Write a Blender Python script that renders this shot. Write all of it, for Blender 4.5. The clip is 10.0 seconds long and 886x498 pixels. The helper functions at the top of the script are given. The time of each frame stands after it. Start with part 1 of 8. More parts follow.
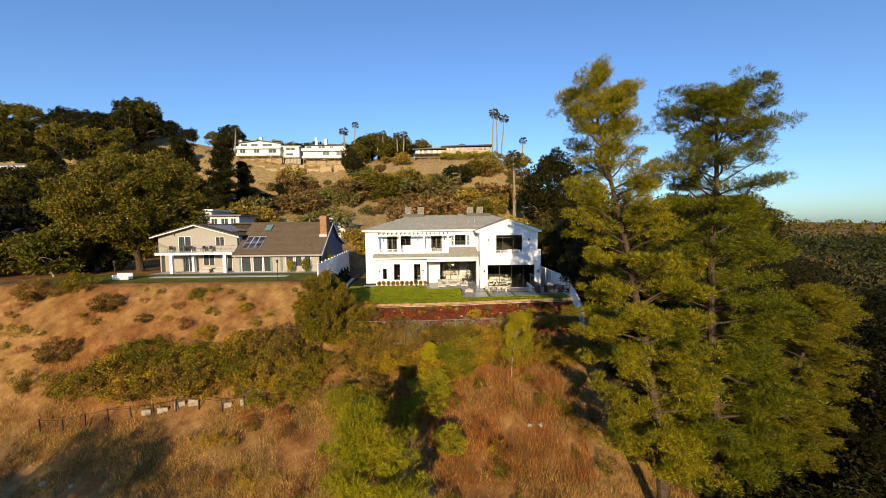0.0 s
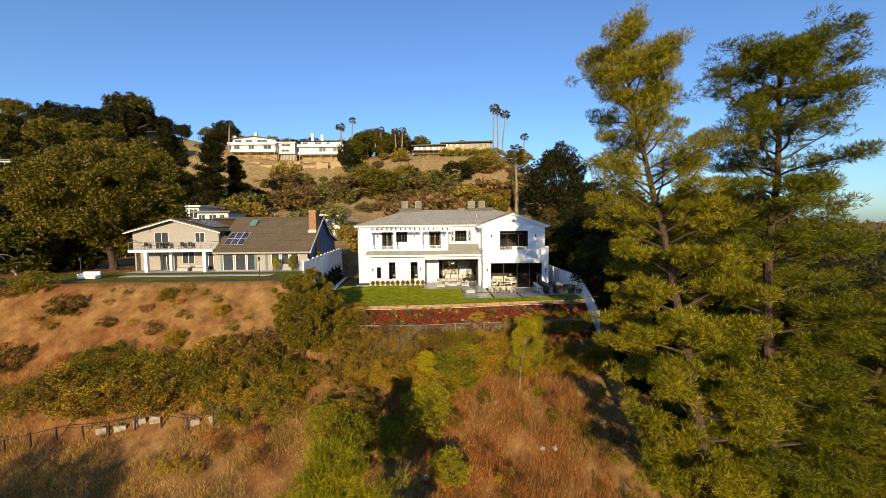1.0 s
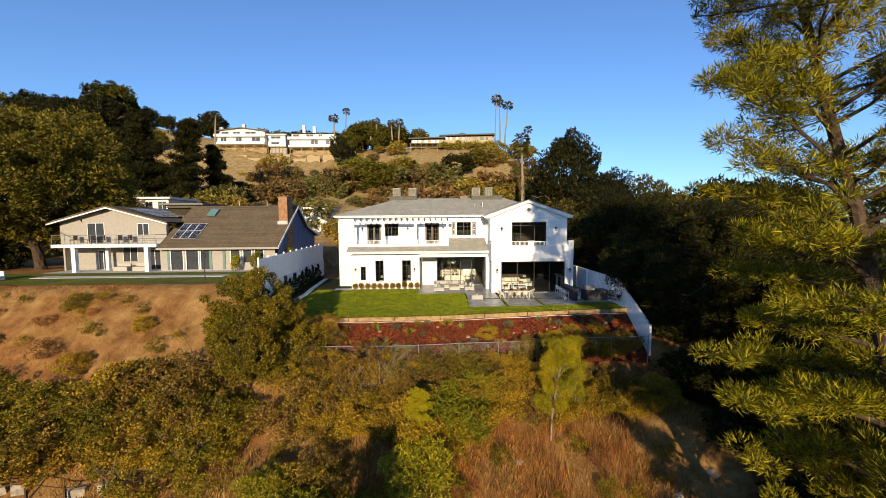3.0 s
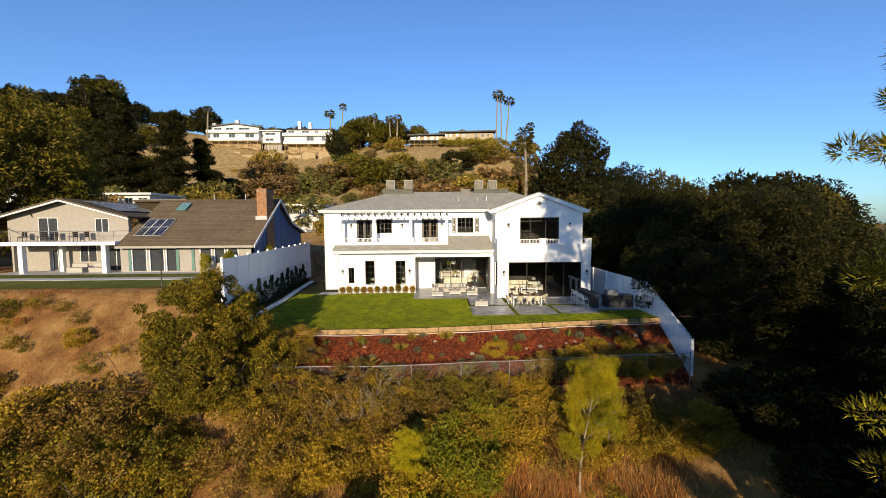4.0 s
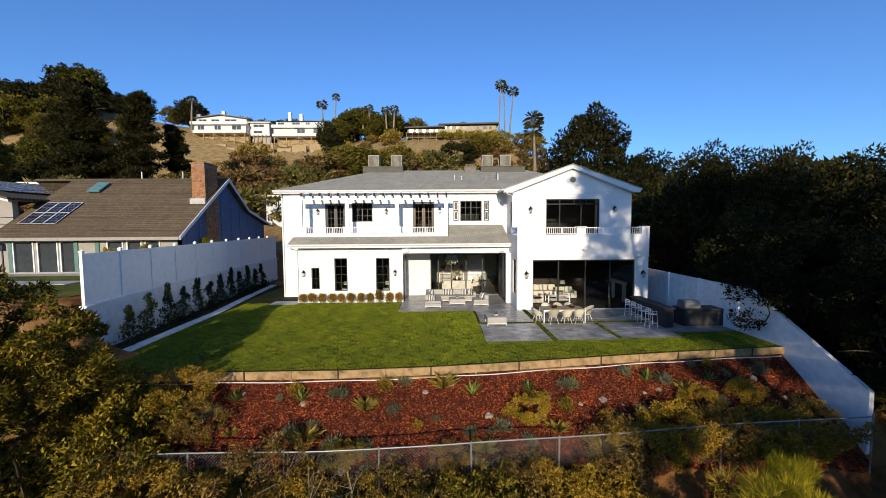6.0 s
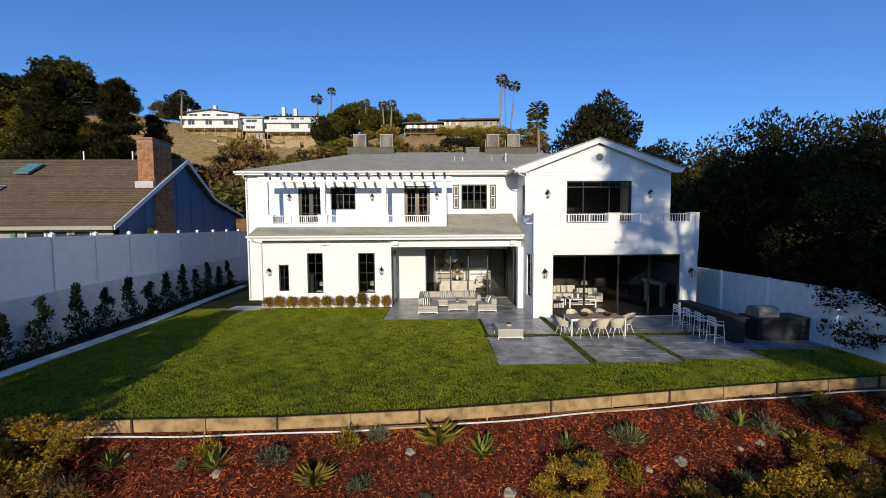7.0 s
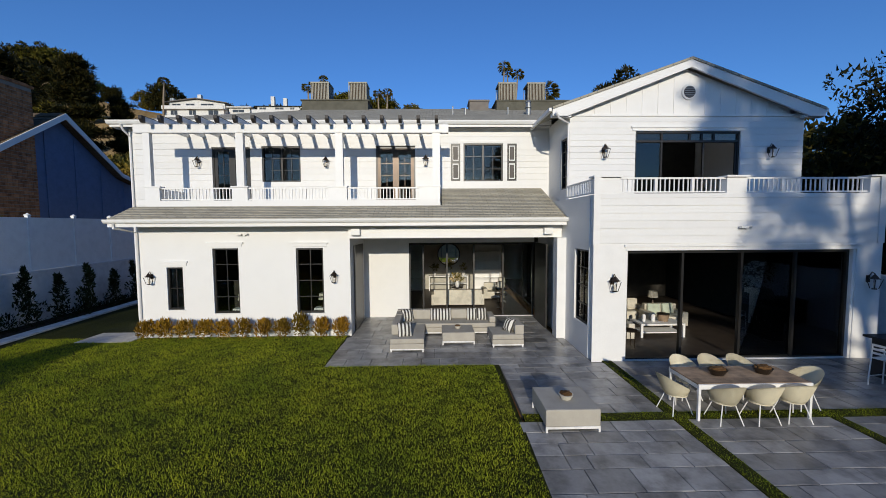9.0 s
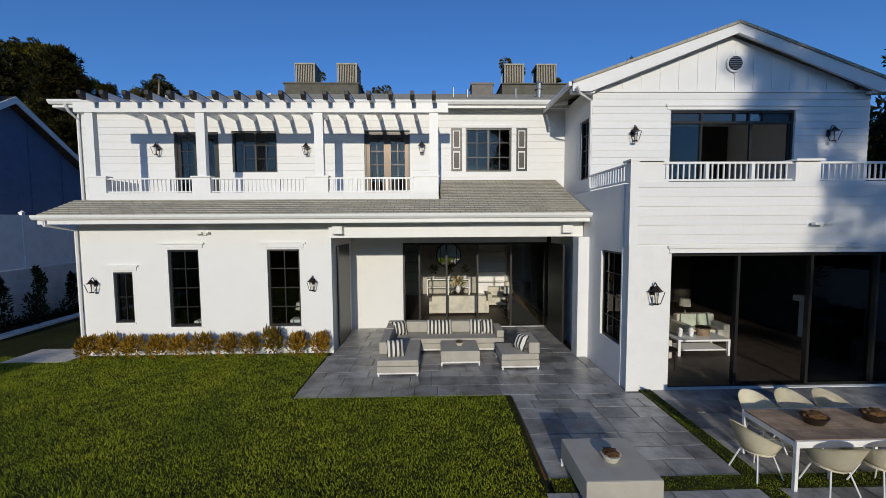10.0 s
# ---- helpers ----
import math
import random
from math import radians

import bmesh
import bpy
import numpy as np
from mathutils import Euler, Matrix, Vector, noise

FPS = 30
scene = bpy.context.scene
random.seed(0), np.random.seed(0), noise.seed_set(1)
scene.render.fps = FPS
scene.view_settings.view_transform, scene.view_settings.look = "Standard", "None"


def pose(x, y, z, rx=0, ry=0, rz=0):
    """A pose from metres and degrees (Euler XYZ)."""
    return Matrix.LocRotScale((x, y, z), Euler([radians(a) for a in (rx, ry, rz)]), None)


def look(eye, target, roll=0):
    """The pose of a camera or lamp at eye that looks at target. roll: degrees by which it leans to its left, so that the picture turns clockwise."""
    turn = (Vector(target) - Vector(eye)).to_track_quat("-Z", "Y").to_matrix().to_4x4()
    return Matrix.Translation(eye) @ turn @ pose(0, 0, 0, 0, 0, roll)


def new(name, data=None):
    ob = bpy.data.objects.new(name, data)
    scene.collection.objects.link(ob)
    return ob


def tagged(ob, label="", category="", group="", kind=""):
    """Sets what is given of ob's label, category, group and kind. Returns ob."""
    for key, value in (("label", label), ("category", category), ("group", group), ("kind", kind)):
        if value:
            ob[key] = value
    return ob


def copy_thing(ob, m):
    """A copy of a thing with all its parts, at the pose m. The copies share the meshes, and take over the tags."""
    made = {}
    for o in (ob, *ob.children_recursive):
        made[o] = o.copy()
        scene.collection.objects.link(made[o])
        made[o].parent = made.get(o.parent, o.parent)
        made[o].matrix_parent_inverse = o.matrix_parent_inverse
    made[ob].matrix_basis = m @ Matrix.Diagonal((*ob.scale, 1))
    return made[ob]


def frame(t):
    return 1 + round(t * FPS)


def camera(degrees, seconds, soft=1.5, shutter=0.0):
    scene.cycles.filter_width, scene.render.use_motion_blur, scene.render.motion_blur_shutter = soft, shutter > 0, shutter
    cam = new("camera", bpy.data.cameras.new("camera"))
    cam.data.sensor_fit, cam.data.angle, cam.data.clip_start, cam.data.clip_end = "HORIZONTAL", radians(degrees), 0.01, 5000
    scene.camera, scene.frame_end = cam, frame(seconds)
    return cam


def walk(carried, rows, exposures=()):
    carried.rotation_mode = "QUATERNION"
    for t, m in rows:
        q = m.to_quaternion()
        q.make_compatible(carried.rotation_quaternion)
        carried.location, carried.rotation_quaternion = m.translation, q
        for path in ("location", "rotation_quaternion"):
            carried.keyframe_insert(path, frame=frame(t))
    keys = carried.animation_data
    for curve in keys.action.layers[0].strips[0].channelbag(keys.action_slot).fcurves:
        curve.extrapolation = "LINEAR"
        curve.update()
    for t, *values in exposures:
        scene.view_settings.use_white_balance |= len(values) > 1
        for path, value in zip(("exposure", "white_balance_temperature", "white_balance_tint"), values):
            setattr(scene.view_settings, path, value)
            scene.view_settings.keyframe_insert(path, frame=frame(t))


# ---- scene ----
cam = camera(98.4, 10.0, soft=0.5)
METRES, EYE, TILT, LEAN, TURN = 46.0, 9.15, 0.0, 0.0, -0.9
ROWS = [
    (0.0, 0.0, 0.0, 0.0, -0.04, -3.66, 0.61),
    (0.5, 0.0004, 0.0483, -0.0074, -0.07, -3.68, 0.59),
    (1.0, 0.0011, 0.0989, -0.015, -0.11, -3.71, 0.57),
    (1.5, 0.001, 0.1509, -0.0214, -0.14, -3.72, 0.51),
    (2.0, 0.0006, 0.2038, -0.0278, -0.18, -3.72, 0.5),
    (2.5, 0.0006, 0.2581, -0.0341, -0.22, -3.75, 0.5),
    (4.0, 0.0031, 0.4236, -0.0503, -0.3, -3.7, 0.39),
    (4.5, 0.0039, 0.4791, -0.0555, -0.29, -3.67, 0.38),
    (5.0, 0.0048, 0.5343, -0.0621, -0.28, -3.63, 0.4),
    (5.5, 0.0062, 0.5895, -0.069, -0.26, -3.61, 0.41),
    (7.0, 0.0105, 0.7553, -0.0938, -0.41, -3.47, 0.33),
    (7.5, 0.0123, 0.8101, -0.1014, -0.4, -3.44, 0.3),
    (8.0, 0.0145, 0.8611, -0.1062, -0.42, -3.49, 0.3),
    (8.5, 0.0166, 0.9065, -0.1091, -0.43, -3.55, 0.3),
    (9.0, 0.0187, 0.9447, -0.1103, -0.43, -3.64, 0.32),
    (9.5, 0.0198, 0.9732, -0.1114, -0.4, -3.67, 0.32),
    (10.0, 0.0199, 0.9928, -0.1119, -0.42, -3.76, 0.33),
]
walk(cam, [(t, pose(0, 0, EYE, TILT, LEAN, TURN) @ pose(METRES * x, METRES * y, METRES * z, 90 + pitch, roll, yaw)) for t, x, y, z, yaw, pitch, roll in ROWS],
     exposures=[(0, 0.45, 8300, 10), (2.5, 0.45, 8050, 10), (4.5, 0.38, 7450, 10), (5.5, 0.24, 6900, 10), (7.0, -0.04, 6500, 10), (8.5, -0.24, 6300, 9), (10, -0.52, 6150, 8)])


# ---- world, sun ----
SUN_EL, SUN_AZ = radians(14.5), math.atan2(-0.065, -1.0)
to_sun = Vector((math.sin(SUN_AZ) * math.cos(SUN_EL), math.cos(SUN_AZ) * math.cos(SUN_EL), math.sin(SUN_EL)))
world = bpy.data.worlds.new("sky")
world.use_nodes = True
scene.world = world
sky = world.node_tree.nodes.new("ShaderNodeTexSky")
sky.sky_type = "NISHITA"
sky.sun_disc = False
sky.sun_elevation, sky.sun_rotation = SUN_EL, SUN_AZ
sky.air_density, sky.dust_density, sky.ozone_density = 1.0, 0.6, 3.0
tint = world.node_tree.nodes.new("ShaderNodeMix")
tint.data_type, tint.blend_type = "RGBA", "MULTIPLY"
tint.inputs[0].default_value, tint.inputs[7].default_value = 1.0, (0.54, 0.84, 1.28, 1)
world.node_tree.links.new(sky.outputs[0], tint.inputs[6])
world.node_tree.links.new(tint.outputs[2], world.node_tree.nodes["Background"].inputs[0])
world.node_tree.nodes["Background"].inputs[1].default_value = 0.146
sun = new("sun", bpy.data.lights.new("sun", "SUN"))
sun.data.energy, sun.data.angle, sun.data.color = 4.45, radians(0.6), (1.0, 0.88, 0.7)
sun.matrix_world = look((0, 0, 100), Vector((0, 0, 100)) - to_sun)


# ---- materials ----
def mat(name, rough=0.7, metal=0.0):
    m = bpy.data.materials.new(name)
    m.use_nodes = True
    b = m.node_tree.nodes["Principled BSDF"]
    b.inputs["Roughness"].default_value = rough
    b.inputs["Metallic"].default_value = metal
    if rough >= 0.75:
        b.inputs["Specular IOR Level"].default_value = 0.15
    return m, m.node_tree, b


def coords(nt, scale=(1, 1, 1)):
    tc = nt.nodes.new("ShaderNodeNewGeometry")
    mp = nt.nodes.new("ShaderNodeMapping")
    mp.inputs["Scale"].default_value = scale
    nt.links.new(tc.outputs["Position"], mp.inputs["Vector"])
    return mp.outputs[0]


def noise_node(nt, vec, scale, detail=4.0, rough=0.6):
    n = nt.nodes.new("ShaderNodeTexNoise")
    n.inputs["Scale"].default_value, n.inputs["Detail"].default_value, n.inputs["Roughness"].default_value = scale, detail, rough
    nt.links.new(vec, n.inputs["Vector"])
    return n.outputs["Fac"]


def ramp(nt, fac, stops):
    r = nt.nodes.new("ShaderNodeValToRGB")
    e = r.color_ramp.elements
    while len(e) < len(stops):
        e.new(0.5)
    for i, (p, c) in enumerate(stops):
        e[i].position, e[i].color = p, (*c, 1)
    nt.links.new(fac, r.inputs[0])
    return r.outputs[0]


def mixc(nt, a, b, fac, mode="MIX"):
    m = nt.nodes.new("ShaderNodeMix")
    m.data_type, m.blend_type = "RGBA", mode
    for sock, v in ((m.inputs[6], a), (m.inputs[7], b), (m.inputs[0], fac)):
        if isinstance(v, (int, float)):
            sock.default_value = v
        elif isinstance(v, tuple):
            sock.default_value = (*v, 1)
        else:
            nt.links.new(v, sock)
    return m.outputs[2]


def bump(nt, b, fac, strength=0.3, dist=0.02):
    n = nt.nodes.new("ShaderNodeBump")
    n.inputs["Strength"].default_value, n.inputs["Distance"].default_value = strength, dist
    nt.links.new(fac, n.inputs["Height"])
    nt.links.new(n.outputs[0], b.inputs["Normal"])


def plain(name, colour, rough=0.7, metal=0.0, vary=0.12, scale=3.0, grain=40.0, relief=0.1, piece=0.0):
    """A surface in one paint or stuff: faint stains at two scales, fine relief, and a shade of its own per piece."""
    m, nt, b = mat(name, rough, metal)
    vec = coords(nt)
    big, fine = noise_node(nt, vec, scale), noise_node(nt, vec, grain, 3.0)
    dark = tuple(c * (1 - 2 * vary) for c in colour)
    light = tuple(min(1.0, c * (1 + vary)) for c in colour)
    c = ramp(nt, big, [(0.3, dark), (0.55, colour), (0.8, light)])
    c = mixc(nt, c, ramp(nt, fine, [(0.3, (0.72, 0.72, 0.72)), (0.7, (1, 1, 1))]), 0.35, "MULTIPLY")
    if piece:
        oi = nt.nodes.new("ShaderNodeObjectInfo")
        c = mixc(nt, c, ramp(nt, oi.outputs["Random"], [(0, (1 - piece,) * 3), (1, (1, 1, 1))]), 1.0, "MULTIPLY")
    nt.links.new(c, b.inputs["Base Color"])
    bump(nt, b, fine, relief, 0.01)
    return m


def leafy(name, dark, mid, light, rough=0.6, through_light=0.25):
    m, nt, b = mat(name, rough)
    geo = nt.nodes.new("ShaderNodeNewGeometry")
    oi = nt.nodes.new("ShaderNodeObjectInfo")
    c = ramp(nt, geo.outputs["Random Per Island"], [(0.0, dark), (0.5, mid), (1.0, light)])
    c2 = ramp(nt, oi.outputs["Random"], [(0, (0.6, 0.66, 0.55)), (0.5, (0.95, 0.85, 0.8)), (1, (1.22, 1.14, 0.95))])
    c = mixc(nt, c, c2, 1.0, "MULTIPLY")
    patches = noise_node(nt, coords(nt), 0.55, 2.0)
    c = mixc(nt, c, ramp(nt, patches, [(0.35, (0.7, 0.75, 0.7)), (0.65, (1.2, 1.1, 0.9))]), 0.8, "MULTIPLY")
    nt.links.new(c, b.inputs["Base Color"])
    b.inputs["Specular IOR Level"].default_value = 0.12
    tr = nt.nodes.new("ShaderNodeBsdfTranslucent")
    nt.links.new(c, tr.inputs[0])
    mx = nt.nodes.new("ShaderNodeMixShader")
    mx.inputs[0].default_value = through_light
    nt.links.new(b.outputs[0], mx.inputs[1])
    nt.links.new(tr.outputs[0], mx.inputs[2])
    nt.links.new(mx.outputs[0], nt.nodes["Material Output"].inputs[0])
    return m


def glass(name, tint=(0.75, 0.8, 0.8)):
    m = bpy.data.materials.new(name)
    m.use_nodes = True
    nt = m.node_tree
    nt.nodes.remove(nt.nodes["Principled BSDF"])
    t, g, mx, f = (nt.nodes.new("ShaderNode" + k) for k in ("BsdfTransparent", "BsdfGlossy", "MixShader", "Fresnel"))
    t.inputs[0].default_value = (*tint, 1)
    g.inputs["Roughness"].default_value = 0.01
    f.inputs[0].default_value = 1.5
    nt.links.new(f.outputs[0], mx.inputs[0])
    nt.links.new(t.outputs[0], mx.inputs[1])
    nt.links.new(g.outputs[0], mx.inputs[2])
    nt.links.new(mx.outputs[0], nt.nodes["Material Output"].inputs[0])
    return m


def ground_mat():
    m, nt, b = mat("dry_slope", 0.95)
    vec = coords(nt)
    big, mid, fine = noise_node(nt, vec, 0.09, 5), noise_node(nt, vec, 0.7, 6, 0.7), noise_node(nt, vec, 9.0, 5, 0.75)
    c1 = ramp(nt, mid, [(0.3, (0.11, 0.04, 0.013)), (0.5, (0.25, 0.105, 0.032)), (0.7, (0.38, 0.19, 0.065))])
    c2 = ramp(nt, mid, [(0.3, (0.18, 0.085, 0.028)), (0.55, (0.38, 0.21, 0.072)), (0.75, (0.54, 0.35, 0.14))])
    c = mixc(nt, c1, c2, ramp(nt, big, [(0.42, (0, 0, 0)), (0.58, (1, 1, 1))]))
    # the hillside behind the houses is pale sandy soil, not red earth
    sandy = ramp(nt, mid, [(0.3, (0.2, 0.125, 0.05)), (0.5, (0.36, 0.24, 0.1)), (0.72, (0.5, 0.36, 0.17))])
    sep = nt.nodes.new("ShaderNodeSeparateXYZ")
    nt.links.new(vec, sep.inputs[0])
    far = nt.nodes.new("ShaderNodeMapRange")
    far.inputs["From Min"].default_value, far.inputs["From Max"].default_value = 78, 100
    nt.links.new(sep.outputs["Y"], far.inputs["Value"])
    hill = nt.nodes.new("ShaderNodeMapRange")
    hill.inputs["From Min"].default_value, hill.inputs["From Max"].default_value = 60, 38
    nt.links.new(sep.outputs["X"], hill.inputs["Value"])
    both = nt.nodes.new("ShaderNodeMath")
    both.operation = "MULTIPLY"
    nt.links.new(far.outputs[0], both.inputs[0])
    nt.links.new(hill.outputs[0], both.inputs[1])
    c = mixc(nt, c, sandy, both.outputs[0])
    c = mixc(nt, c, ramp(nt, fine, [(0.3, (0.45, 0.42, 0.4)), (0.6, (1, 1, 1))]), 0.6, "MULTIPLY")
    nt.links.new(c, b.inputs["Base Color"])
    bump(nt, b, fine, 0.8, 0.15)
    return m


def lawn_mat(name, dark, light):
    m, nt, b = mat(name, 0.8)
    vec = coords(nt)
    mid, fine = noise_node(nt, vec, 0.5, 4), noise_node(nt, vec, 25, 4, 0.7)
    wv = nt.nodes.new("ShaderNodeTexWave")
    wv.inputs["Scale"].default_value, wv.inputs["Distortion"].default_value = 0.42, 0.6
    nt.links.new(vec, wv.inputs["Vector"])
    c = ramp(nt, mid, [(0.3, dark), (0.7, light)])
    c = mixc(nt, c, ramp(nt, wv.outputs["Fac"], [(0.3, (0.85, 0.88, 0.85)), (0.7, (1.05, 1.03, 1))]), 0.7, "MULTIPLY")
    tuft = noise_node(nt, coords(nt, (1, 1.8, 1)), 5.0, 5, 0.75)
    c = mixc(nt, c, ramp(nt, tuft, [(0.35, (0.65, 0.68, 0.6)), (0.6, (1.1, 1.08, 1.0))]), 0.8, "MULTIPLY")
    c = mixc(nt, c, ramp(nt, fine, [(0.3, (0.5, 0.5, 0.45)), (0.65, (1, 1, 1))]), 0.7, "MULTIPLY")
    nt.links.new(c, b.inputs["Base Color"])
    bump(nt, b, tuft, 1.0, 0.12)
    return m


def shingle_mat(name, a, b_col, row=0.14, axis_x=True):
    m, nt, b = mat(name, 0.9)
    vec = coords(nt)
    br = nt.nodes.new("ShaderNodeTexBrick")
    br.inputs["Scale"].default_value = 1.0
    br.inputs["Brick Width"].default_value, br.inputs["Row Height"].default_value = 0.3, row
    br.inputs["Mortar Size"].default_value = 0.008
    br.inputs["Color1"].default_value, br.inputs["Color2"].default_value = (*a, 1), (*b_col, 1)
    br.inputs["Mortar"].default_value = (*[c * 0.45 for c in a], 1)
    nt.links.new(vec, br.inputs["Vector"])
    big = noise_node(nt, vec, 0.8, 4)
    fine = noise_node(nt, vec, 30, 3)
    c = mixc(nt, br.outputs[0], ramp(nt, big, [(0.3, (0.8, 0.8, 0.8)), (0.7, (1.1, 1.08, 1.05))]), 0.8, "MULTIPLY")
    c = mixc(nt, c, ramp(nt, fine, [(0.3, (0.7, 0.7, 0.7)), (0.7, (1, 1, 1))]), 0.5, "MULTIPLY")
    nt.links.new(c, b.inputs["Base Color"])
    bump(nt, b, fine, 0.4, 0.01)
    return m


M_GROUND = ground_mat()
M_LAWN = lawn_mat("lawn_turf", (0.014, 0.02, 0.003), (0.036, 0.043, 0.005))
M_LAWN2 = lawn_mat("neighbour_turf", (0.1, 0.12, 0.015), (0.21, 0.21, 0.035))
M_WHITE = plain("white_paint", (0.76, 0.755, 0.735), 0.55, vary=0.012, relief=0.05)
M_TRIM = plain("white_trim", (0.78, 0.775, 0.755), 0.45, vary=0.02, relief=0.03)
M_SIDING = plain("white_siding", (0.76, 0.755, 0.735), 0.5, vary=0.012, relief=0.05, piece=0.06)
M_BLACK = plain("black_metal_frame", (0.012, 0.011, 0.01), 0.4, vary=0.1)
M_BRONZE = plain("dark_bronze", (0.05, 0.035, 0.025), 0.35, 0.6)
M_GLASS = glass("window_glass")
# Near-black base in place of wall paint: the rooms' shade is in this colour.
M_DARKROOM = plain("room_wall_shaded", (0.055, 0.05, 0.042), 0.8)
M_SHINGLE = shingle_mat("taupe_roof_shingle", (0.34, 0.32, 0.26), (0.42, 0.395, 0.325))
M_SHINGLE2 = shingle_mat("brown_roof_shingle", (0.125, 0.092, 0.058), (0.168, 0.126, 0.082))
M_RAFTER = plain("dark_rafter_top", (0.03, 0.025, 0.022), 0.6)
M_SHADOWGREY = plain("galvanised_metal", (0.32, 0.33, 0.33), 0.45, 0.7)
M_ACGREY = plain("beige_ac_casing", (0.34, 0.32, 0.25), 0.6)
M_STONE = plain("bluestone_paver", (0.37, 0.36, 0.345), 0.34, vary=0.3, scale=2.2, grain=18, relief=0.25, piece=0.42)
M_GROUT = plain("grey_mortar", (0.2, 0.195, 0.185), 0.9)
M_CONC = plain("concrete_edge", (0.5, 0.48, 0.45), 0.85, vary=0.15)
M_KERB = plain("pale_concrete_kerb", (0.76, 0.75, 0.72), 0.8, vary=0.15)
M_DKERB = plain("grey_stone_kerb", (0.2, 0.2, 0.2), 0.85)
M_SOIL = plain("dark_bed_soil", (0.05, 0.035, 0.022), 0.95, vary=0.3, scale=5, relief=0.8)
M_TAN = plain("tan_cut_slope_wall", (0.4, 0.29, 0.16), 0.9, vary=0.2)
M_HEDGE = leafy("sunlit_hedge_leaves", (0.09, 0.09, 0.015), (0.19, 0.165, 0.025), (0.3, 0.25, 0.045))
M_VINYL = plain("white_vinyl_fence", (0.88, 0.895, 0.9), 0.4, vary=0.04)
M_BLOCK = plain("white_painted_block_wall", (0.8, 0.81, 0.81), 0.8, vary=0.08)
M_TIMBER = plain("weathered_timber", (0.38, 0.25, 0.12), 0.85, vary=0.3, scale=2.5, relief=0.4)
M_MULCH = plain("red_bark_mulch", (0.07, 0.018, 0.01), 0.95, vary=0.4, scale=8, grain=25, relief=1.0)
M_PIPE = plain("white_pvc_pipe", (0.7, 0.68, 0.63), 0.5)
M_STEEL = plain("galvanised_fence_steel", (0.3, 0.3, 0.28), 0.5, 0.6)
M_RUST = plain("rusty_post", (0.07, 0.045, 0.03), 0.8)
M_BARK = plain("brown_bark", (0.085, 0.056, 0.036), 0.95, vary=0.35, scale=6, relief=0.8)
M_BARK_PALE = plain("pale_bark", (0.3, 0.24, 0.17), 0.95, vary=0.3, scale=6, relief=0.6)
M_BRICK = plain("orange_brick", (0.48, 0.22, 0.1), 0.85, vary=0.3, scale=5, relief=0.4, piece=0.35)
M_CREAM = plain("cream_stucco", (0.36, 0.325, 0.28), 0.85, vary=0.06)
M_BLUE = plain("blue_painted_siding", (0.11, 0.16, 0.27), 0.7, vary=0.08)
M_FABRIC = plain("grey_outdoor_fabric", (0.42, 0.39, 0.33), 0.9, vary=0.06, grain=120, relief=0.3)
M_SHELL = plain("cream_woven_chair_shell", (0.76, 0.69, 0.5), 0.7, vary=0.06, grain=90, relief=0.3)
M_WMETAL = plain("white_powder_coat", (0.78, 0.77, 0.74), 0.4)
M_TEAK = plain("teak_boards", (0.42, 0.29, 0.18), 0.65, vary=0.25, scale=4, piece=0.35)
M_PLANT = plain("brown_dried_plant", (0.14, 0.075, 0.03), 0.9, vary=0.3, grain=60, relief=0.8)
M_ROCK = plain("pale_rock", (0.34, 0.29, 0.22), 0.9, vary=0.25, relief=0.5)
M_SOLAR = plain("solar_cell_glass", (0.01, 0.014, 0.03), 0.3)
M_ROOMWALL = plain("cream_room_wall", (0.42, 0.4, 0.34), 0.7)
# Dim base for the wing lining, with the room's shade put into it.
M_WALLDIM = plain("room_wall_shade_lining", (0.03, 0.038, 0.038), 0.8)
M_FLOOR = plain("interior_oak_floor", (0.06, 0.045, 0.033), 0.5, vary=0.2)
M_CLOTH = plain("ivory_upholstery", (0.62, 0.58, 0.48), 0.9)
M_FARWHITE = plain("far_white_stucco", (0.7, 0.68, 0.64), 0.8)
M_FARROOF = plain("far_grey_roof", (0.2, 0.18, 0.16), 0.9)
M_FARGLASS = plain("far_dark_window", (0.05, 0.055, 0.06), 0.2)
L_PINE = leafy("pine_needles", (0.047, 0.050, 0.006), (0.168, 0.166, 0.011), (0.358, 0.325, 0.028), 0.6, 0.15)
L_PINE_Y = leafy("young_pine_needles", (0.159, 0.165, 0.012), (0.354, 0.329, 0.020), (0.561, 0.476, 0.043))
L_OAK = leafy("oak_leaves", (0.053, 0.053, 0.009), (0.124, 0.114, 0.015), (0.238, 0.196, 0.033))
# Leaf green lowered to near black: shade behind the fence is in the colour.
L_DARK = leafy("shade_dark_evergreen_leaves", (0.008, 0.011, 0.004), (0.022, 0.026, 0.006), (0.053, 0.046, 0.011))
L_SHRUB = leafy("olive_shrub_leaves", (0.133, 0.093, 0.012), (0.302, 0.215, 0.025), (0.508, 0.357, 0.055))
L_BUSH = leafy("tall_shrub_leaves", (0.045, 0.042, 0.006), (0.165, 0.143, 0.016), (0.37, 0.29, 0.04))
L_YELLOW = leafy("yellow_green_leaves", (0.115, 0.127, 0.011), (0.253, 0.241, 0.023), (0.391, 0.333, 0.046))
L_SHRUB_B = leafy("brown_shrub_leaves", (0.095, 0.062, 0.016), (0.213, 0.140, 0.034), (0.358, 0.241, 0.067))
L_HILL_B = leafy("brown_chaparral_leaves", (0.109, 0.070, 0.028), (0.232, 0.147, 0.062), (0.372, 0.248, 0.116))
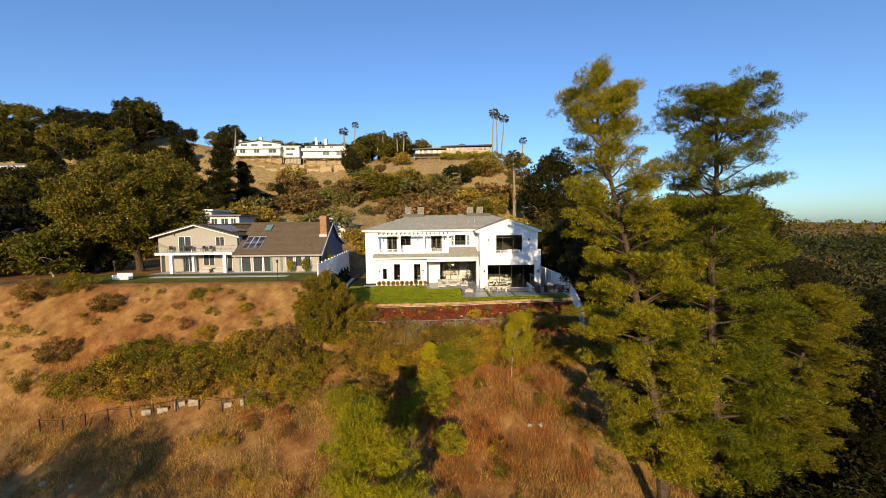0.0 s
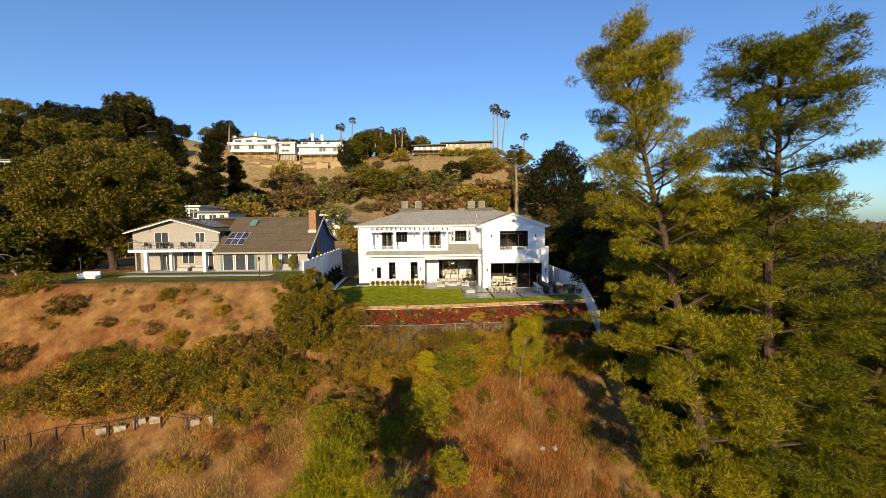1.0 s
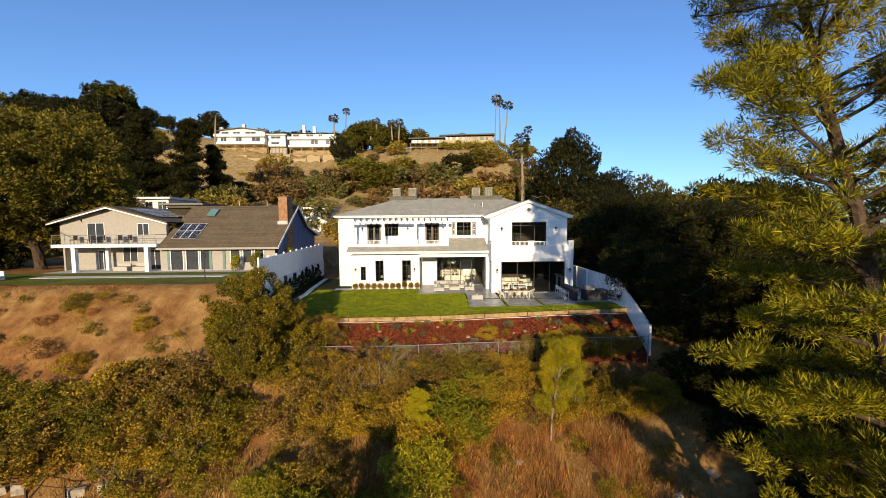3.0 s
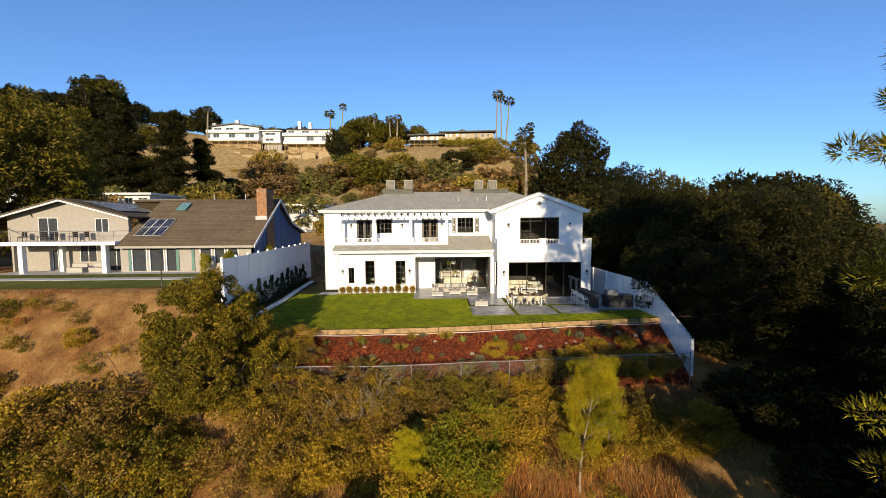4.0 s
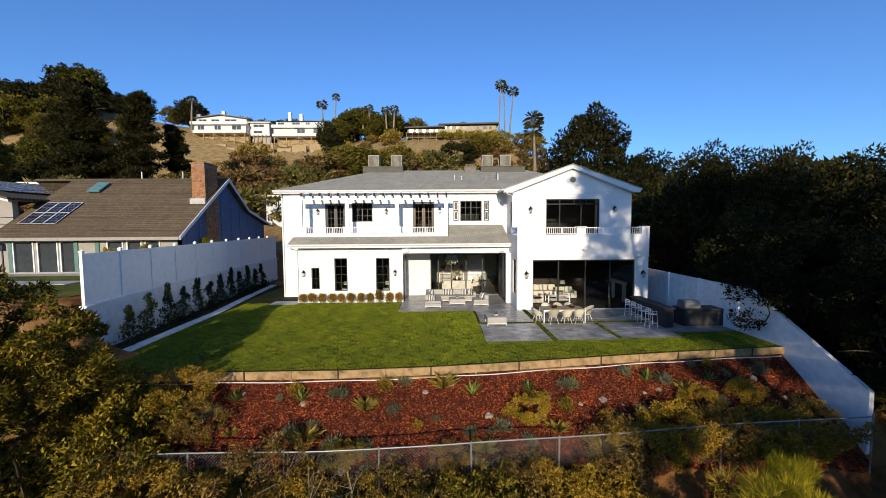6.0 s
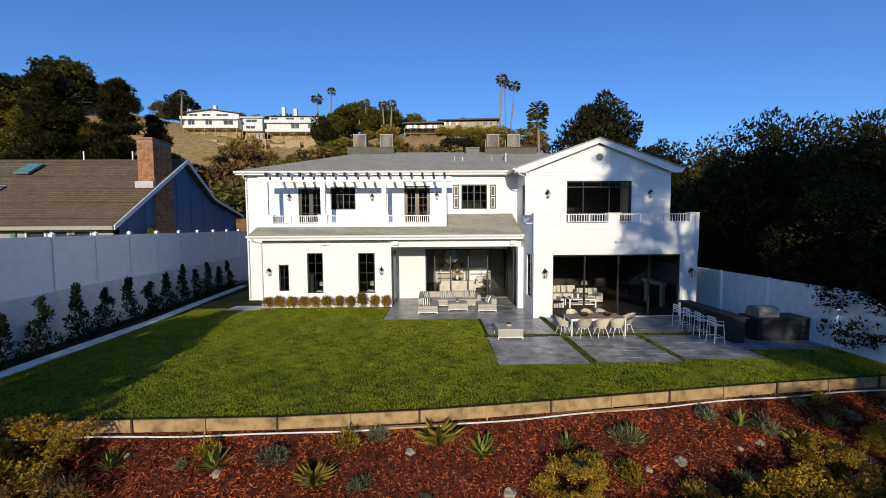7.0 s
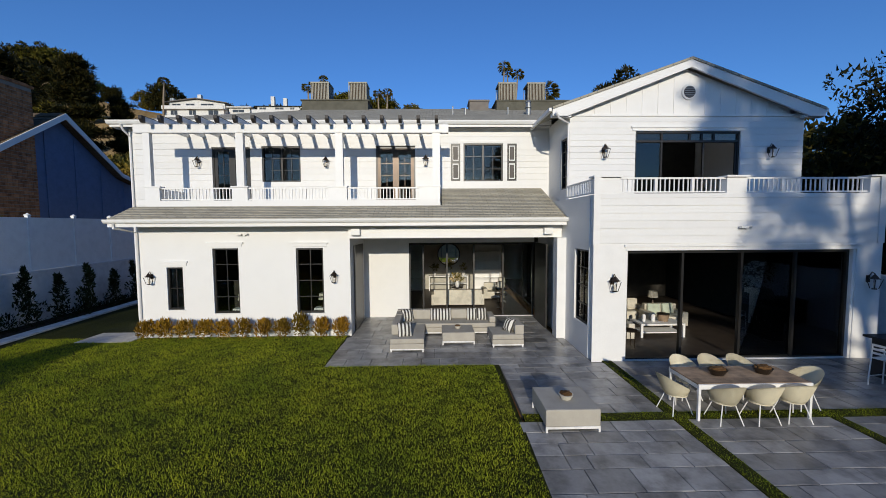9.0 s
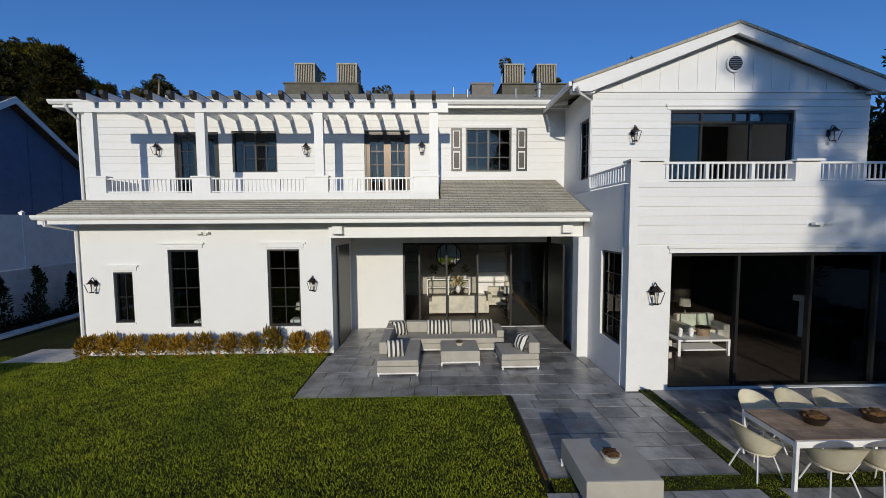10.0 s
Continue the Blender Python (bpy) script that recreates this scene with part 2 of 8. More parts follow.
L_HILL_G = leafy("grey_green_chaparral_leaves", (0.068, 0.075, 0.022), (0.150, 0.150, 0.048), (0.255, 0.240, 0.090))
# Lightened leaf colour that carries sunlight on the trees at the back.
L_MID = leafy("sunlit_evergreen_leaves", (0.03, 0.03, 0.007), (0.082, 0.07, 0.014), (0.16, 0.125, 0.03))
L_VALLEY = leafy("valley_leaves", (0.028, 0.034, 0.012), (0.065, 0.072, 0.025), (0.12, 0.12, 0.045))
L_HILL = leafy("chaparral_leaves", (0.134, 0.110, 0.025), (0.286, 0.218, 0.043), (0.454, 0.336, 0.084))
L_STRAW = leafy("dry_straw", (0.195, 0.098, 0.029), (0.416, 0.240, 0.078), (0.676, 0.455, 0.182), 0.8)
L_PALE = leafy("pale_straw", (0.266, 0.158, 0.054), (0.508, 0.339, 0.121), (0.726, 0.544, 0.242), 0.8)
L_RUSTY = leafy("rusty_dry_weeds", (0.150, 0.056, 0.022), (0.300, 0.119, 0.044), (0.450, 0.225, 0.088), 0.8)
L_GRASS = leafy("green_grass_blades", (0.080, 0.130, 0.009), (0.241, 0.325, 0.022), (0.412, 0.494, 0.049), 0.7)
L_PALM = leafy("palm_fronds", (0.05, 0.05, 0.012), (0.1, 0.09, 0.02), (0.16, 0.13, 0.04))
L_BOX = leafy("boxwood_leaves", (0.13, 0.08, 0.012), (0.26, 0.17, 0.02), (0.4, 0.25, 0.035))
L_CYPRESS = leafy("cypress_leaves", (0.012, 0.02, 0.01), (0.03, 0.045, 0.018), (0.06, 0.075, 0.03))
L_AGAVE = leafy("agave_leaves", (0.16, 0.2, 0.05), (0.3, 0.36, 0.1), (0.5, 0.55, 0.2))


# ---- mesh helpers ----
def box(bm, x0, y0, z0, x1, y1, z1, bevel=0.0):
    v = [bm.verts.new((x, y, z)) for x in (x0, x1) for y in (y0, y1) for z in (z0, z1)]
    fs = [bm.faces.new([v[i] for i in f]) for f in ((0, 1, 3, 2), (4, 6, 7, 5), (0, 4, 5, 1), (2, 3, 7, 6), (0, 2, 6, 4), (1, 5, 7, 3))]
    if bevel:
        bmesh.ops.bevel(bm, geom=list({e for f in fs for e in f.edges}), offset=bevel, segments=2, affect="EDGES", profile=0.6)
    return bm


def boxes(*bs, bevel=0.0):
    bm = bmesh.new()
    for b in bs:
        box(bm, *b, bevel=bevel)
    return bm


def prism(pts, axis, a, b):
    """A profile drawn in the two other axes, drawn out along axis from a to b."""
    bm = bmesh.new()
    def at(p, d):
        return {"x": (d, p[0], p[1]), "y": (p[0], d, p[1]), "z": (p[0], p[1], d)}[axis]
    lo, hi = [bm.verts.new(at(p, a)) for p in pts], [bm.verts.new(at(p, b)) for p in pts]
    n = len(pts)
    bm.faces.new(lo), bm.faces.new(hi[::-1])
    for i in range(n):
        bm.faces.new((lo[i], hi[i], hi[(i + 1) % n], lo[(i + 1) % n]))
    bmesh.ops.recalc_face_normals(bm, faces=bm.faces)
    return bm


def tube(bm, p, q, r0, r1=None, n=6, cap=True):
    p, q = Vector(p), Vector(q)
    r1 = r0 if r1 is None else r1
    d = (q - p)
    m = d.to_track_quat("Z", "Y").to_matrix()
    a, b = [], []
    for i in range(n):
        u = m @ Vector((math.cos(2 * math.pi * i / n), math.sin(2 * math.pi * i / n), 0))
        a.append(bm.verts.new(p + u * r0)), b.append(bm.verts.new(q + u * r1))
    for i in range(n):
        bm.faces.new((a[i], a[(i + 1) % n], b[(i + 1) % n], b[i]))
    if cap:
        bm.faces.new(a[::-1]), bm.faces.new(b)
    return bm


def tubes(*ts, n=6):
    bm = bmesh.new()
    for t in ts:
        tube(bm, *t, n=n)
    return bm


def pipe(pts, r, n=6):
    """One continuous bent pipe through the points."""
    bm = bmesh.new()
    rings = []
    for i, p in enumerate(pts):
        d = Vector(pts[min(i + 1, len(pts) - 1)]) - Vector(pts[max(i - 1, 0)])
        m = d.to_track_quat("Z", "Y").to_matrix()
        rings.append([bm.verts.new(Vector(p) + m @ Vector((r * math.cos(6.2832 * k / n), r * math.sin(6.2832 * k / n), 0))) for k in range(n)])
    for a, b in zip(rings, rings[1:]):
        for k in range(n):
            bm.faces.new((a[k], a[(k + 1) % n], b[(k + 1) % n], b[k]))
    bm.faces.new(rings[0][::-1]), bm.faces.new(rings[-1])
    return bm


def to_mesh(name, bm, material):
    me = bpy.data.meshes.new(name)
    bm.to_mesh(me)
    bm.free()
    me.materials.append(material)
    return me


def part(name, bm, material, parent=None, label=""):
    me = bm if isinstance(bm, bpy.types.Mesh) else to_mesh(name, bm, material)
    ob = new(name, me)
    if parent is not None:
        ob.parent = parent
    return tagged(ob, label)


def thing(name, label, category, at=None, group="", kind=""):
    ob = new(name)
    ob.empty_display_size = 0.2
    if at is not None:
        ob.matrix_basis = at if isinstance(at, Matrix) else Matrix.Translation(at)
    return tagged(ob, label, category, group, kind)


def solid(name, bm, material, label, category, kind="", at=None, group=""):
    ob = part(name, bm, material)
    if at is not None:
        ob.matrix_basis = at if isinstance(at, Matrix) else Matrix.Translation(at)
    return tagged(ob, label, category, group, kind)


def quads_mesh(name, verts, material, k=None):
    """A mesh of separate k-cornered leaves from an array of corners (n, k, 3)."""
    n = len(verts)
    k = k or np.shape(verts)[1]
    me = bpy.data.meshes.new(name)
    me.vertices.add(n * k)
    me.vertices.foreach_set("co", np.asarray(verts, dtype=np.float32).reshape(-1))
    me.loops.add(n * k)
    me.loops.foreach_set("vertex_index", np.arange(n * k, dtype=np.int32))
    me.polygons.add(n)
    me.polygons.foreach_set("loop_start", np.arange(0, n * k, k, dtype=np.int32))
    me.update(calc_edges=True)
    me.materials.append(material)
    return me


def unit(a):
    return a / np.maximum(np.linalg.norm(a, axis=1, keepdims=True), 1e-9)


def leaves(rng, pos, out, size, slim=0.5, wild=0.8, tri=False):
    """Leaf corners at pos, each pointing about along out: diamonds, or narrow triangles."""
    n = len(pos)
    d = unit(out + wild * rng.normal(size=(n, 3)))
    s = unit(np.cross(d, rng.normal(size=(n, 3))))
    L = (size * rng.uniform(0.6, 1.4, n))[:, None]
    W = L * slim
    if tri:
        return np.stack([pos - s * W * 0.5, pos + s * W * 0.5, pos + d * L], axis=1)
    return np.stack([pos, pos + d * L * 0.5 + s * W * 0.5, pos + d * L, pos + d * L * 0.5 - s * W * 0.5], axis=1)


def wall_boxes(a0, a1, z0, z1, holes):
    """The pieces of a wall from a0 to a1 and z0 to z1 round its holes (a0, a1, z0, z1)."""
    xs = sorted({a0, a1, *[h[0] for h in holes], *[h[1] for h in holes]})
    out = []
    for p, q in zip(xs, xs[1:]):
        cur = z0
        for h in sorted([h for h in holes if h[0] <= p + 1e-6 and h[1] >= q - 1e-6], key=lambda h: h[2]):
            if h[2] > cur + 1e-6:
                out.append((p, q, cur, h[2]))
            cur = h[3]
        if z1 > cur + 1e-6:
            out.append((p, q, cur, z1))
    return out


def wall_slab(a0, a1, z0, z1, d0, d1, holes, put):
    """One welded slab with holes through it; put turns (along, deep, up) into a place."""
    us = sorted({a0, a1, *[h[0] for h in holes], *[h[1] for h in holes]})
    vs = sorted({z0, z1, *[h[2] for h in holes if h[2] > z0], *[h[3] for h in holes if h[3] < z1]})
    bm = bmesh.new()
    got = {}

    def vert(i, j, k):
        if (i, j, k) not in got:
            got[i, j, k] = bm.verts.new(put(us[i], (d0, d1)[k], vs[j]))
        return got[i, j, k]

    def full(i, j):
        if not (0 <= i < len(us) - 1 and 0 <= j < len(vs) - 1):
            return False
        u, v = (us[i] + us[i + 1]) / 2, (vs[j] + vs[j + 1]) / 2
        return not any(h[0] < u < h[1] and h[2] < v < h[3] for h in holes)
    for i in range(len(us) - 1):
        for j in range(len(vs) - 1):
            if not full(i, j):
                continue
            for k in (0, 1):
                bm.faces.new([vert(i, j, k), vert(i + 1, j, k), vert(i + 1, j + 1, k), vert(i, j + 1, k)])
            for di, dj, (p, q) in ((-1, 0, ((i, j), (i, j + 1))), (1, 0, ((i + 1, j), (i + 1, j + 1))), (0, -1, ((i, j), (i + 1, j))), (0, 1, ((i, j + 1), (i + 1, j + 1)))):
                if not full(i + di, j + dj):
                    bm.faces.new([vert(*p, 0), vert(*q, 0), vert(*q, 1), vert(*p, 1)])
    bmesh.ops.recalc_face_normals(bm, faces=bm.faces)
    return bm


def wall_y(x0, x1, z0, z1, y0, y1, holes=()):
    return wall_slab(x0, x1, z0, z1, y0, y1, holes, lambda a, d, z: (a, d, z))


def wall_x(y0, y1, z0, z1, x0, x1, holes=()):
    return wall_slab(y0, y1, z0, z1, x0, x1, holes, lambda a, d, z: (d, a, z))


# ---- ground ----
def edge_y(x):
    """The lawn's outer edge."""
    return np.interp(x, [-14, -3, 1, 5, 10.5, 16.5], [44.3, 44.35, 44.6, 45.1, 45.85, 46.45])


FENCE_X = lambda y: -14.95 - 0.08 * (y - 52.0)


def smooth(a, b, v):
    t = np.clip((v - a) / (b - a), 0, 1)
    return t * t * (3 - 2 * t)


def height(x, y):
    x, y = np.asarray(x, float), np.asarray(y, float)
    y0 = y
    y = y - (edge_y(x) - 44.35) * smooth(37.5, 40.5, y) * smooth(60, 48, y)
    # The rise beyond y -90 is an unseen ridge, added to darken window reflections.
    lot = np.interp(y, [-420, -230, -90, -40, 0, 15, 28, 35, 38, 40, 41, 44.3, 44.45, 46], [38, 42, -12, -20, -17, -14, -9.8, -6.6, -5.2, -3.7, -2.6, -0.4, -0.12, -0.12])
    left = np.interp(y, [-420, -230, -90, -40, 0, 15, 28, 33.5, 35.5, 45.8, 46.8, 47.4], [38, 42, -14, -22, -18, -15, -11, -8.6, -7.4, 1.3, 2.2, 2.3])
    left = left - np.clip((-x - 22) * 0.13, 0, 2.2) * smooth(47, 36, y)
    wl = np.where(y > 46.5, (x < FENCE_X(y) - 0.95) * 1.0, smooth(-11.5, -17.0, x))
    z = lot * (1 - wl) + left * wl
    # beyond the fence on the far side of the garden the ground falls away
    r = smooth(17.3, 45, x)
    z = z - r * 7.0 * smooth(30, 60, y) - 2.0 * smooth(17.2, 18.2, x) * smooth(44, 47, y)
    # hillside behind
    crest = np.interp(x, [-400, -150, -90, -60, 0, 30, 40, 60, 90, 140, 300], [72, 57, 46, 42, 44.5, 45, 38, 22, 5, -6, -10])
    foot = np.where(x < 0, 80, 84)
    up = np.interp((y - foot) / (196 - foot), [0, 0.1, 0.6, 0.9, 1.0, 1.3, 4, 20], [0, 0.03, 0.46, 0.86, 1.0, 1.0, 0.3, 0.1])
    base = z
    z = np.where(y > foot, base * (1 - smooth(0, 60, y - foot)) + up * crest, z)
    far = smooth(260, 900, np.hypot(x, y))
    z = z * (1 - far) + far * (-25 + 22 * np.sin(x * 0.006 + 1.0) * np.cos(y * 0.0045) + 12 * np.sin(x * 0.017 + y * 0.011))
    bumps = 0.22 * np.sin(x * 0.9 + 1.3 * np.sin(y * 0.6)) * np.cos(y * 0.8 + np.sin(x * 0.5)) + 0.1 * np.sin(2.3 * x + y) * np.sin(1.9 * y - x)
    rough = smooth(44, 41, y) + smooth(82, 100, y) * 3
    return z + bumps * rough


def spread(lo, hi, step, far, grow=1.16):
    a = list(np.arange(lo, hi + 1e-6, step))
    s = step
    while a[-1] < far:
        s *= grow
        a.append(a[-1] + s)
    s = step
    while a[0] > -far:
        s *= grow
        a.insert(0, a[0] - s)
    return np.array(a)


def build_ground():
    xs, ys = spread(-50, 40, 0.7, 4000), spread(14, 74, 0.6, 4000)
    X, Y = np.meshgrid(xs, ys)
    Z = height(X, Y)
    nx, ny = len(xs), len(ys)
    co = np.stack([X, Y, Z], -1).reshape(-1, 3)
    i = (np.arange(ny - 1)[:, None] * nx + np.arange(nx - 1)[None]).reshape(-1)
    f = np.stack([i, i + 1, i + nx + 1, i + nx], 1)
    me = bpy.data.meshes.new("ground")
    me.from_pydata(co.tolist(), [], f.tolist())
    me.materials.append(M_GROUND)
    for p in me.polygons:
        p.use_smooth = True
    return tagged(new("ground", me), "dry brown canyon slope and hillside with straw grass", "ground", kind="structure")


build_ground()


def z_at(x, y):
    return float(height(x, y))

# ---- main house ----
HX0, HX1, WX0, WX1, WXU = -9.15, 6.2, 6.2, 14.85, 6.5
YF, YU, YW, YA, YB = 57.5, 60.0, 54.5, 60.3, 72.0
house = thing("white_house", "white two-storey house with pergola balcony and gabled wing", "house", (0, 0, 0))


def siding_y(x0, x1, z0, z1, y, holes, parent, row=0.22):
    z = z0
    cache = {}
    while z < z1 - 0.02:
        h = min(row, z1 - z)
        for p, q, a, b in wall_boxes(x0, x1, z, z + h, [(h0, h1, max(z, c), min(z + h, d)) for h0, h1, c, d in holes if c < z + h and d > z]):
            if q - p < 0.02 or b - a < 0.02:
                continue
            k = (round(q - p, 2), round(b - a, 2))
            if k not in cache:
                w, hh = k
                cache[k] = to_mesh("siding_board", prism([(-0.025, 0), (-0.008, hh), (0, hh), (0, 0)], "x", 0, w), M_SIDING)
            part("siding_board", cache[k], None, parent).location = (p, y, a)
        z += row


def window_y(x0, x1, z0, z1, y, cols=2, rows=3, parent=None, frame=M_BLACK, sill=True, casing=True, transom=0.0, name="window"):
    """A window in a wall that faces -y: a frame, glazing bars and one pane, set back in its opening."""
    w = part(name, boxes((x0, y, z0, x0 + 0.06, y + 0.12, z1), (x1 - 0.06, y, z0, x1, y + 0.12, z1), (x0 + 0.06, y, z0, x1 - 0.06, y + 0.12, z0 + 0.06), (x0 + 0.06, y, z1 - 0.06, x1 - 0.06, y + 0.12, z1)), frame, parent)
    g = part("pane", boxes((x0 + 0.06, y + 0.055, z0 + 0.06, x1 - 0.06, y + 0.065, z1 - 0.06)), M_GLASS, w)
    g.visible_shadow = False
    for i in range(1, cols):
        x = x0 + (x1 - x0) * i / cols
        t = 0.035 if (cols == 4 and i == 2) or (cols == 2 and x1 - x0 > 1.3) else 0.013
        part("glazing_bar", boxes((x - t, y + 0.03, z0 + 0.06, x + t, y + 0.05, z1 - 0.06)), frame, w)
    for i in range(1, rows):
        z = z0 + (z1 - z0) * i / rows
        part("glazing_bar", boxes((x0 + 0.06, y + 0.028, z - 0.013, x1 - 0.06, y + 0.048, z + 0.013)), frame, w)
    if casing:
        part("head_casing", boxes((x0 - 0.12, y - 0.06, z1 + 0.1, x1 + 0.12, y - 0.002, z1 + 0.15), (x0 - 0.07, y - 0.04, z1 + 0.003, x1 + 0.07, y - 0.002, z1 + 0.1)), M_TRIM, w)
        part("side_casing", boxes((x0 - 0.07, y - 0.025, z0, x0 - 0.003, y - 0.002, z1)), M_TRIM, w)
        part("side_casing", boxes((x1 + 0.003, y - 0.025, z0, x1 + 0.07, y - 0.002, z1)), M_TRIM, w)
    return w


def lantern(x, y, z, s=1.0):
    """A wall lantern with a hooked arm, four sloping glass sides and a finial."""
    t = thing("wall_lantern", "black iron wall lantern with clear glass on white wall", "lantern", pose(x, y, z), group="wall lanterns")
    bm = boxes((-0.05 * s, -0.02, -0.05 * s, 0.05 * s, 0, 0.14 * s))
    for a, b in (((0, -0.02, 0.1), (0, -0.1, 0.24)), ((0, -0.1, 0.24), (0, -0.17, 0.2))):
        tube(bm, Vector(a) * s, Vector(b) * s, 0.012 * s)
    part("bracket", bm, M_BRONZE, t)
    c = Vector((0, -0.17, 0)) * s
    top, bot = 0.11 * s, 0.055 * s
    for sx, sy in ((1, 1), (1, -1), (-1, -1), (-1, 1)):
        part("corner_bar", tubes((c + Vector((sx * bot, sy * bot, -0.2 * s)), c + Vector((sx * top, sy * top, 0.06 * s)), 0.009 * s), n=4), M_BRONZE, t)
    part("hood", tubes((c + Vector((0, 0, 0.06 * s)), c + Vector((0, 0, 0.075 * s)), top * 1.35), (c + Vector((0, 0, 0.075 * s)), c + Vector((0, 0, 0.19 * s)), top * 1.1, 0.02 * s), n=4), M_BRONZE, t)
    part("base", tubes((c + Vector((0, 0, -0.22 * s)), c + Vector((0, 0, -0.19 * s)), bot * 1.3), n=4), M_BRONZE, t)
    part("candle", tubes((c + Vector((0, 0, -0.19 * s)), c + Vector((0, 0, -0.04 * s)), 0.02 * s)), M_CLOTH, t)
    return t


# ground-floor front wall with three windows
LOW = [(-8.2, -7.62, 1.02, 2.58), (-6.53, -5.6, 0.87, 3.26), (-3.52, -2.53, 0.85, 3.25)]
part("wall", wall_y(HX0, -1.55, -0.1, 4.1, YF, YF + 0.25, LOW), M_WHITE, house)
for (a, b, c, d), rows in zip(LOW, (2, 4, 4)):
    window_y(a, b, c, d, YF + 0.06, 2, rows, house, casing=False)
    part("head_casing", boxes((a - 0.2, YF - 0.07, d + 0.17, b + 0.2, YF - 0.002, d + 0.22), (a - 0.15, YF - 0.04, d + 0.06, b + 0.15, YF - 0.002, d + 0.17)), M_TRIM, house)
    part("window_sill", boxes((a - 0.05, YF - 0.03, c - 0.06, b + 0.05, YF + 0.055, c)), M_TRIM, house)
# side and back walls, floors
HXB = -11.2
part("wall", wall_x(YF + 0.25, YU + 0.2, -0.1, 4.5, HX0, HX0 + 0.25), M_WHITE, house)
part("wall", wall_x(YU + 0.2, YB - 0.25, -0.1, 8.2, HXB, HXB + 0.25), M_WHITE, house)
part("wall", wall_y(HXB, HX0 - 0.002, -0.1, 8.2, YU, YU + 0.2), M_WHITE, house)
part("wall", wall_y(HXB, WX1, -0.1, 8.2, YB - 0.25, YB), M_WHITE, house)
part("wall", wall_x(YW + 0.3, YB - 0.25, -0.1, 4.1, WX1 - 0.25, WX1), M_WHITE, house)
part("wall", wall_x(YF, YB - 0.25, 4.55, 8.2, WX1 - 0.2, WX1), M_WHITE, house)
part("upper_floor", boxes((HX0 + 0.26, YF + 0.26, 4.1, HX1 - 0.3, YB - 0.26, 4.5)), M_WHITE, house)
part("interior_floor", boxes((HX0 + 0.26, YA + 0.3, -0.1, HX1 - 0.3, YB - 0.26, 0.0)), M_FLOOR, house)
part("interior_floor", boxes((HX0 + 0.26, YF + 0.26, -0.1, -2.0, YA + 0.29, 0.0)), M_FLOOR, house)
part("interior_floor", boxes((WX0 + 0.26, YW + 0.35, -0.1, WX1 - 0.26, YB - 0.26, 0.0)), M_FLOOR, house)
part("interior_wall", wall_y(-1.6, HX1 - 0.3, 0, 4.1, 67.5, 67.7), M_ROOMWALL, house)
# Lining sheet added over the white outer wall to darken the wing room.
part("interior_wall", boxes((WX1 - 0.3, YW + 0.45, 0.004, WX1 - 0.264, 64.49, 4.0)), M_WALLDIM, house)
# Partitions below carry the rooms' shade in their dark colour.
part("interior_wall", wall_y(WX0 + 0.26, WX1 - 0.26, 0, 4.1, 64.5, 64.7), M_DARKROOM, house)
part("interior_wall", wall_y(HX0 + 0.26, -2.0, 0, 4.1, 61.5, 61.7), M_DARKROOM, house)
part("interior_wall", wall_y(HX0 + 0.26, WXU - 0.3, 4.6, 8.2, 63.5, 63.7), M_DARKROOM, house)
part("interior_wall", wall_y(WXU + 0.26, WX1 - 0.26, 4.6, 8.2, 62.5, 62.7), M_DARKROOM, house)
# alcove: side walls, back wall panel, lintel
part("wall", wall_x(YF + 0.25, YA + 0.25, -0.1, 4.1, -1.8, -1.55), M_WHITE, house)
ALC = [(0.42, 5.98, 0.0, 3.28)]
part("wall", wall_y(-1.55, HX1 - 0.25, -0.1, 4.1, YA, YA + 0.25, ALC), M_WHITE, house)
part("lintel", boxes((-1.55, YF - 0.25, 3.6, HX1 - 0.02, YF + 0.1, 4.08)), M_TRIM, house)
part("alcove_ceiling", boxes((-1.55, YF + 0.1, 3.7, HX1 - 0.27, YA, 3.8)), M_WHITE, house)
part("corner_column", boxes((HX1 - 0.32, YF - 0.7, -0.1, HX1 + 0.0, YF - 0.26, 3.6)), M_TRIM, house)
for x0, x1 in ((-1.54, -1.48), (HX1 - 0.34, HX1 - 0.28)):
    part("dark_door_panel", boxes((x0, YF + 0.6, 0.0, x1, YF + 2.2, 3.3)), M_BLACK, house)


def sliding_doors(x0, x1, z1, y, splits, parent, name="sliding_door"):
    s = part(name, boxes((x0, y, 0.0, x0 + 0.07, y + 0.16, z1), (x1 - 0.07, y, 0.0, x1, y + 0.16, z1), (x0 + 0.07, y, z1 - 0.08, x1 - 0.07, y + 0.16, z1), (x0 + 0.07, y, -0.02, x1 - 0.07, y + 0.16, 0.03)), M_BLACK, parent)
    xs = [x0 + 0.07, *splits, x1 - 0.07]
    for i, (a, b) in enumerate(zip(xs, xs[1:])):
        yy = y + 0.03 + 0.05 * (i % 2)
        if i:
            part("stile", boxes((a - 0.035, y + 0.02, 0.03, a + 0.035, y + 0.14, z1 - 0.08)), M_BLACK, s)
    return s


d = sliding_doors(0.42, 5.98, 3.28, YA + 0.03, (1.05, 2.1, 3.3, 4.6), house)
for a, b in ((0.5, 1.0), (4.65, 5.9)):
    g = part("pane", boxes((a, YA + 0.1, 0.04, b, YA + 0.11, 3.18)), M_GLASS, d)
    g.visible_shadow = False

# skirt roof: courses of shingles from the gutter to the balcony and the upper wall
EAVE_Y, EAVE_Z, SLOPE = 56.75, 4.32, 0.4


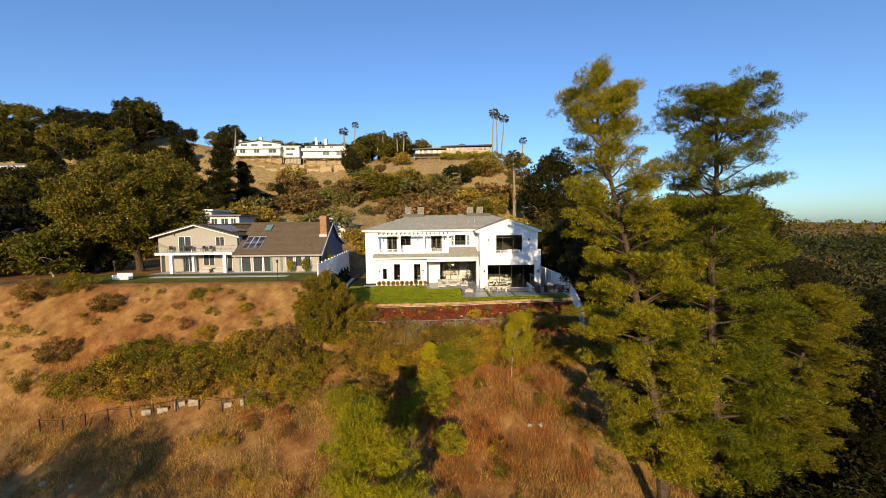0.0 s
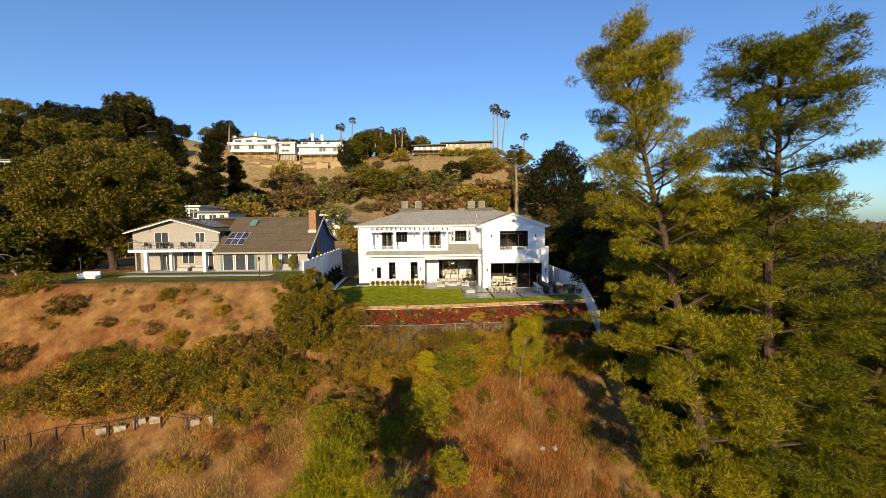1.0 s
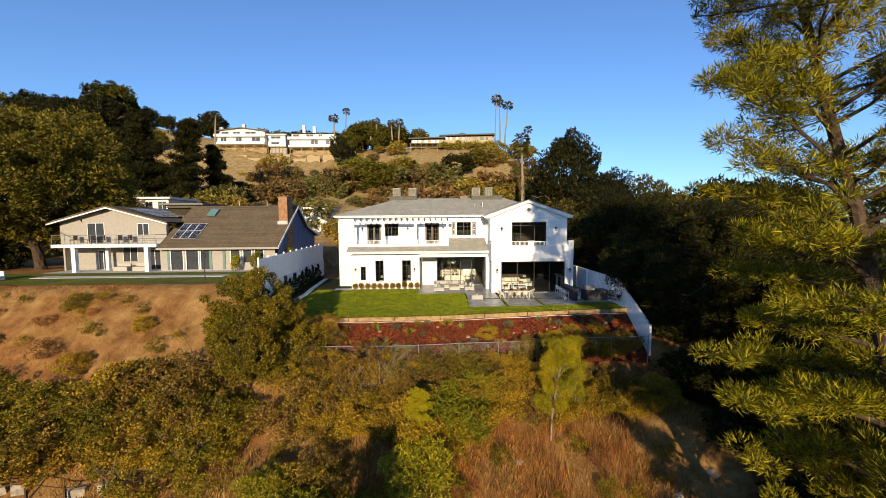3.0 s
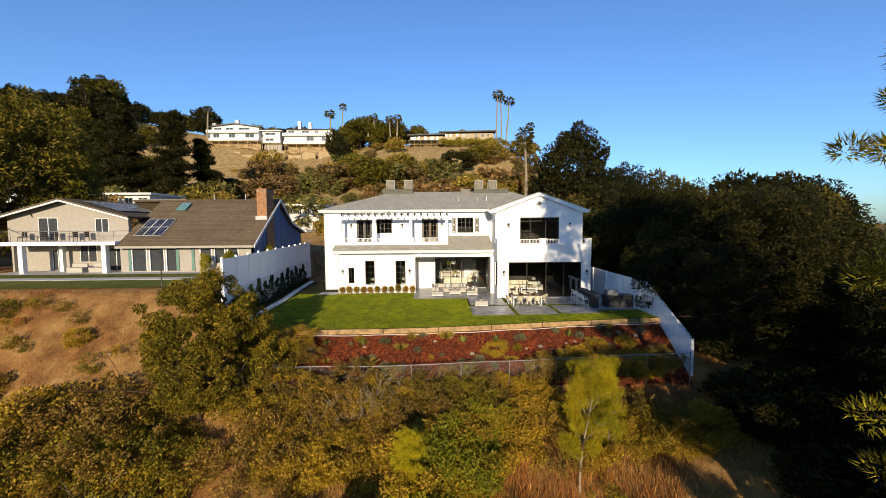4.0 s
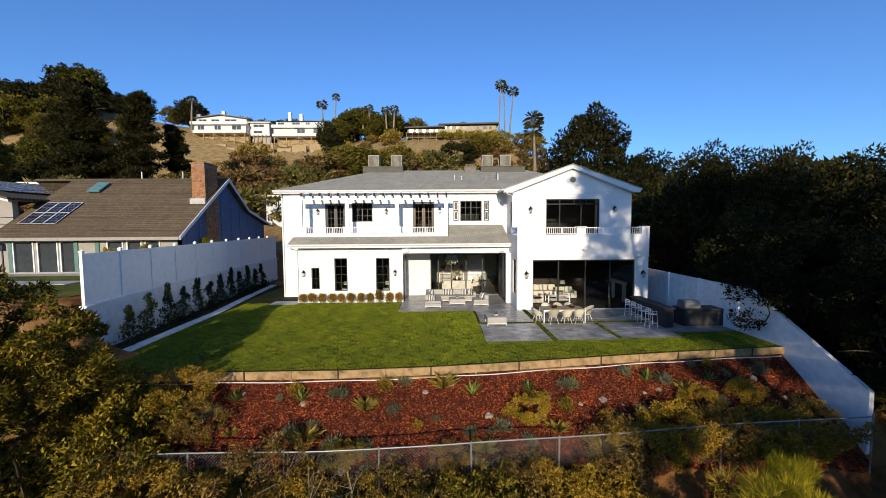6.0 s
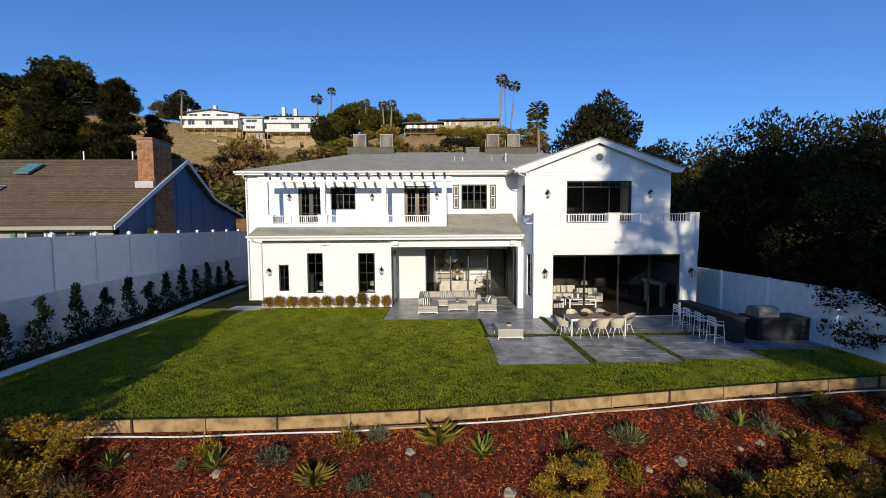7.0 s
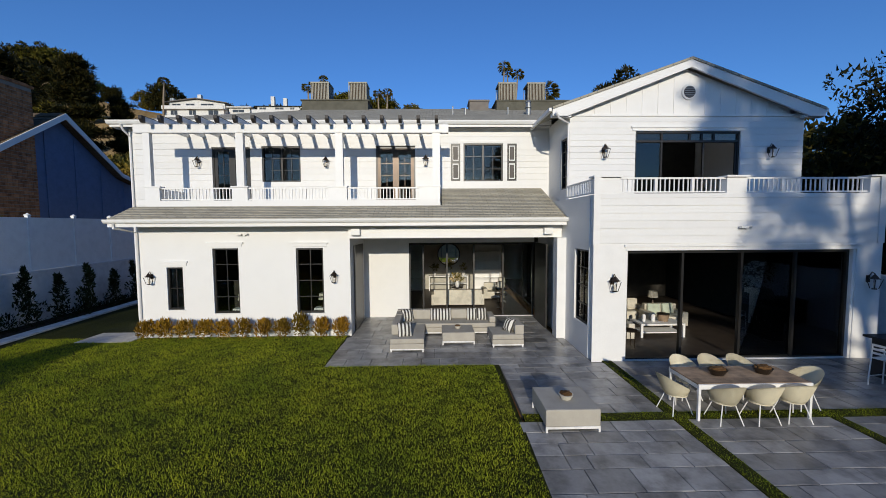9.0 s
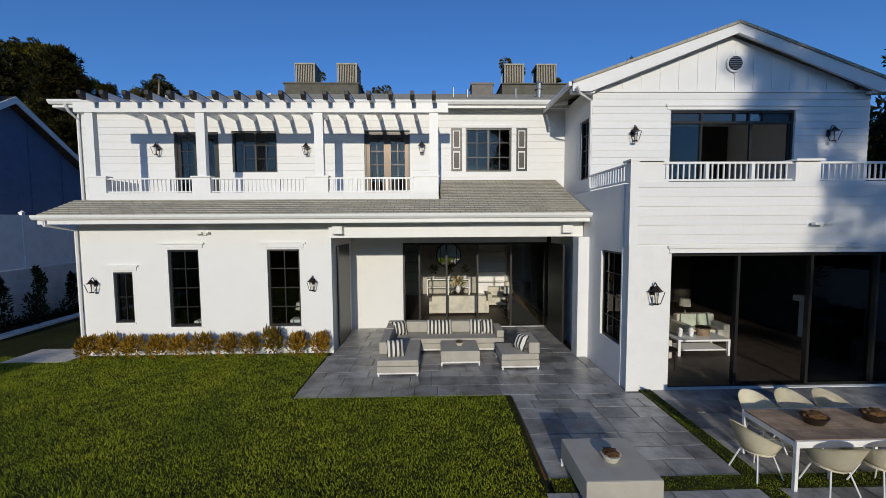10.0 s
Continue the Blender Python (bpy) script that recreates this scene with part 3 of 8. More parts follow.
def courses(x0, x1, y0, y1, zf, step=0.16):
    pts = []
    y = y0
    while y < y1 - 1e-3:
        q = min(y + step, y1)
        pts += [(y, zf(y) + 0.024), (q, zf(q) + 0.002)]
        y = q
    return prism(pts + [(y1, zf(y1) - 0.05), (y0, zf(y0) - 0.05)], "x", x0, x1)


sk = lambda y: EAVE_Z + SLOPE * (y - EAVE_Y)
part("skirt_roof", courses(HX0 - 0.45, 1.85, EAVE_Y, 57.96, sk), M_SHINGLE, house, "taupe shingle skirt roof")
part("skirt_roof", courses(1.85, WX0 - 0.03, EAVE_Y, YU - 0.02, sk), M_SHINGLE, house, "taupe shingle skirt roof")
part("soffit", boxes((HX0 - 0.4, EAVE_Y + 0.03, 4.1, WX0 - 0.02, YF + 0.2, 4.14)), M_TRIM, house)
part("fascia", boxes((HX0 - 0.42, EAVE_Y - 0.02, 4.05, WX0 - 0.02, EAVE_Y + 0.02, 4.27)), M_TRIM, house)
gut = [(EAVE_Y - 0.02, 4.16), (EAVE_Y - 0.1, 4.18), (EAVE_Y - 0.14, 4.24), (EAVE_Y - 0.15, 4.31), (EAVE_Y - 0.12, 4.31), (EAVE_Y - 0.02, 4.22)]
part("gutter", prism(gut, "x", HX0 - 0.5, WX0 + 0.05), M_TRIM, house)


def downspout(pts, parent, r=0.045):
    part("downspout", pipe(pts, r), M_TRIM, parent)


downspout([(HX0 - 0.2, EAVE_Y - 0.08, 4.16), (HX0 - 0.2, EAVE_Y - 0.06, 4.02), (HX0 - 0.02, YF - 0.06, 3.85), (HX0 - 0.02, YF - 0.06, 0.05)], house)
# balcony: parapet, railing, posts, beam and rafters
YP = 57.95
part("balcony_floor", boxes((HX0, YP + 0.2, 4.5, 1.8, YU, 4.9)), M_WHITE, house)
part("parapet", boxes((HX0, YP, 4.7, 1.78, YP + 0.2, 5.02)), M_WHITE, house)
part("parapet", boxes((1.58, YP + 0.2, 4.9, 1.78, YU, 5.5)), M_WHITE, house)
part("parapet", boxes((HX0, YP + 0.2, 4.9, HX0 + 0.2, YU, 5.5)), M_WHITE, house)
part("pedestal", boxes((HX0, YP, 5.02, -8.62, YP + 0.22, 5.5), (HX0 - 0.03, YP - 0.03, 5.5, -8.58, YP + 0.25, 5.55)), M_TRIM, house)
part("pedestal", boxes((-5.97, YP, 5.02, -5.4, YP + 0.22, 5.5), (-6.0, YP - 0.03, 5.5, -5.37, YP + 0.25, 5.55)), M_TRIM, house)
part("pedestal", boxes((-2.42, YP, 5.02, -1.72, YP + 0.22, 5.5), (-2.45, YP - 0.03, 5.5, -1.69, YP + 0.25, 5.55)), M_TRIM, house)
part("pedestal", boxes((1.0, YP, 5.02, 1.78, YP + 0.22, 5.5), (0.97, YP - 0.03, 5.5, 1.81, YP + 0.25, 5.55)), M_TRIM, house)


def railing(p, q, z0, z1, parent, step=0.125, heavy=()):
    """A railing between two points: a rail above and below, and its balusters."""
    p, q = Vector((*p, 0)), Vector((*q, 0))
    d = q - p
    n = max(2, round(d.length / step))
    m = Matrix.Translation(p) @ Matrix.Rotation(math.atan2(d.y, d.x), 4, "Z")
    r = part("railing", boxes((0, -0.035, z1 - 0.05, d.length, 0.035, z1), (0, -0.025, z0, d.length, 0.025, z0 + 0.04)), M_TRIM, parent)
    r.matrix_basis = m
    thin = to_mesh("baluster", boxes((-0.014, -0.014, z0 + 0.04, 0.014, 0.014, z1 - 0.05)), M_TRIM)
    thick = to_mesh("baluster", boxes((-0.04, -0.035, z0 + 0.04, 0.04, 0.035, z1 - 0.05)), M_TRIM)
    for i in range(1, n):
        big = any(abs(i / n - h) < 0.5 / n for h in heavy)
        part("baluster", thick if big else thin, None, r).location = (d.length * i / n, 0, 0)
    return r


railing((-8.62, YP + 0.1), (-5.97, YP + 0.1), 5.04, 5.5, house, heavy=(0.4, 0.72))
railing((-5.4, YP + 0.1), (-2.42, YP + 0.1), 5.04, 5.5, house, heavy=(0.28, 0.7))
railing((-1.72, YP + 0.1), (1.0, YP + 0.1), 5.04, 5.5, house, heavy=(0.3, 0.7))
pergola = part("pergola_beam", boxes((HX0 - 0.3, YP - 0.03, 7.5, 2.1, YP + 0.2, 7.8)), M_TRIM, house)
for x0, x1 in ((HX0, HX0 + 0.25), (-5.78, -5.5), (-2.12, -1.84), (1.5, 1.78)):
    part("pergola_post", boxes((x0, YP, 5.552, x1, YP + 0.17, 7.5)), M_TRIM, house)
raft = to_mesh("rafter", prism([(YP - 0.55, 7.9), (YP - 0.45, 7.78), (YU + 0.0, 7.78), (YU + 0.0, 7.96), (YP - 0.55, 7.96)], "x", -0.05, 0.05), M_TRIM)
capm = to_mesh("rafter_cap", prism([(YP - 0.6, 7.86), (YP - 0.5, 7.74), (YP - 0.42, 7.74), (YP - 0.42, 7.975), (YP - 0.6, 7.975)], "x", -0.06, 0.06), M_RAFTER)
for i in range(17):
    x = -8.75 + i * (10.4 / 16)
    r = part("rafter", raft, None, house)
    r.location.x = x
    part("rafter_cap", capm, None, r, "dark metal rafter cap")
    part("rafter_flashing", boxes((x - 0.056, YP - 0.42, 7.965, x + 0.056, YU - 0.4, 7.98)), M_RAFTER, r).location.x = -x
# upper wall with doors and windows
UPW = [(-7.8, -6.2, 4.95, 7.38), (-5.72, -4.1, 5.93, 7.42), (-0.92, 0.76, 4.95, 7.44), (2.82, 4.52, 5.93, 7.53)]
part("wall", wall_y(HX0, WXU, 4.55, 8.2, YU, YU + 0.2, UPW), M_WHITE, house)
siding_y(HXB + 0.02, WXU, 4.95, 8.1, YU - 0.003, UPW, house, 0.26)
window_y(-5.72, -4.1, 5.93, 7.42, YU + 0.03, 4, 3, house)
window_y(2.82, 4.52, 5.93, 7.53, YU + 0.03, 4, 3, house)
for x0, x1 in ((-7.8, -6.2), (-0.92, 0.76)):
    fd = part("french_door", boxes((x0, YU + 0.02, 4.95, x0 + 0.07, YU + 0.14, 7.4), (x1 - 0.07, YU + 0.02, 4.95, x1, YU + 0.14, 7.4), (x0 + 0.07, YU + 0.02, 7.33, x1 - 0.07, YU + 0.14, 7.4)), M_BLACK, house)
    xm = (x0 + x1) / 2
    for a, b in ((x0 + 0.07, xm), (xm, x1 - 0.07)):
        leafm = M_BLACK if x0 < -5 else M_BRONZE
        part("door_leaf", boxes((a, YU + 0.05, 4.95, a + 0.13, YU + 0.1, 7.33), (b - 0.13, YU + 0.05, 4.95, b, YU + 0.1, 7.33), (a + 0.13, YU + 0.05, 4.95, b - 0.13, YU + 0.1, 5.2), (a + 0.13, YU + 0.05, 7.2, b - 0.13, YU + 0.1, 7.33)), leafm, fd)
        g = part("pane", boxes((a + 0.13, YU + 0.07, 5.2, b - 0.13, YU + 0.08, 7.2)), M_GLASS, fd)
        g.visible_shadow = False
        for k in range(1, 4):
            z = 5.2 + 2.0 * k / 4
            part("glazing_bar", boxes((a + 0.13, YU + 0.055, z - 0.012, b - 0.13, YU + 0.068, z + 0.012)), leafm, fd)
        part("glazing_bar", boxes(((a + b) / 2 - 0.012, YU + 0.052, 5.2, (a + b) / 2 + 0.012, YU + 0.054, 7.2)), leafm, fd)
M_PANEL = plain("shutter_panel_brown", (0.05, 0.04, 0.034), 0.5)
for x0 in (2.28, 4.7):
    s = part("shutter", boxes((x0, YU - 0.04, 5.95, x0 + 0.07, YU - 0.003, 7.52), (x0 + 0.33, YU - 0.04, 5.95, x0 + 0.4, YU - 0.003, 7.52), (x0 + 0.07, YU - 0.04, 5.95, x0 + 0.33, YU - 0.003, 6.03), (x0 + 0.07, YU - 0.04, 6.69, x0 + 0.33, YU - 0.003, 6.8), (x0 + 0.07, YU - 0.04, 7.44, x0 + 0.33, YU - 0.003, 7.52)), M_BLACK, house, "black panelled shutter")
    for z0 in (6.07, 6.84):
        part("shutter_panel", boxes((x0 + 0.1, YU - 0.03, z0, x0 + 0.3, YU - 0.006, z0 + 0.56), bevel=0.012), M_PANEL, s)
# main hip roof
RZ0, RZ1, RY = 8.35, 10.75, 66.0


def hip_roof(x0, x1, y0, y1, z0, rx0, rx1, ry, z1):
    bm = bmesh.new()
    a = [bm.verts.new(p) for p in ((x0, y0, z0), (x1, y0, z0), (x1, y1, z0), (x0, y1, z0))]
    r = [bm.verts.new(p) for p in ((rx0, ry, z1), (rx1, ry, z1))]
    for f in ((a[0], a[1], r[1], r[0]), (a[1], a[2], r[1]), (a[2], a[3], r[0], r[1]), (a[3], a[0], r[0]), (a[3], a[2], a[1], a[0])):
        bm.faces.new(f)
    return bm


part("main_roof", hip_roof(HXB - 0.6, WX1 + 0.4, YU - 0.5, YB + 0.5, RZ0, -4.5, 9.5, RY, RZ1), M_SHINGLE, house, "taupe shingle hip roof")
part("eave_board", boxes((HXB - 0.4, YU - 0.46, 8.12, WX0 + 0.25, YU - 0.42, 8.33)), M_TRIM, house)
part("eave_board", boxes((HXB - 0.4, YU - 0.42, 8.12, HXB - 0.36, YB + 0.45, 8.33)), M_TRIM, house)
part("soffit", boxes((HXB - 0.36, YU - 0.42, 8.2, WX1, YB + 0.4, 8.24)), M_TRIM, house)
g2 = [(YU - 0.46, 8.2), (YU - 0.55, 8.22), (YU - 0.6, 8.3), (YU - 0.61, 8.36), (YU - 0.57, 8.36), (YU - 0.46, 8.27)]
part("gutter", prism(g2, "x", HXB - 0.45, WX0 + 0.2), M_TRIM, house)
downspout([(HXB + 0.1, YU - 0.55, 8.2), (HXB + 0.1, YU - 0.4, 8.0), (HXB + 0.1, YU - 0.08, 7.8), (HXB + 0.1, YU - 0.08, 0.1)], house)
# wing, ground floor: front wall with the wide opening; the balcony parapet above
SL = (7.22, 14.0, 0.0, 3.28)
part("wall", wall_y(WX0 + 0.03, WX1 - 0.03, -0.1, 4.93, YW, YW + 0.3, [SL]), M_WHITE, house)
siding_y(WX0, WX1, 3.5, 4.95, YW - 0.003, [], house)
for x0, x1 in ((WX0 - 0.01, 7.14), (14.08, WX1 + 0.01)):
    part("corner_pier", boxes((x0, YW - 0.03, -0.1, x1, YW - 0.003, 3.46)), M_TRIM, house)
for x in (WX0 - 0.03, WX1 - 0.17):
    part("corner_board", boxes((x, YW - 0.05, 3.46, x + 0.2, YW - 0.032, 5.42)), M_TRIM, house)
part("head_casing", boxes((7.09, YW - 0.1, 3.4, 14.18, YW - 0.035, 3.46), (7.14, YW - 0.06, 3.29, 14.1, YW - 0.035, 3.4)), M_TRIM, house)
SIDEL = [(54.85, 55.98, 0.95, 3.28)]
part("wall", wall_x(YW + 0.3, YA + 0.2, -0.1, 4.93, WX0, WX0 + 0.25, SIDEL), M_WHITE, house)
w = window_y(-0.565, 0.565, 0.95, 3.28, 0, 2, 4, house)
w.matrix_basis = Matrix.Translation((WX0 + 0.06, 55.415, 0)) @ Matrix.Rotation(-math.pi / 2, 4, "Z")
d = sliding_doors(7.22, 14.0, 3.28, YW + 0.1, (8.95, 10.75, 12.4), house)
for a, b, yy in ((10.8, 12.36, 0.1), (12.44, 13.93, 0.06)):
    g = part("pane", boxes((a, YW + 0.1 + yy, 0.04, b, YW + 0.11 + yy, 3.18)), M_GLASS, d)
    g.visible_shadow = False
part("terrace_floor", boxes((WX0 + 0.26, YW + 0.31, 4.3, WX1 - 0.26, YF, 4.6)), M_WHITE, house)
part("ceiling_slab", boxes((WX0 + 0.26, YF, 4.1, WX1 - 0.26, YB - 0.26, 4.5)), M_WHITE, house)
for x0, x1 in ((WX0, 6.95), (10.1, 10.7), (14.4, WX1)):
    part("pedestal", boxes((x0, YW + 0.0, 4.95, x1, YW + 0.28, 5.4), (x0 - 0.04, YW - 0.06, 5.42, x1 + 0.04, YW + 0.33, 5.47)), M_TRIM, house)
railing((6.95, YW + 0.1), (10.1, YW + 0.1), 4.98, 5.42, house, step=0.14, heavy=(0.36, 0.7))
railing((10.7, YW + 0.1), (14.4, YW + 0.1), 4.98, 5.42, house, step=0.14, heavy=(0.3, 0.65))
railing((WX0 + 0.1, YW + 0.3), (WX0 + 0.1, YF - 0.4), 4.98, 5.42, house, step=0.14)
# wing, upper floor: gable wall
GX, GZ, EZ, WG = 10.75, 9.95, 8.2, 15.2
UG = [(8.93, 12.85, 4.65, 7.45)]
part("wall", wall_y(WXU, WG, 4.55, 8.05, YF, YF + 0.2, UG), M_WHITE, house)
part("wall", wall_x(YF + 0.2, 66.4, 4.55, 8.05, WG - 0.2, WG), M_WHITE, house)
part("cornice", boxes((WX1 + 0.002, YF, 4.4, WG, 66.4, 4.55)), M_TRIM, house)
siding_y(WXU, WG, 4.7, 8.0, YF - 0.003, UG, house)
part("gable_wall", prism([(WXU, 8.05), (WG, 8.05), (GX, 9.65)], "y", YF, YF + 0.2), M_WHITE, house)
part("gable_band", boxes((WXU - 0.02, YF - 0.05, 7.98, WG + 0.02, YF - 0.003, 8.06)), M_TRIM, house)
for i in range(15):
    x = WXU + 0.35 + i * 0.58
    top = 8.05 + (1.55 * (1 - abs(x - GX) / (WG - GX)) if x > GX else 1.55 * (1 - (GX - x) / (GX - WXU)))
    if top > 8.15:
        part("gable_batten", boxes((x - 0.03, YF - 0.022, 8.06, x + 0.03, YF - 0.003, top - 0.05)), M_TRIM, house)
bm = bmesh.new()
tube(bm, (10.85, YF - 0.06, 8.84), (10.85, YF - 0.03, 8.84), 0.27, n=24)
v = part("round_vent", bm, M_TRIM, house, "round louvred gable vent")
part("vent_opening", tubes(((10.85, YF - 0.075, 8.84), (10.85, YF - 0.062, 8.84), 0.21), n=24), M_BLACK, v)
for i in range(6):
    z = 8.68 + i * 0.064
    hw = math.sqrt(max(0.001, 0.2 ** 2 - (z - 8.84) ** 2))
    part("louvre", boxes((10.85 - hw, YF - 0.1, z - 0.012, 10.85 + hw, YF - 0.077, z + 0.012)), M_SHADOWGREY, v)
for s in (-1, 1):
    ex = GX + s * 4.97
    prof = [(GX, GZ), (ex, EZ), (ex, EZ - 0.28), (ex - s * 0.55, EZ - 0.28), (GX, GZ - 0.32)]
    part("rake_board", prism(prof, "y", YF - 0.3, YF - 0.22), M_TRIM, house)
    part("rake_soffit", prism([(GX, GZ - 0.2), (ex, EZ - 0.2), (ex, EZ - 0.16), (GX, GZ - 0.16)], "y", YF - 0.22, YF), M_TRIM, house)
    part("gable_roof", prism([(GX, GZ + 0.03), (ex, EZ + 0.03), (ex, EZ - 0.05), (GX, GZ - 0.05)], "y", YF - 0.34, 66.5), M_SHINGLE, house, "taupe shingle gable roof")
    part("eave_return", boxes((min(ex, ex - s * 0.7), YF - 0.22, EZ - 0.3, max(ex, ex - s * 0.7), YF - 0.05, EZ - 0.2)), M_TRIM, house)
    gx = ex + s * 0.02
    part("gutter", boxes((min(gx, gx + s * 0.1), YF - 0.28, EZ - 0.12, max(gx, gx + s * 0.1), 66, EZ + 0.0)), M_TRIM, house)
downspout([(GX - 4.9, YF - 0.45, 8.0), (GX - 4.75, YF - 0.3, 7.85), (WXU - 0.06, YF - 0.08, 7.7), (WXU - 0.06, YF - 0.08, 5.0), (WXU - 0.25, YF - 0.3, 4.75)], house)
part("wall", wall_x(YF + 0.2, YU + 0.3, 4.55, 8.2, WXU, WXU + 0.2, [(57.75, 58.45, 5.4, 7.3)]), M_WHITE, house)
w = window_y(-0.35, 0.35, 5.4, 7.3, 0, 2, 4, house)
w.matrix_basis = Matrix.Translation((WXU + 0.05, 58.1, 0)) @ Matrix.Rotation(-math.pi / 2, 4, "Z")
w = part("sliding_window", boxes((8.93, YF + 0.04, 4.65, 9.0, YF + 0.16, 7.45), (12.78, YF + 0.04, 4.65, 12.85, YF + 0.16, 7.45), (9.0, YF + 0.04, 7.38, 12.78, YF + 0.16, 7.45), (9.0, YF + 0.04, 7.06, 12.78, YF + 0.16, 7.13)), M_BLACK, house)
for x in (9.95, 11.0, 11.45, 11.9):
    part("mullion", boxes((x - 0.03, YF + 0.05, 7.13 if x > 10.5 else 4.65, x + 0.03, YF + 0.15, 7.38)), M_BLACK, w)
for a, b, z0, z1 in ((9.0, 9.92, 4.65, 7.06), (9.0, 9.92, 7.13, 7.38), (9.98, 10.97, 7.13, 7.38), (11.03, 12.78, 7.13, 7.38)):
    g = part("pane", boxes((a, YF + 0.09, z0, b, YF + 0.1, z1)), M_GLASS, w)
    g.visible_shadow = False
part("open_panel", boxes((11.5, YF + 0.07, 4.65, 11.56, YF + 0.13, 7.05), (12.72, YF + 0.07, 4.65, 12.78, YF + 0.13, 7.05)), M_BLACK, w)
part("head_casing", boxes((8.75, YF - 0.09, 7.56, 13.03, YF - 0.03, 7.62), (8.8, YF - 0.05, 7.46, 12.98, YF - 0.03, 7.56)), M_TRIM, house)
for x, y, z in ((-8.73, YF, 2.2), (-2.12, YF, 2.2), (-8.35, YU, 6.75), (-3.0, YU, 6.75), (1.2, YU, 6.8)):
    lantern(x, y, z)
for x, y, z, s in ((6.76, YW - 0.03, 2.35, 1.1), (14.46, YW - 0.03, 2.35, 1.1), (7.75, YF - 0.03, 6.7, 1.1), (13.9, YF - 0.03, 6.7, 1.1)):
    lantern(x, y, z, s)


# roof equipment
def ac_unit(x, y, z):
    t = thing("air_conditioner", "beige louvred air conditioner on roof platform", "air conditioner", (x, y, z), group="rooftop air conditioners")
    part("base_pan", boxes((-0.5, -0.5, 0, 0.5, 0.5, 0.06), bevel=0.01), M_ACGREY, t)
    part("top_cover", boxes((-0.52, -0.52, 0.98, 0.52, 0.52, 1.06), bevel=0.01), M_ACGREY, t)
    part("coil", boxes((-0.42, -0.42, 0.061, 0.42, 0.42, 0.979)), M_RUST, t)
    for sx, sy in ((1, 1), (1, -1), (-1, 1), (-1, -1)):
        part("corner_post", boxes((sx * 0.5 - 0.04, sy * 0.5 - 0.04, 0.06, sx * 0.5 + 0.0, sy * 0.5 + 0.0, 0.98) if sx > 0 else (-0.5, sy * 0.5 - 0.04, 0.06, -0.46, sy * 0.5, 0.98)), M_ACGREY, t)
    sl = to_mesh("slat", boxes((-0.018, -0.02, 0.06, 0.018, 0.02, 0.98)), M_ACGREY)
    for i in range(11):
        part("slat", sl, None, t).location = (-0.42 + i * 0.084, -0.47, 0)
    for i in range(11):
        s = part("slat", sl, None, t)
        s.location = (0.47, -0.42 + i * 0.084, 0)
    return t


for x0, x1 in ((-5.75, -2.1), (5.1, 9.2)):
    solid("roof_platform", boxes((x0, 65.3, 9.9, x1, 67.0, 10.98), (x0 - 0.06, 65.24, 10.98, x1 + 0.06, 67.06, 11.04)), plain("dark_roof_curb", (0.12, 0.115, 0.09), 0.8), "grey boxed platform on shingle roof", "platform")
for x in (-4.8, -2.7, 5.75, 7.4):
    ac_unit(x, 66.05, 11.04)
solid("skylight", boxes((3.55, 65.0, 10.3, 4.6, 65.9, 10.85), (3.5, 64.95, 10.85, 4.65, 65.95, 10.95)), M_FARROOF, "low grey roof skylight on curb", "skylight")
for x, h, r in ((6.2, 0.55, 0.12), (3.1, 0.3, 0.04), (2.5, 0.4, 0.03), (5.2, 0.35, 0.04)):
    bm = tubes(((0, 0, -0.3), (0, 0, h), r), n=10)
    if r > 0.1:
        tube(bm, (0, 0, h * 0.55), (0, 0, h * 0.6), r * 1.5, n=10)
        tube(bm, (0, 0, h), (0, 0, h + 0.1), r * 1.3, r * 0.8, n=10)
    solid("roof_vent_pipe", bm, M_SHADOWGREY, "metal vent pipe on shingle roof", "vent pipe", at=(x, 62.5, RZ0 + (62.5 - YU + 0.5) * 0.37))
for x, z in ((-5.35, 3.75), (10.7, 3.95)):
    t = thing("security_light", "white twin wall floodlight", "light", (x, YF if x < 0 else YW - 0.03, z), group="wall floodlights")
    part("mount", boxes((-0.05, -0.06, -0.05, 0.05, 0, 0.05), bevel=0.01), M_TRIM, t)
    part("head", boxes((-0.25, -0.16, -0.02, -0.04, -0.05, 0.04), (0.04, -0.16, 0.0, 0.16, -0.05, 0.05), bevel=0.008), M_TRIM, t)
for x in (-1.25, 5.65):
    solid("outdoor_speaker", boxes((-0.16, -0.2, -0.14, 0.16, 0, 0.1), bevel=0.03), M_TRIM, "white outdoor speaker under eave", "speaker", at=(x, YF - 0.26, 3.85), group="eave speakers")

# ---- garden ----
front = [(x, float(edge_y(x))) for x in np.linspace(-14.0, 16.55, 24).tolist()]
solid("lawn", prism(front + [(16.55, 48.9), (13.1, 48.9), (13.1, 48.0), (10.06, 48.0), (9.82, 47.79), (6.5, 47.79), (6.5, 47.71), (3.25, 47.71), (3.4, 54.3), (-1.68, 54.3), (-1.6, 57.45), (-9.3, 57.45), (-9.3, 66), (-14.4, 66), (-13.4, 56)], "z", -0.1, 0.0), M_LAWN, "mown green lawn with faint mower stripes", "lawn", "structure")
solid("planting_strip", prism([(-13.2, 44.6), (-13.5, 54.5), (-14.0, 58.7), (-14.6, 66), (-16.0, 66), (-14.4, 44.6)], "z", -0.09, 0.025), M_SOIL, "dark soil bed beside white fence", "bed", "structure")
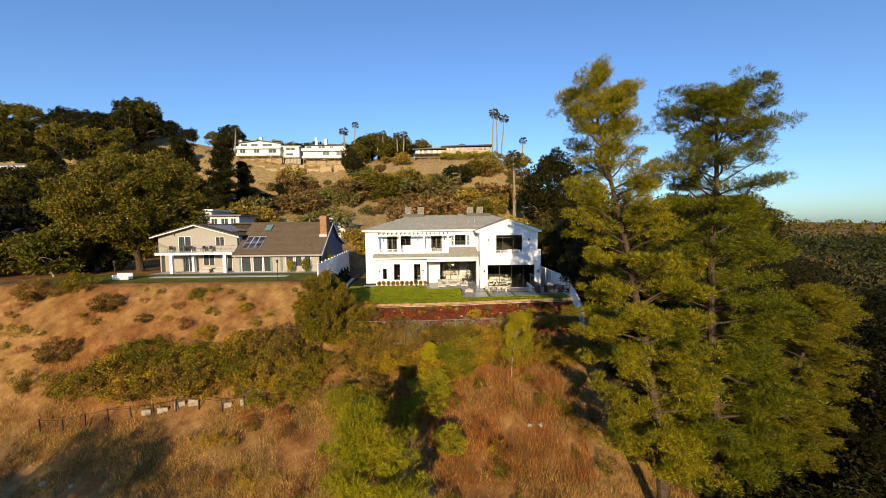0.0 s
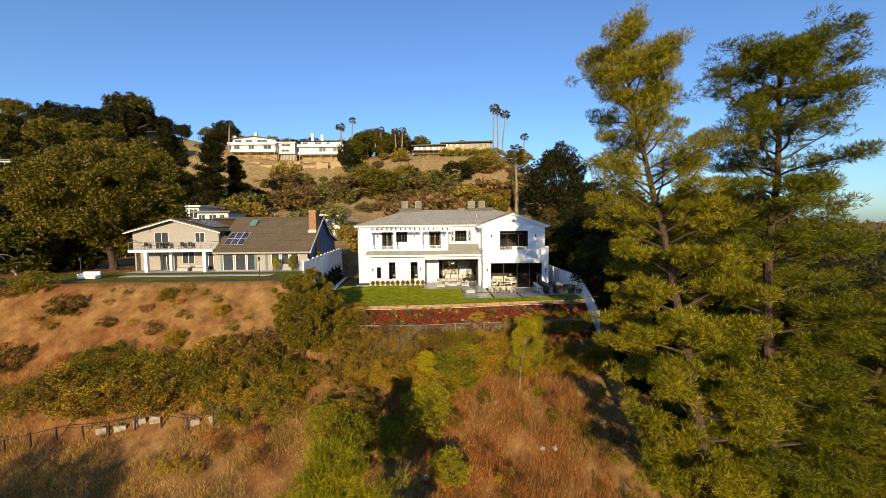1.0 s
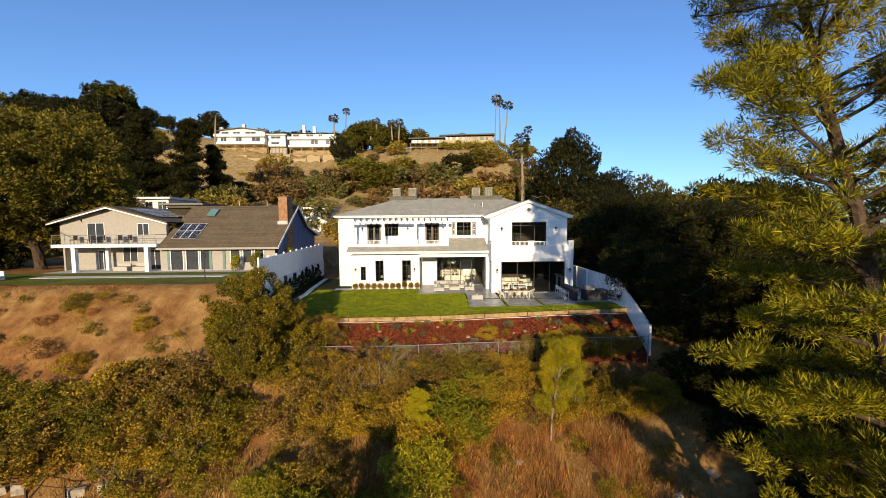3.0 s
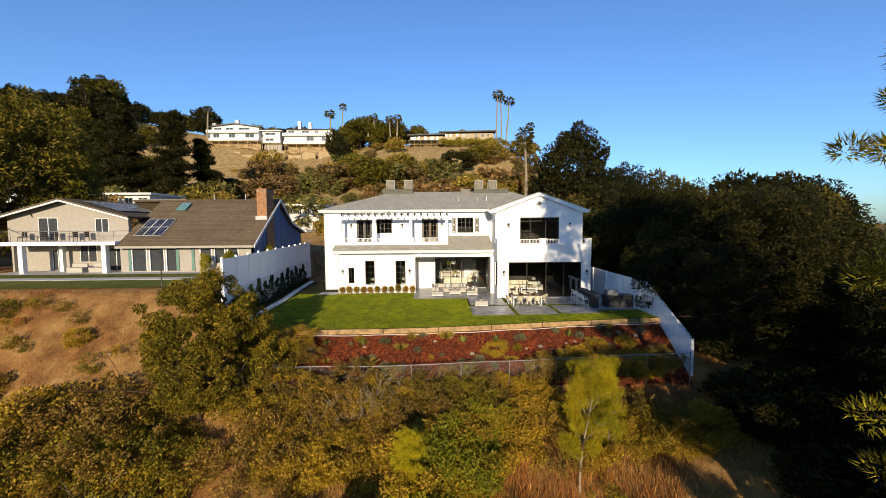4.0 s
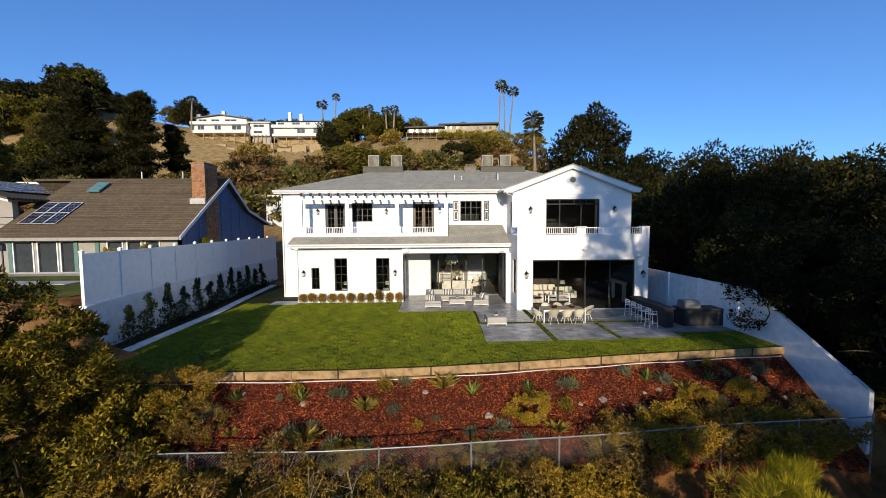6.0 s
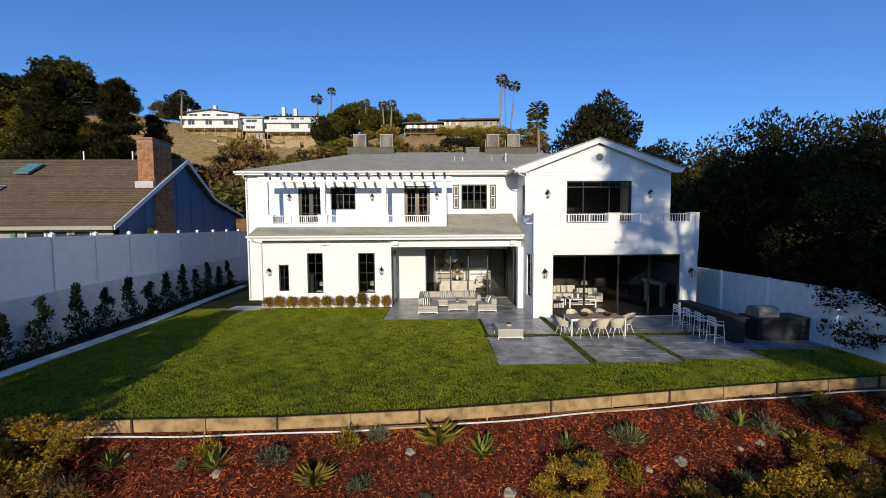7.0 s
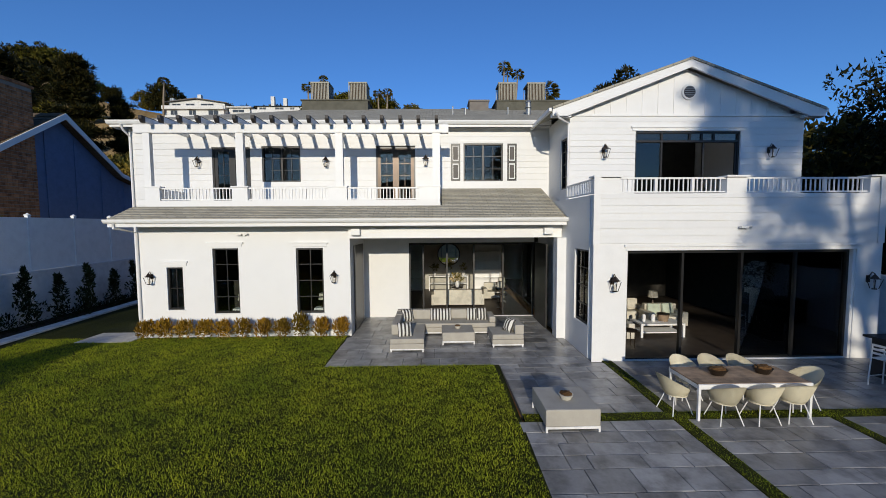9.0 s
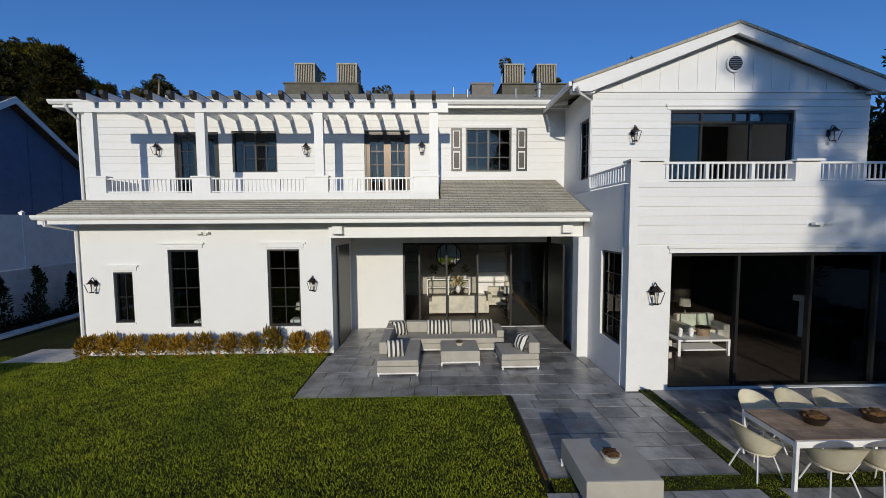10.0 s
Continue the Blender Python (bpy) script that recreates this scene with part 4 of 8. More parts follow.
solid("garden_kerb", prism([(-12.88, 44.6), (-13.18, 54.5), (-13.68, 58.7), (-14.28, 66), (-14.8, 66), (-14.2, 58.7), (-13.7, 54.5), (-13.4, 44.6)], "z", -0.09, 0.07), M_KERB, "pale concrete kerb between lawn and bed", "kerb", "structure")

# ---- plants ----
def clump_leaves(rng, centres, radii, per, size, slim, up=0.3, wild=0.7, flat=0.75, tri=False):
    """Leaves round clump centres, thickest near each clump's skin."""
    out = []
    for c, r in zip(centres, radii):
        n = max(4, int(per * rng.uniform(0.7, 1.3)))
        d = unit(rng.normal(size=(n, 3)))
        rad = r * rng.uniform(0.25, 1.0, n)[:, None] ** 0.5
        p = np.asarray(c) + d * rad * np.array([1, 1, flat])
        o = d + np.array([0, 0, up])
        out.append(leaves(rng, p, o, size, slim, wild, tri))
    return np.concatenate(out)


def limb_path(rng, p, d, length, segs, droop=0.0, wob=0.15):
    pts = [Vector(p)]
    d = Vector(d).normalized()
    for i in range(segs):
        d = (d + Vector(rng.normal(size=3)) * wob + Vector((0, 0, -droop))).normalized()
        pts.append(pts[-1] + d * (length / segs))
    return pts


def add_limb(bm, pts, r0, r1, n=6):
    for i, (p, q) in enumerate(zip(pts, pts[1:])):
        k = len(pts) - 1
        tube(bm, p, q, r0 + (r1 - r0) * i / k, r0 + (r1 - r0) * (i + 1) / k, n=n, cap=False)


def pine_meshes(seed, H, bare, width, leafmat, barkmat, n_limb, per, size=0.42, slim=0.16, clump=0.8, trunk_r=0.3, top_round=0.5, gaps=0.0, lift=-0.05, twigs=4, first=2, spread_=1.0, pads=(), pad_r=0.42):
    rng = np.random.default_rng(seed)
    wood = bmesh.new()
    trunk = limb_path(rng, (0, 0, 0), (0, 0, 1), H * 0.97, 14, 0, 0.035)
    add_limb(wood, trunk, trunk_r, trunk_r * 0.18, 9)
    cs, rs = [], []
    for i in range(n_limb):
        f = bare + (1 - bare) * (i + rng.uniform(0, 1)) / n_limb
        k = min(len(trunk) - 2, int(f * (len(trunk) - 1)))
        u = f * (len(trunk) - 1) - k
        p = trunk[k].lerp(trunk[k + 1], u)
        g = (f - bare) / (1 - bare)
        reach = width * (0.72 + 0.28 * math.sin(math.pi * min(1, 0.2 + 0.7 * g))) * rng.uniform(0.62, 1.0)
        if g > top_round:
            reach *= max(0.3, math.sqrt(max(0.0, 1 - ((g - top_round) / (1.02 - top_round)) ** 2)))
        a = i * 2.4 + rng.uniform(-0.5, 0.5)
        rise = lift + 0.75 * g * g
        path = limb_path(rng, p, (math.cos(a), math.sin(a), rise), reach, 6, -0.02, 0.14)
        add_limb(wood, path, trunk_r * 0.28 * (1.1 - 0.6 * g), 0.015, 5)
        for j in pads or range(first, len(path)):
            for s in range(twigs):
                side = Vector(rng.normal(size=3)) * ((0.35 + 0.1 * reach) * spread_ if not pads else pad_r)
                side.z = abs(side.z) * 0.4
                tip = path[j] + side * rng.uniform(0.3, 1.0)
                if gaps and rng.random() < gaps * (0.5 < g < 0.85):
                    continue
                if rng.random() < 0.8:
                    tube(wood, path[j], tip, 0.025, 0.008, n=4, cap=False)
                cs.append(tuple(tip)), rs.append(clump * rng.uniform(0.55, 1.15))
    lv = clump_leaves(rng, cs, rs, per, size, slim, 0.55, 0.4, 0.75, True)
    return to_mesh("trunk", wood, barkmat), quads_mesh("crown", lv, leafmat)


def broad_meshes(seed, H, R, trunk_h, leafmat, barkmat, n_clump, per, size=0.3, slim=0.55, clump=1.0, trunk_r=0.3, low=0.0, holes=0.15):
    rng = np.random.default_rng(seed)
    wood = bmesh.new()
    tops = []
    nl = 6 if H > 8 else 3
    base = limb_path(rng, (0, 0, -0.3), (0, 0, 1), trunk_h + 0.3, 4, 0, 0.08)
    add_limb(wood, base, trunk_r, trunk_r * 0.7, 8)
    for i in range(nl):
        a = 2 * math.pi * i / nl + rng.uniform(-0.4, 0.4)
        path = limb_path(rng, base[-1], (math.cos(a) * 0.8, math.sin(a) * 0.8, 0.9), (H - trunk_h) * rng.uniform(0.6, 0.85), 6, 0, 0.16)
        add_limb(wood, path, trunk_r * 0.5, 0.02, 6)
        tops += path[2:]
        for k in (2, 3, 4) if H > 8 else ():
            p2 = limb_path(rng, path[k], Vector(rng.normal(size=3)) + Vector((0, 0, 0.4)), R * 0.5, 3, 0, 0.2)
            add_limb(wood, p2, trunk_r * 0.2, 0.012, 4)
    cs, rs = [], []
    zc, hz = (H + low) / 2, (H - low) / 2
    lumps = rng.normal(size=(5, 3))
    while len(cs) < n_clump:
        d = rng.normal(size=3)
        d /= np.linalg.norm(d)
        f = rng.uniform(0.35, 1.0) ** 0.45
        swell = 0.85 + 0.16 * sum(math.sin(2.2 * float(d @ l) + i) for i, l in enumerate(lumps)) / 2
        p = np.array([d[0] * R, d[1] * R, d[2] * hz]) * f * swell + np.array([0, 0, zc])
        if p[2] < low * 0.8 or rng.random() < holes * 0.5:
            continue
        cs.append(p), rs.append(clump * rng.uniform(0.6, 1.2))
    lv = clump_leaves(rng, cs, rs, per, size, slim, 0.25, 0.8, 0.8, True)
    return to_mesh("trunk", wood, barkmat), quads_mesh("crown", lv, leafmat)


def plant(meshes, at, label, category="tree", name="tree", scale=1.0, turn=0.0, group="", wide=1.0, lean=0.0):
    t = thing(name, label, category, Matrix.Translation(at) @ Matrix.Rotation(radians(lean), 4, "Y") @ Matrix.Rotation(turn, 4, "Z") @ Matrix.Diagonal((scale * wide, scale * wide, scale, 1)), group)
    part("trunk", meshes[0], None, t)
    part("crown", meshes[1], None, t)
    return t


PINE = [pine_meshes(s, 29.2, 0.1, 4.3, L_PINE, M_BARK, 98, 175, 0.18, 0.155, 0.46, 0.36, 0.86, 0.3, 0.14, 5, 3, 0.9, (3, 4, 5, 6), 0.6) for s in (14, 23)]
DSHRUB = [broad_meshes(s, 3.4, 2.8, 0.4, L_BUSH, M_BARK, 80, 80, 0.14, 0.6, 0.45, 0.07, 0.0) for s in (78, 79)]
YPINE = pine_meshes(31, 12.9, 0.05, 3.0, L_PINE_Y, M_BARK, 62, 150, 0.18, 0.13, 0.36, 0.2, 0.55, 0.0, 0.25, 4, 3, 1.0, (3, 4, 5, 6), 0.5)
SAPL = pine_meshes(37, 8.0, 0.22, 2.2, L_PINE_Y, M_BARK_PALE, 26, 260, 0.26, 0.06, 0.4, 0.09, 0.6, 0.0, 1.3, 3, 3, 1.0, (4, 6), 0.3)
BIGOAK = broad_meshes(41, 18.5, 11, 3.0, L_OAK, M_BARK, 470, 190, 0.34, 0.55, 1.2, 0.6, 1.6, 0.3)
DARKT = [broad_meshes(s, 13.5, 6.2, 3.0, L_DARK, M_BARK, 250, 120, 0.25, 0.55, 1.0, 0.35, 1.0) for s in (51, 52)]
TALLBUSH = broad_meshes(61, 9.5, 4.2, 1.2, L_BUSH, M_BARK, 380, 270, 0.145, 0.5, 0.46, 0.12, 0.2, 0.4)
SHRUB = [broad_meshes(s, 3.6, 2.6, 0.4, m, M_BARK, 90, 110, 0.125, 0.55, 0.42, 0.07, 0.0) for s, m in ((71, L_SHRUB), (72, L_SHRUB_B), (73, L_SHRUB))]
SHRUB_FAR = [broad_meshes(s, 3.6, 2.6, 0.4, m, M_BARK, 70, 70, 0.17, 0.62, 0.48, 0.07, 0.0) for s, m in ((74, L_SHRUB), (75, L_SHRUB_B))]
SHRUB_Y = [broad_meshes(s, 3.8, 2.0, 0.4, L_YELLOW, M_BARK, 100, 120, 0.16, 0.4, 0.42, 0.07, 0.0) for s in (76,)]
HILLB = [broad_meshes(s, 4.5, 3.6, 0.5, m, M_BARK, 50, 40, 0.5, 0.6, 0.8, 0.12, 0.0) for s, m in ((81, L_HILL), (82, L_HILL_B), (83, L_HILL_G))]
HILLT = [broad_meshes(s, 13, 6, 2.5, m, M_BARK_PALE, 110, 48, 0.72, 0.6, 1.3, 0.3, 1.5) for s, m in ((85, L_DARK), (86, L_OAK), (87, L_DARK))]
HILLF = [broad_meshes(s, 13, 6, 2.5, m, M_BARK_PALE, 210, 105, 0.36, 0.6, 1.1, 0.3, 0.8) for s, m in ((88, L_DARK), (89, L_MID), (90, L_DARK))]
CONIF = pine_meshes(91, 20, 0.04, 4.2, L_DARK, M_BARK, 52, 34, 0.55, 0.3, 0.8, 0.3, 0.25)

for i, (x, y, sc, wide, lean) in enumerate(((14.9, 24.3, 1.05, 1.0, -1.2), (18.9, 25.2, 0.975, 1.16, 2.2))):
    plant(PINE[i], (x, y, z_at(x, y) - 0.3), ("tall open-crowned pine with sunlit yellow-green needles", "tall dark-trunked pine beside a second pine")[i], "pine", "pine_tree", sc, turn=i * 1.3, wide=wide, lean=lean)
for i, (x, y, top, wide) in enumerate(((24.8, 26.8, 5.0, 1.6),)):
    plant(PINE[i], (x, y, z_at(x, y) - 0.3), "lower spreading pine beside the tall pines", "pine", "pine_tree", (top - z_at(x, y)) / 29.0, 2 + i, wide=wide)
plant(YPINE, (-2.6, 17.6, z_at(-2.6, 17.6)), "young bright green pine on dry slope", "pine", "pine_tree")
for x, y, top in ((7.2, 36.7, 0.35), (9.0, 37.6, 0.2)):
    plant(SAPL, (x, y, z_at(x, y) - 0.1), "bushy bright green pine sapling with bare stem", "sapling", "pine_sapling", (top - z_at(x, y)) / 8.3, x, "pine saplings", wide=1.0 if x < 8 else 0.6)
plant(YPINE, (-0.6, 35.6, z_at(-0.6, 35.6) - 0.1), "small bushy bright green pine among shrubs", "pine", "pine_tree", 0.36, 2.0)
plant(BIGOAK, (-46.5, 60.5, 2.2), "broad spreading tree with grey-green crown above lawn", "tree", "shade_tree", turn=0.4)
plant(TALLBUSH, (-12.3, 40.0, z_at(-12.3, 40.0) - 0.5), "dense tall evergreen bush beside garden fence", "bush", "tall_bush", (5.2 - z_at(-12.3, 40.0)) / 9.6, wide=3.7 * 9.6 / (4.2 * (5.2 - z_at(-12.3, 40.0))))
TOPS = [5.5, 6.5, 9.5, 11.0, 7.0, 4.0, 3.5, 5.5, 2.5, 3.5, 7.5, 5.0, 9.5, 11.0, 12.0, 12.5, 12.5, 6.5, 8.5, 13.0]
# Trees past y 57 get the lighter leaves in place of sunlit crowns.
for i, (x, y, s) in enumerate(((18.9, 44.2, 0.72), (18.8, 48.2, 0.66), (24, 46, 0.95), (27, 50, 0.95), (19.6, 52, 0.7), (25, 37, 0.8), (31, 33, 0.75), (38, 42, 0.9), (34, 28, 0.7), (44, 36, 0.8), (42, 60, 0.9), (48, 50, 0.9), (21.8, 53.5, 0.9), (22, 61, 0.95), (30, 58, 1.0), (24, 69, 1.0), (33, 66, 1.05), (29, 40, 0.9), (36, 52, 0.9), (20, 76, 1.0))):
    plant(HILLF[1] if y > 57 else DARKT[i % 2], (x, y, z_at(x, y) - 0.2), "leafy tree behind white fence, leaf colour lightened as sunlit" if y > 57 else "dense dark evergreen tree behind white fence", "tree", "evergreen_tree", max(0.5, (TOPS[i % 20] - z_at(x, y)) / 14.6), i * 1.7, "evergreens behind fence")
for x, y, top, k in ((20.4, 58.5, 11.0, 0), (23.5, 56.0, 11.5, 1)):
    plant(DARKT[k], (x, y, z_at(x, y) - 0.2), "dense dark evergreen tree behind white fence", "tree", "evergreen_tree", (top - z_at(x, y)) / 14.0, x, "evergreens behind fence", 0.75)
rs = random.Random(5)
for i in range(20):
    x = -9.5 + i * 1.27
    y = 41.0 + (float(edge_y(x)) - 44.35) * 0.72 + (-0.85 if x < 7 else 0.45) + rs.uniform(-0.2, 0.2)
    plant(SHRUB[i % 3], (x, y, z_at(x, y) - 0.3), "olive-brown leafy shrub beside chain-link fence", "shrub", "shrub", rs.uniform(0.6, 0.78) if x < 7 else rs.uniform(0.42, 0.56), i * 1.7, "fence shrubs")
for i in range(24):
    x, y = -9 + i * 1.0 + rs.uniform(-0.5, 0.5), rs.choice((37.6, 38.7, 39.6)) + rs.uniform(-0.4, 0.3) + 0.08 * max(0, x)
    plant(SHRUB[i % 3], (x, y, z_at(x, y) - 0.3), "olive-brown leafy shrub below chain-link fence", "shrub", "shrub", rs.uniform(0.62, 0.85), i * 2.1, "slope shrubs")
# Dark evergreen meshes for these shrubs: the slope's shade sits in their leaves.
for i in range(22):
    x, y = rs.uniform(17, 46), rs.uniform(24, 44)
    plant(DARKT[i % 2], (x, y, z_at(x, y) - 0.3), "leafy shrub with shade-darkened leaves on shaded slope", "shrub", "shrub", rs.uniform(0.2, 0.34), i * 2.1, "shaded slope shrubs", 1.2)
for i in range(34):
    x, y = -34 + i * 1.15 + rs.uniform(-1, 1), 37.6 + rs.uniform(-1.8, 1.6)
    if abs(x + 11.3) < 2:
        continue
    plant(SHRUB[i % 3] if -16 < x < 8 else SHRUB_FAR[i % 2], (x, y, z_at(x, y) - 0.3), "olive-brown leafy shrub on dry slope", "shrub", "shrub", rs.uniform(0.75, 1.05), i * 2.1, "slope shrubs")
for i in range(13):
    x, y = -37 + i * 1.75 + rs.uniform(-0.6, 0.6), 38.2 + rs.uniform(-1.2, 1.3)
    plant(DSHRUB[i % 2], (x, y, z_at(x, y) - 0.3), "dark brown-green shrub on dry slope", "shrub", "shrub", rs.uniform(0.6, 1.0), i * 2.3, "dark slope shrubs")
for x, y, s in ((-15.2, 37.6, 0.95), (-17.3, 38.4, 0.85), (-19.6, 37.4, 1.0), (-21.5, 38.6, 0.8), (-16.0, 39.6, 0.6), (-18.4, 36.4, 0.8), (-14.0, 36.2, 0.8), (-12.6, 35.0, 0.7), (-16.2, 35.0, 0.75), (-13.2, 38.0, 0.8), (-12.2, 37.2, 0.8), (-14.4, 38.7, 0.7), (-9.3, 41.4, 0.85), (-9.8, 42.5, 0.62), (-10.6, 43.2, 0.6)):
    plant(DSHRUB[int(-x) % 2], (x, y, z_at(x, y) - 0.3), "dark brown-green shrub on dry slope", "shrub", "shrub", s, x, "dark slope shrubs")
for i in range(14):
    x, y = rs.uniform(-7.5, 3), rs.uniform(29.5, 36.5)
    if x > -4.5 and y < 32:
        continue
    plant((SHRUB + DSHRUB)[i % 5], (x, y, z_at(x, y) - 0.3), "olive-brown leafy shrub on dry slope", "shrub", "shrub", rs.uniform(0.45, 0.9), i * 1.9, "slope shrubs")
WEED = [broad_meshes(s, 1.1, 0.8, 0.2, m, M_BARK, 16, 60, 0.11, 0.3, 0.28, 0.03, 0.0)[1] for s, m in ((95, L_RUSTY), (96, L_SHRUB), (97, L_BUSH))]
for i in range(64):
    x, y = rs.uniform(-50, -15), rs.uniform(37.5, 46.3)
    solid("weed_clump", WEED[i % 3], None, "low dry weed clump on brown slope", "weed", at=Matrix.Translation((x, y, z_at(x, y) - 0.1)) @ Matrix.Rotation(i * 1.3, 4, "Z") @ Matrix.Scale(rs.uniform(0.5, 1.5), 4), group="weed clumps")
for i in range(60):
    x, y = rs.uniform(-20, 15), rs.uniform(24, 37)
    solid("weed_clump", WEED[i % 3], None, "low dry weed clump on brown slope", "weed", at=Matrix.Translation((x, y, z_at(x, y) - 0.1)) @ Matrix.Rotation(i * 1.7, 4, "Z") @ Matrix.Scale(rs.uniform(0.5, 1.3), 4), group="weed clumps")
for x, y, s in ((1.5, 36.5, 1.1), (-0.6, 33.5, 1.0), (3.0, 38.5, 0.8), (-3, 31.5, 0.9), (-6.2, 31, 1.0), (-8.5, 33, 0.8), (0.8, 29.5, 0.7)):
    plant(SHRUB_Y[0], (x, y, z_at(x, y) - 0.3), "bright yellow-green leafy shrub on slope", "shrub", "shrub", s, x, "yellow shrubs")
for x, y, s in ((-33.5, -9, 1.55), (-26.5, -14, 1.6), (-42, -12, 1.6)):
    plant(DARKT[0], (x, y, z_at(x, y) - 0.3), "tall dark tree on the near slope", "tree", "evergreen_tree", s, x, "trees on near slope")
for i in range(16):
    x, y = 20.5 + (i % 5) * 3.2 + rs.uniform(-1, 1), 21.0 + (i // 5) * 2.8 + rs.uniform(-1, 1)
    plant(HILLT[2], (x, y, z_at(x, y) - 0.5), "leafy undergrowth with leaf colour darkened as deep shade", "bush", "undergrowth_bush", rs.uniform(0.2, 0.34), i * 1.7, "shaded undergrowth", 1.3)
# Bushes added to turn bare ground dark where deep shade lies.
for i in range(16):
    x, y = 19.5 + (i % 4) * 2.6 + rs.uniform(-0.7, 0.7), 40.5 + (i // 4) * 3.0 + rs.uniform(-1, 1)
    plant(HILLT[2], (x, y, z_at(x, y) - 0.5), "leafy undergrowth with leaf colour darkened as deep shade", "bush", "undergrowth_bush", rs.uniform(0.22, 0.34), i * 1.9, "shaded undergrowth", 1.3)
# More dark bushes added over ground that would otherwise look sunlit.
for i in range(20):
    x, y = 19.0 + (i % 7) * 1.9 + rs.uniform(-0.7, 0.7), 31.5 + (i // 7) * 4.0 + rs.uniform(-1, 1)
    plant(HILLT[0], (x, y, z_at(x, y) - 0.5), "leafy undergrowth with leaf colour darkened as deep shade", "bush", "undergrowth_bush", rs.uniform(0.2, 0.34), i * 1.9, "shaded undergrowth", 1.3)

# ---- garden, edge and fences ----
def strip_sheet(name, x0, x1, y0f, y1f, lift, nx, ny, material, label, category, kind, wob=0.0):
    """A sheet that lies on the ground between two lines."""
    rng = np.random.default_rng(3)
    co, f = [], []
    for j in range(ny + 1):
        for i in range(nx + 1):
            x = x0 + (x1 - x0) * i / nx
            y = y0f(x) + (y1f(x) - y0f(x)) * j / ny
            co.append((x, y, z_at(x, y) + lift + rng.uniform(-wob, wob)))
    for j in range(ny):
        for i in range(nx):
            a = j * (nx + 1) + i
            f.append((a, a + 1, a + nx + 2, a + nx + 1))
    me = bpy.data.meshes.new(name)
    me.from_pydata(co, [], f)
    me.materials.append(material)
    return tagged(new(name, me), label, category, kind=kind)


def fence_y(x):
    return 41.0 + (edge_y(x) - 44.35) * 0.72


strip_sheet("mulch_bed", -12, 16.5, fence_y, lambda x: edge_y(x) - 0.06, 0.06, 160, 24, M_MULCH, "sloping bed of red bark mulch", "mulch", "structure", 0.03)
edging = thing("timber_edging", "weathered timber boards and stakes edging the lawn", "edging", (0, 0, 0))
xs_e = [-12.0 + 1.8 * i for i in range(17)]
for i, (a, b) in enumerate(zip(xs_e, xs_e[1:])):
    ya, yb = edge_y(a) - 0.05, edge_y(b) - 0.05
    L = math.hypot(b - a, yb - ya)
    m = Matrix.Translation((a, ya, -0.02)) @ Matrix.Rotation(math.atan2(yb - ya, b - a), 4, "Z")
    p = part("board", boxes((0.01, -0.04, -0.3, L - 0.01, 0.0, 0.02), bevel=0.006), M_TIMBER, edging)
    p.matrix_basis = m
    s = part("stake", boxes((-0.025, -0.08, -0.8, 0.025, -0.043, 0.04), bevel=0.005), M_RUST if i % 2 else M_TIMBER, edging)
    s.matrix_basis = m
bm = pipe([(x, edge_y(x) - 0.2, z_at(x, edge_y(x) - 0.25) + 0.16 + 0.02 * math.sin(x * 1.5)) for x in np.linspace(-12, 16.4, 90).tolist()], 0.022)
solid("irrigation_pipe", bm, M_PIPE, "white irrigation pipe along timber edging", "pipe")
solid("loose_plank", boxes((-0.9, -0.05, 0, 0.9, 0.05, 0.04), bevel=0.005), plain("fresh_pine_plank", (0.5, 0.33, 0.16), 0.8), "fresh pale timber plank on mulch bed", "plank", at=pose(0.6, 44.3, -0.33, 0, 0, 3))
solid("loose_plank", boxes((-0.8, -0.05, 0, 0.8, 0.05, 0.04), bevel=0.005), bpy.data.materials["fresh_pine_plank"], "fresh pale timber plank on mulch bed", "plank", at=pose(6.2, 45.0, -0.33, 0, 0, 7))

# chain-link fence
chain = thing("chain_link_fence", "galvanised chain-link fence below mulch bed", "fence", (0, 0, 0))
FTOP = -1.25
for i in range(11):
    x = -12.5 + i * 2.88
    part("post", tubes(((x, fence_y(x), z_at(x, fence_y(x)) - 0.3), (x, fence_y(x), FTOP + 0.06), 0.03), n=8), M_STEEL, chain)
part("top_rail", pipe([(x, float(fence_y(x)), FTOP + 0.02 * math.sin(x * 0.7)) for x in np.linspace(-12.5, 16.4, 60).tolist()], 0.022), M_STEEL, chain)
wires = []
for i in range(288):
    x = -12.5 + i * 0.1
    for s in (1, -1):
        p, q = (x, fence_y(x), FTOP), (x + s * 1.3, fence_y(x + s * 1.3), FTOP - 1.3)
        w = 0.003
        wires.append([(p[0] - w, p[1], p[2]), (p[0] + w, p[1], p[2]), (q[0] + w, q[1], q[2]), (q[0] - w, q[1], q[2])])
part("wire_mesh", quads_mesh("wire_mesh", np.array(wires), M_STEEL), None, chain)

# bed plants
def agave_mesh(seed):
    rng = np.random.default_rng(seed)
    v = []
    for i in range(26):
        a, e = i * 2.4, 0.25 + 1.1 * (i / 26)
        d = np.array([math.cos(a) * math.cos(e), math.sin(a) * math.cos(e), math.sin(e)])
        s = np.array([-math.sin(a), math.cos(a), 0]) * 0.035
        L = 0.42 * rng.uniform(0.8, 1.1)
        v.append([d * 0.03 - s * 0.7, d * 0.03 + s * 0.7, d * L * 0.6 + s, d * L])
        v.append([d * 0.03 - s * 0.7, d * L * 0.6 + s, d * L, d * L * 0.6 - s])
    return [quads_mesh("leaf", np.array(v[k:k + 2]), L_AGAVE) for k in range(0, len(v), 2)]


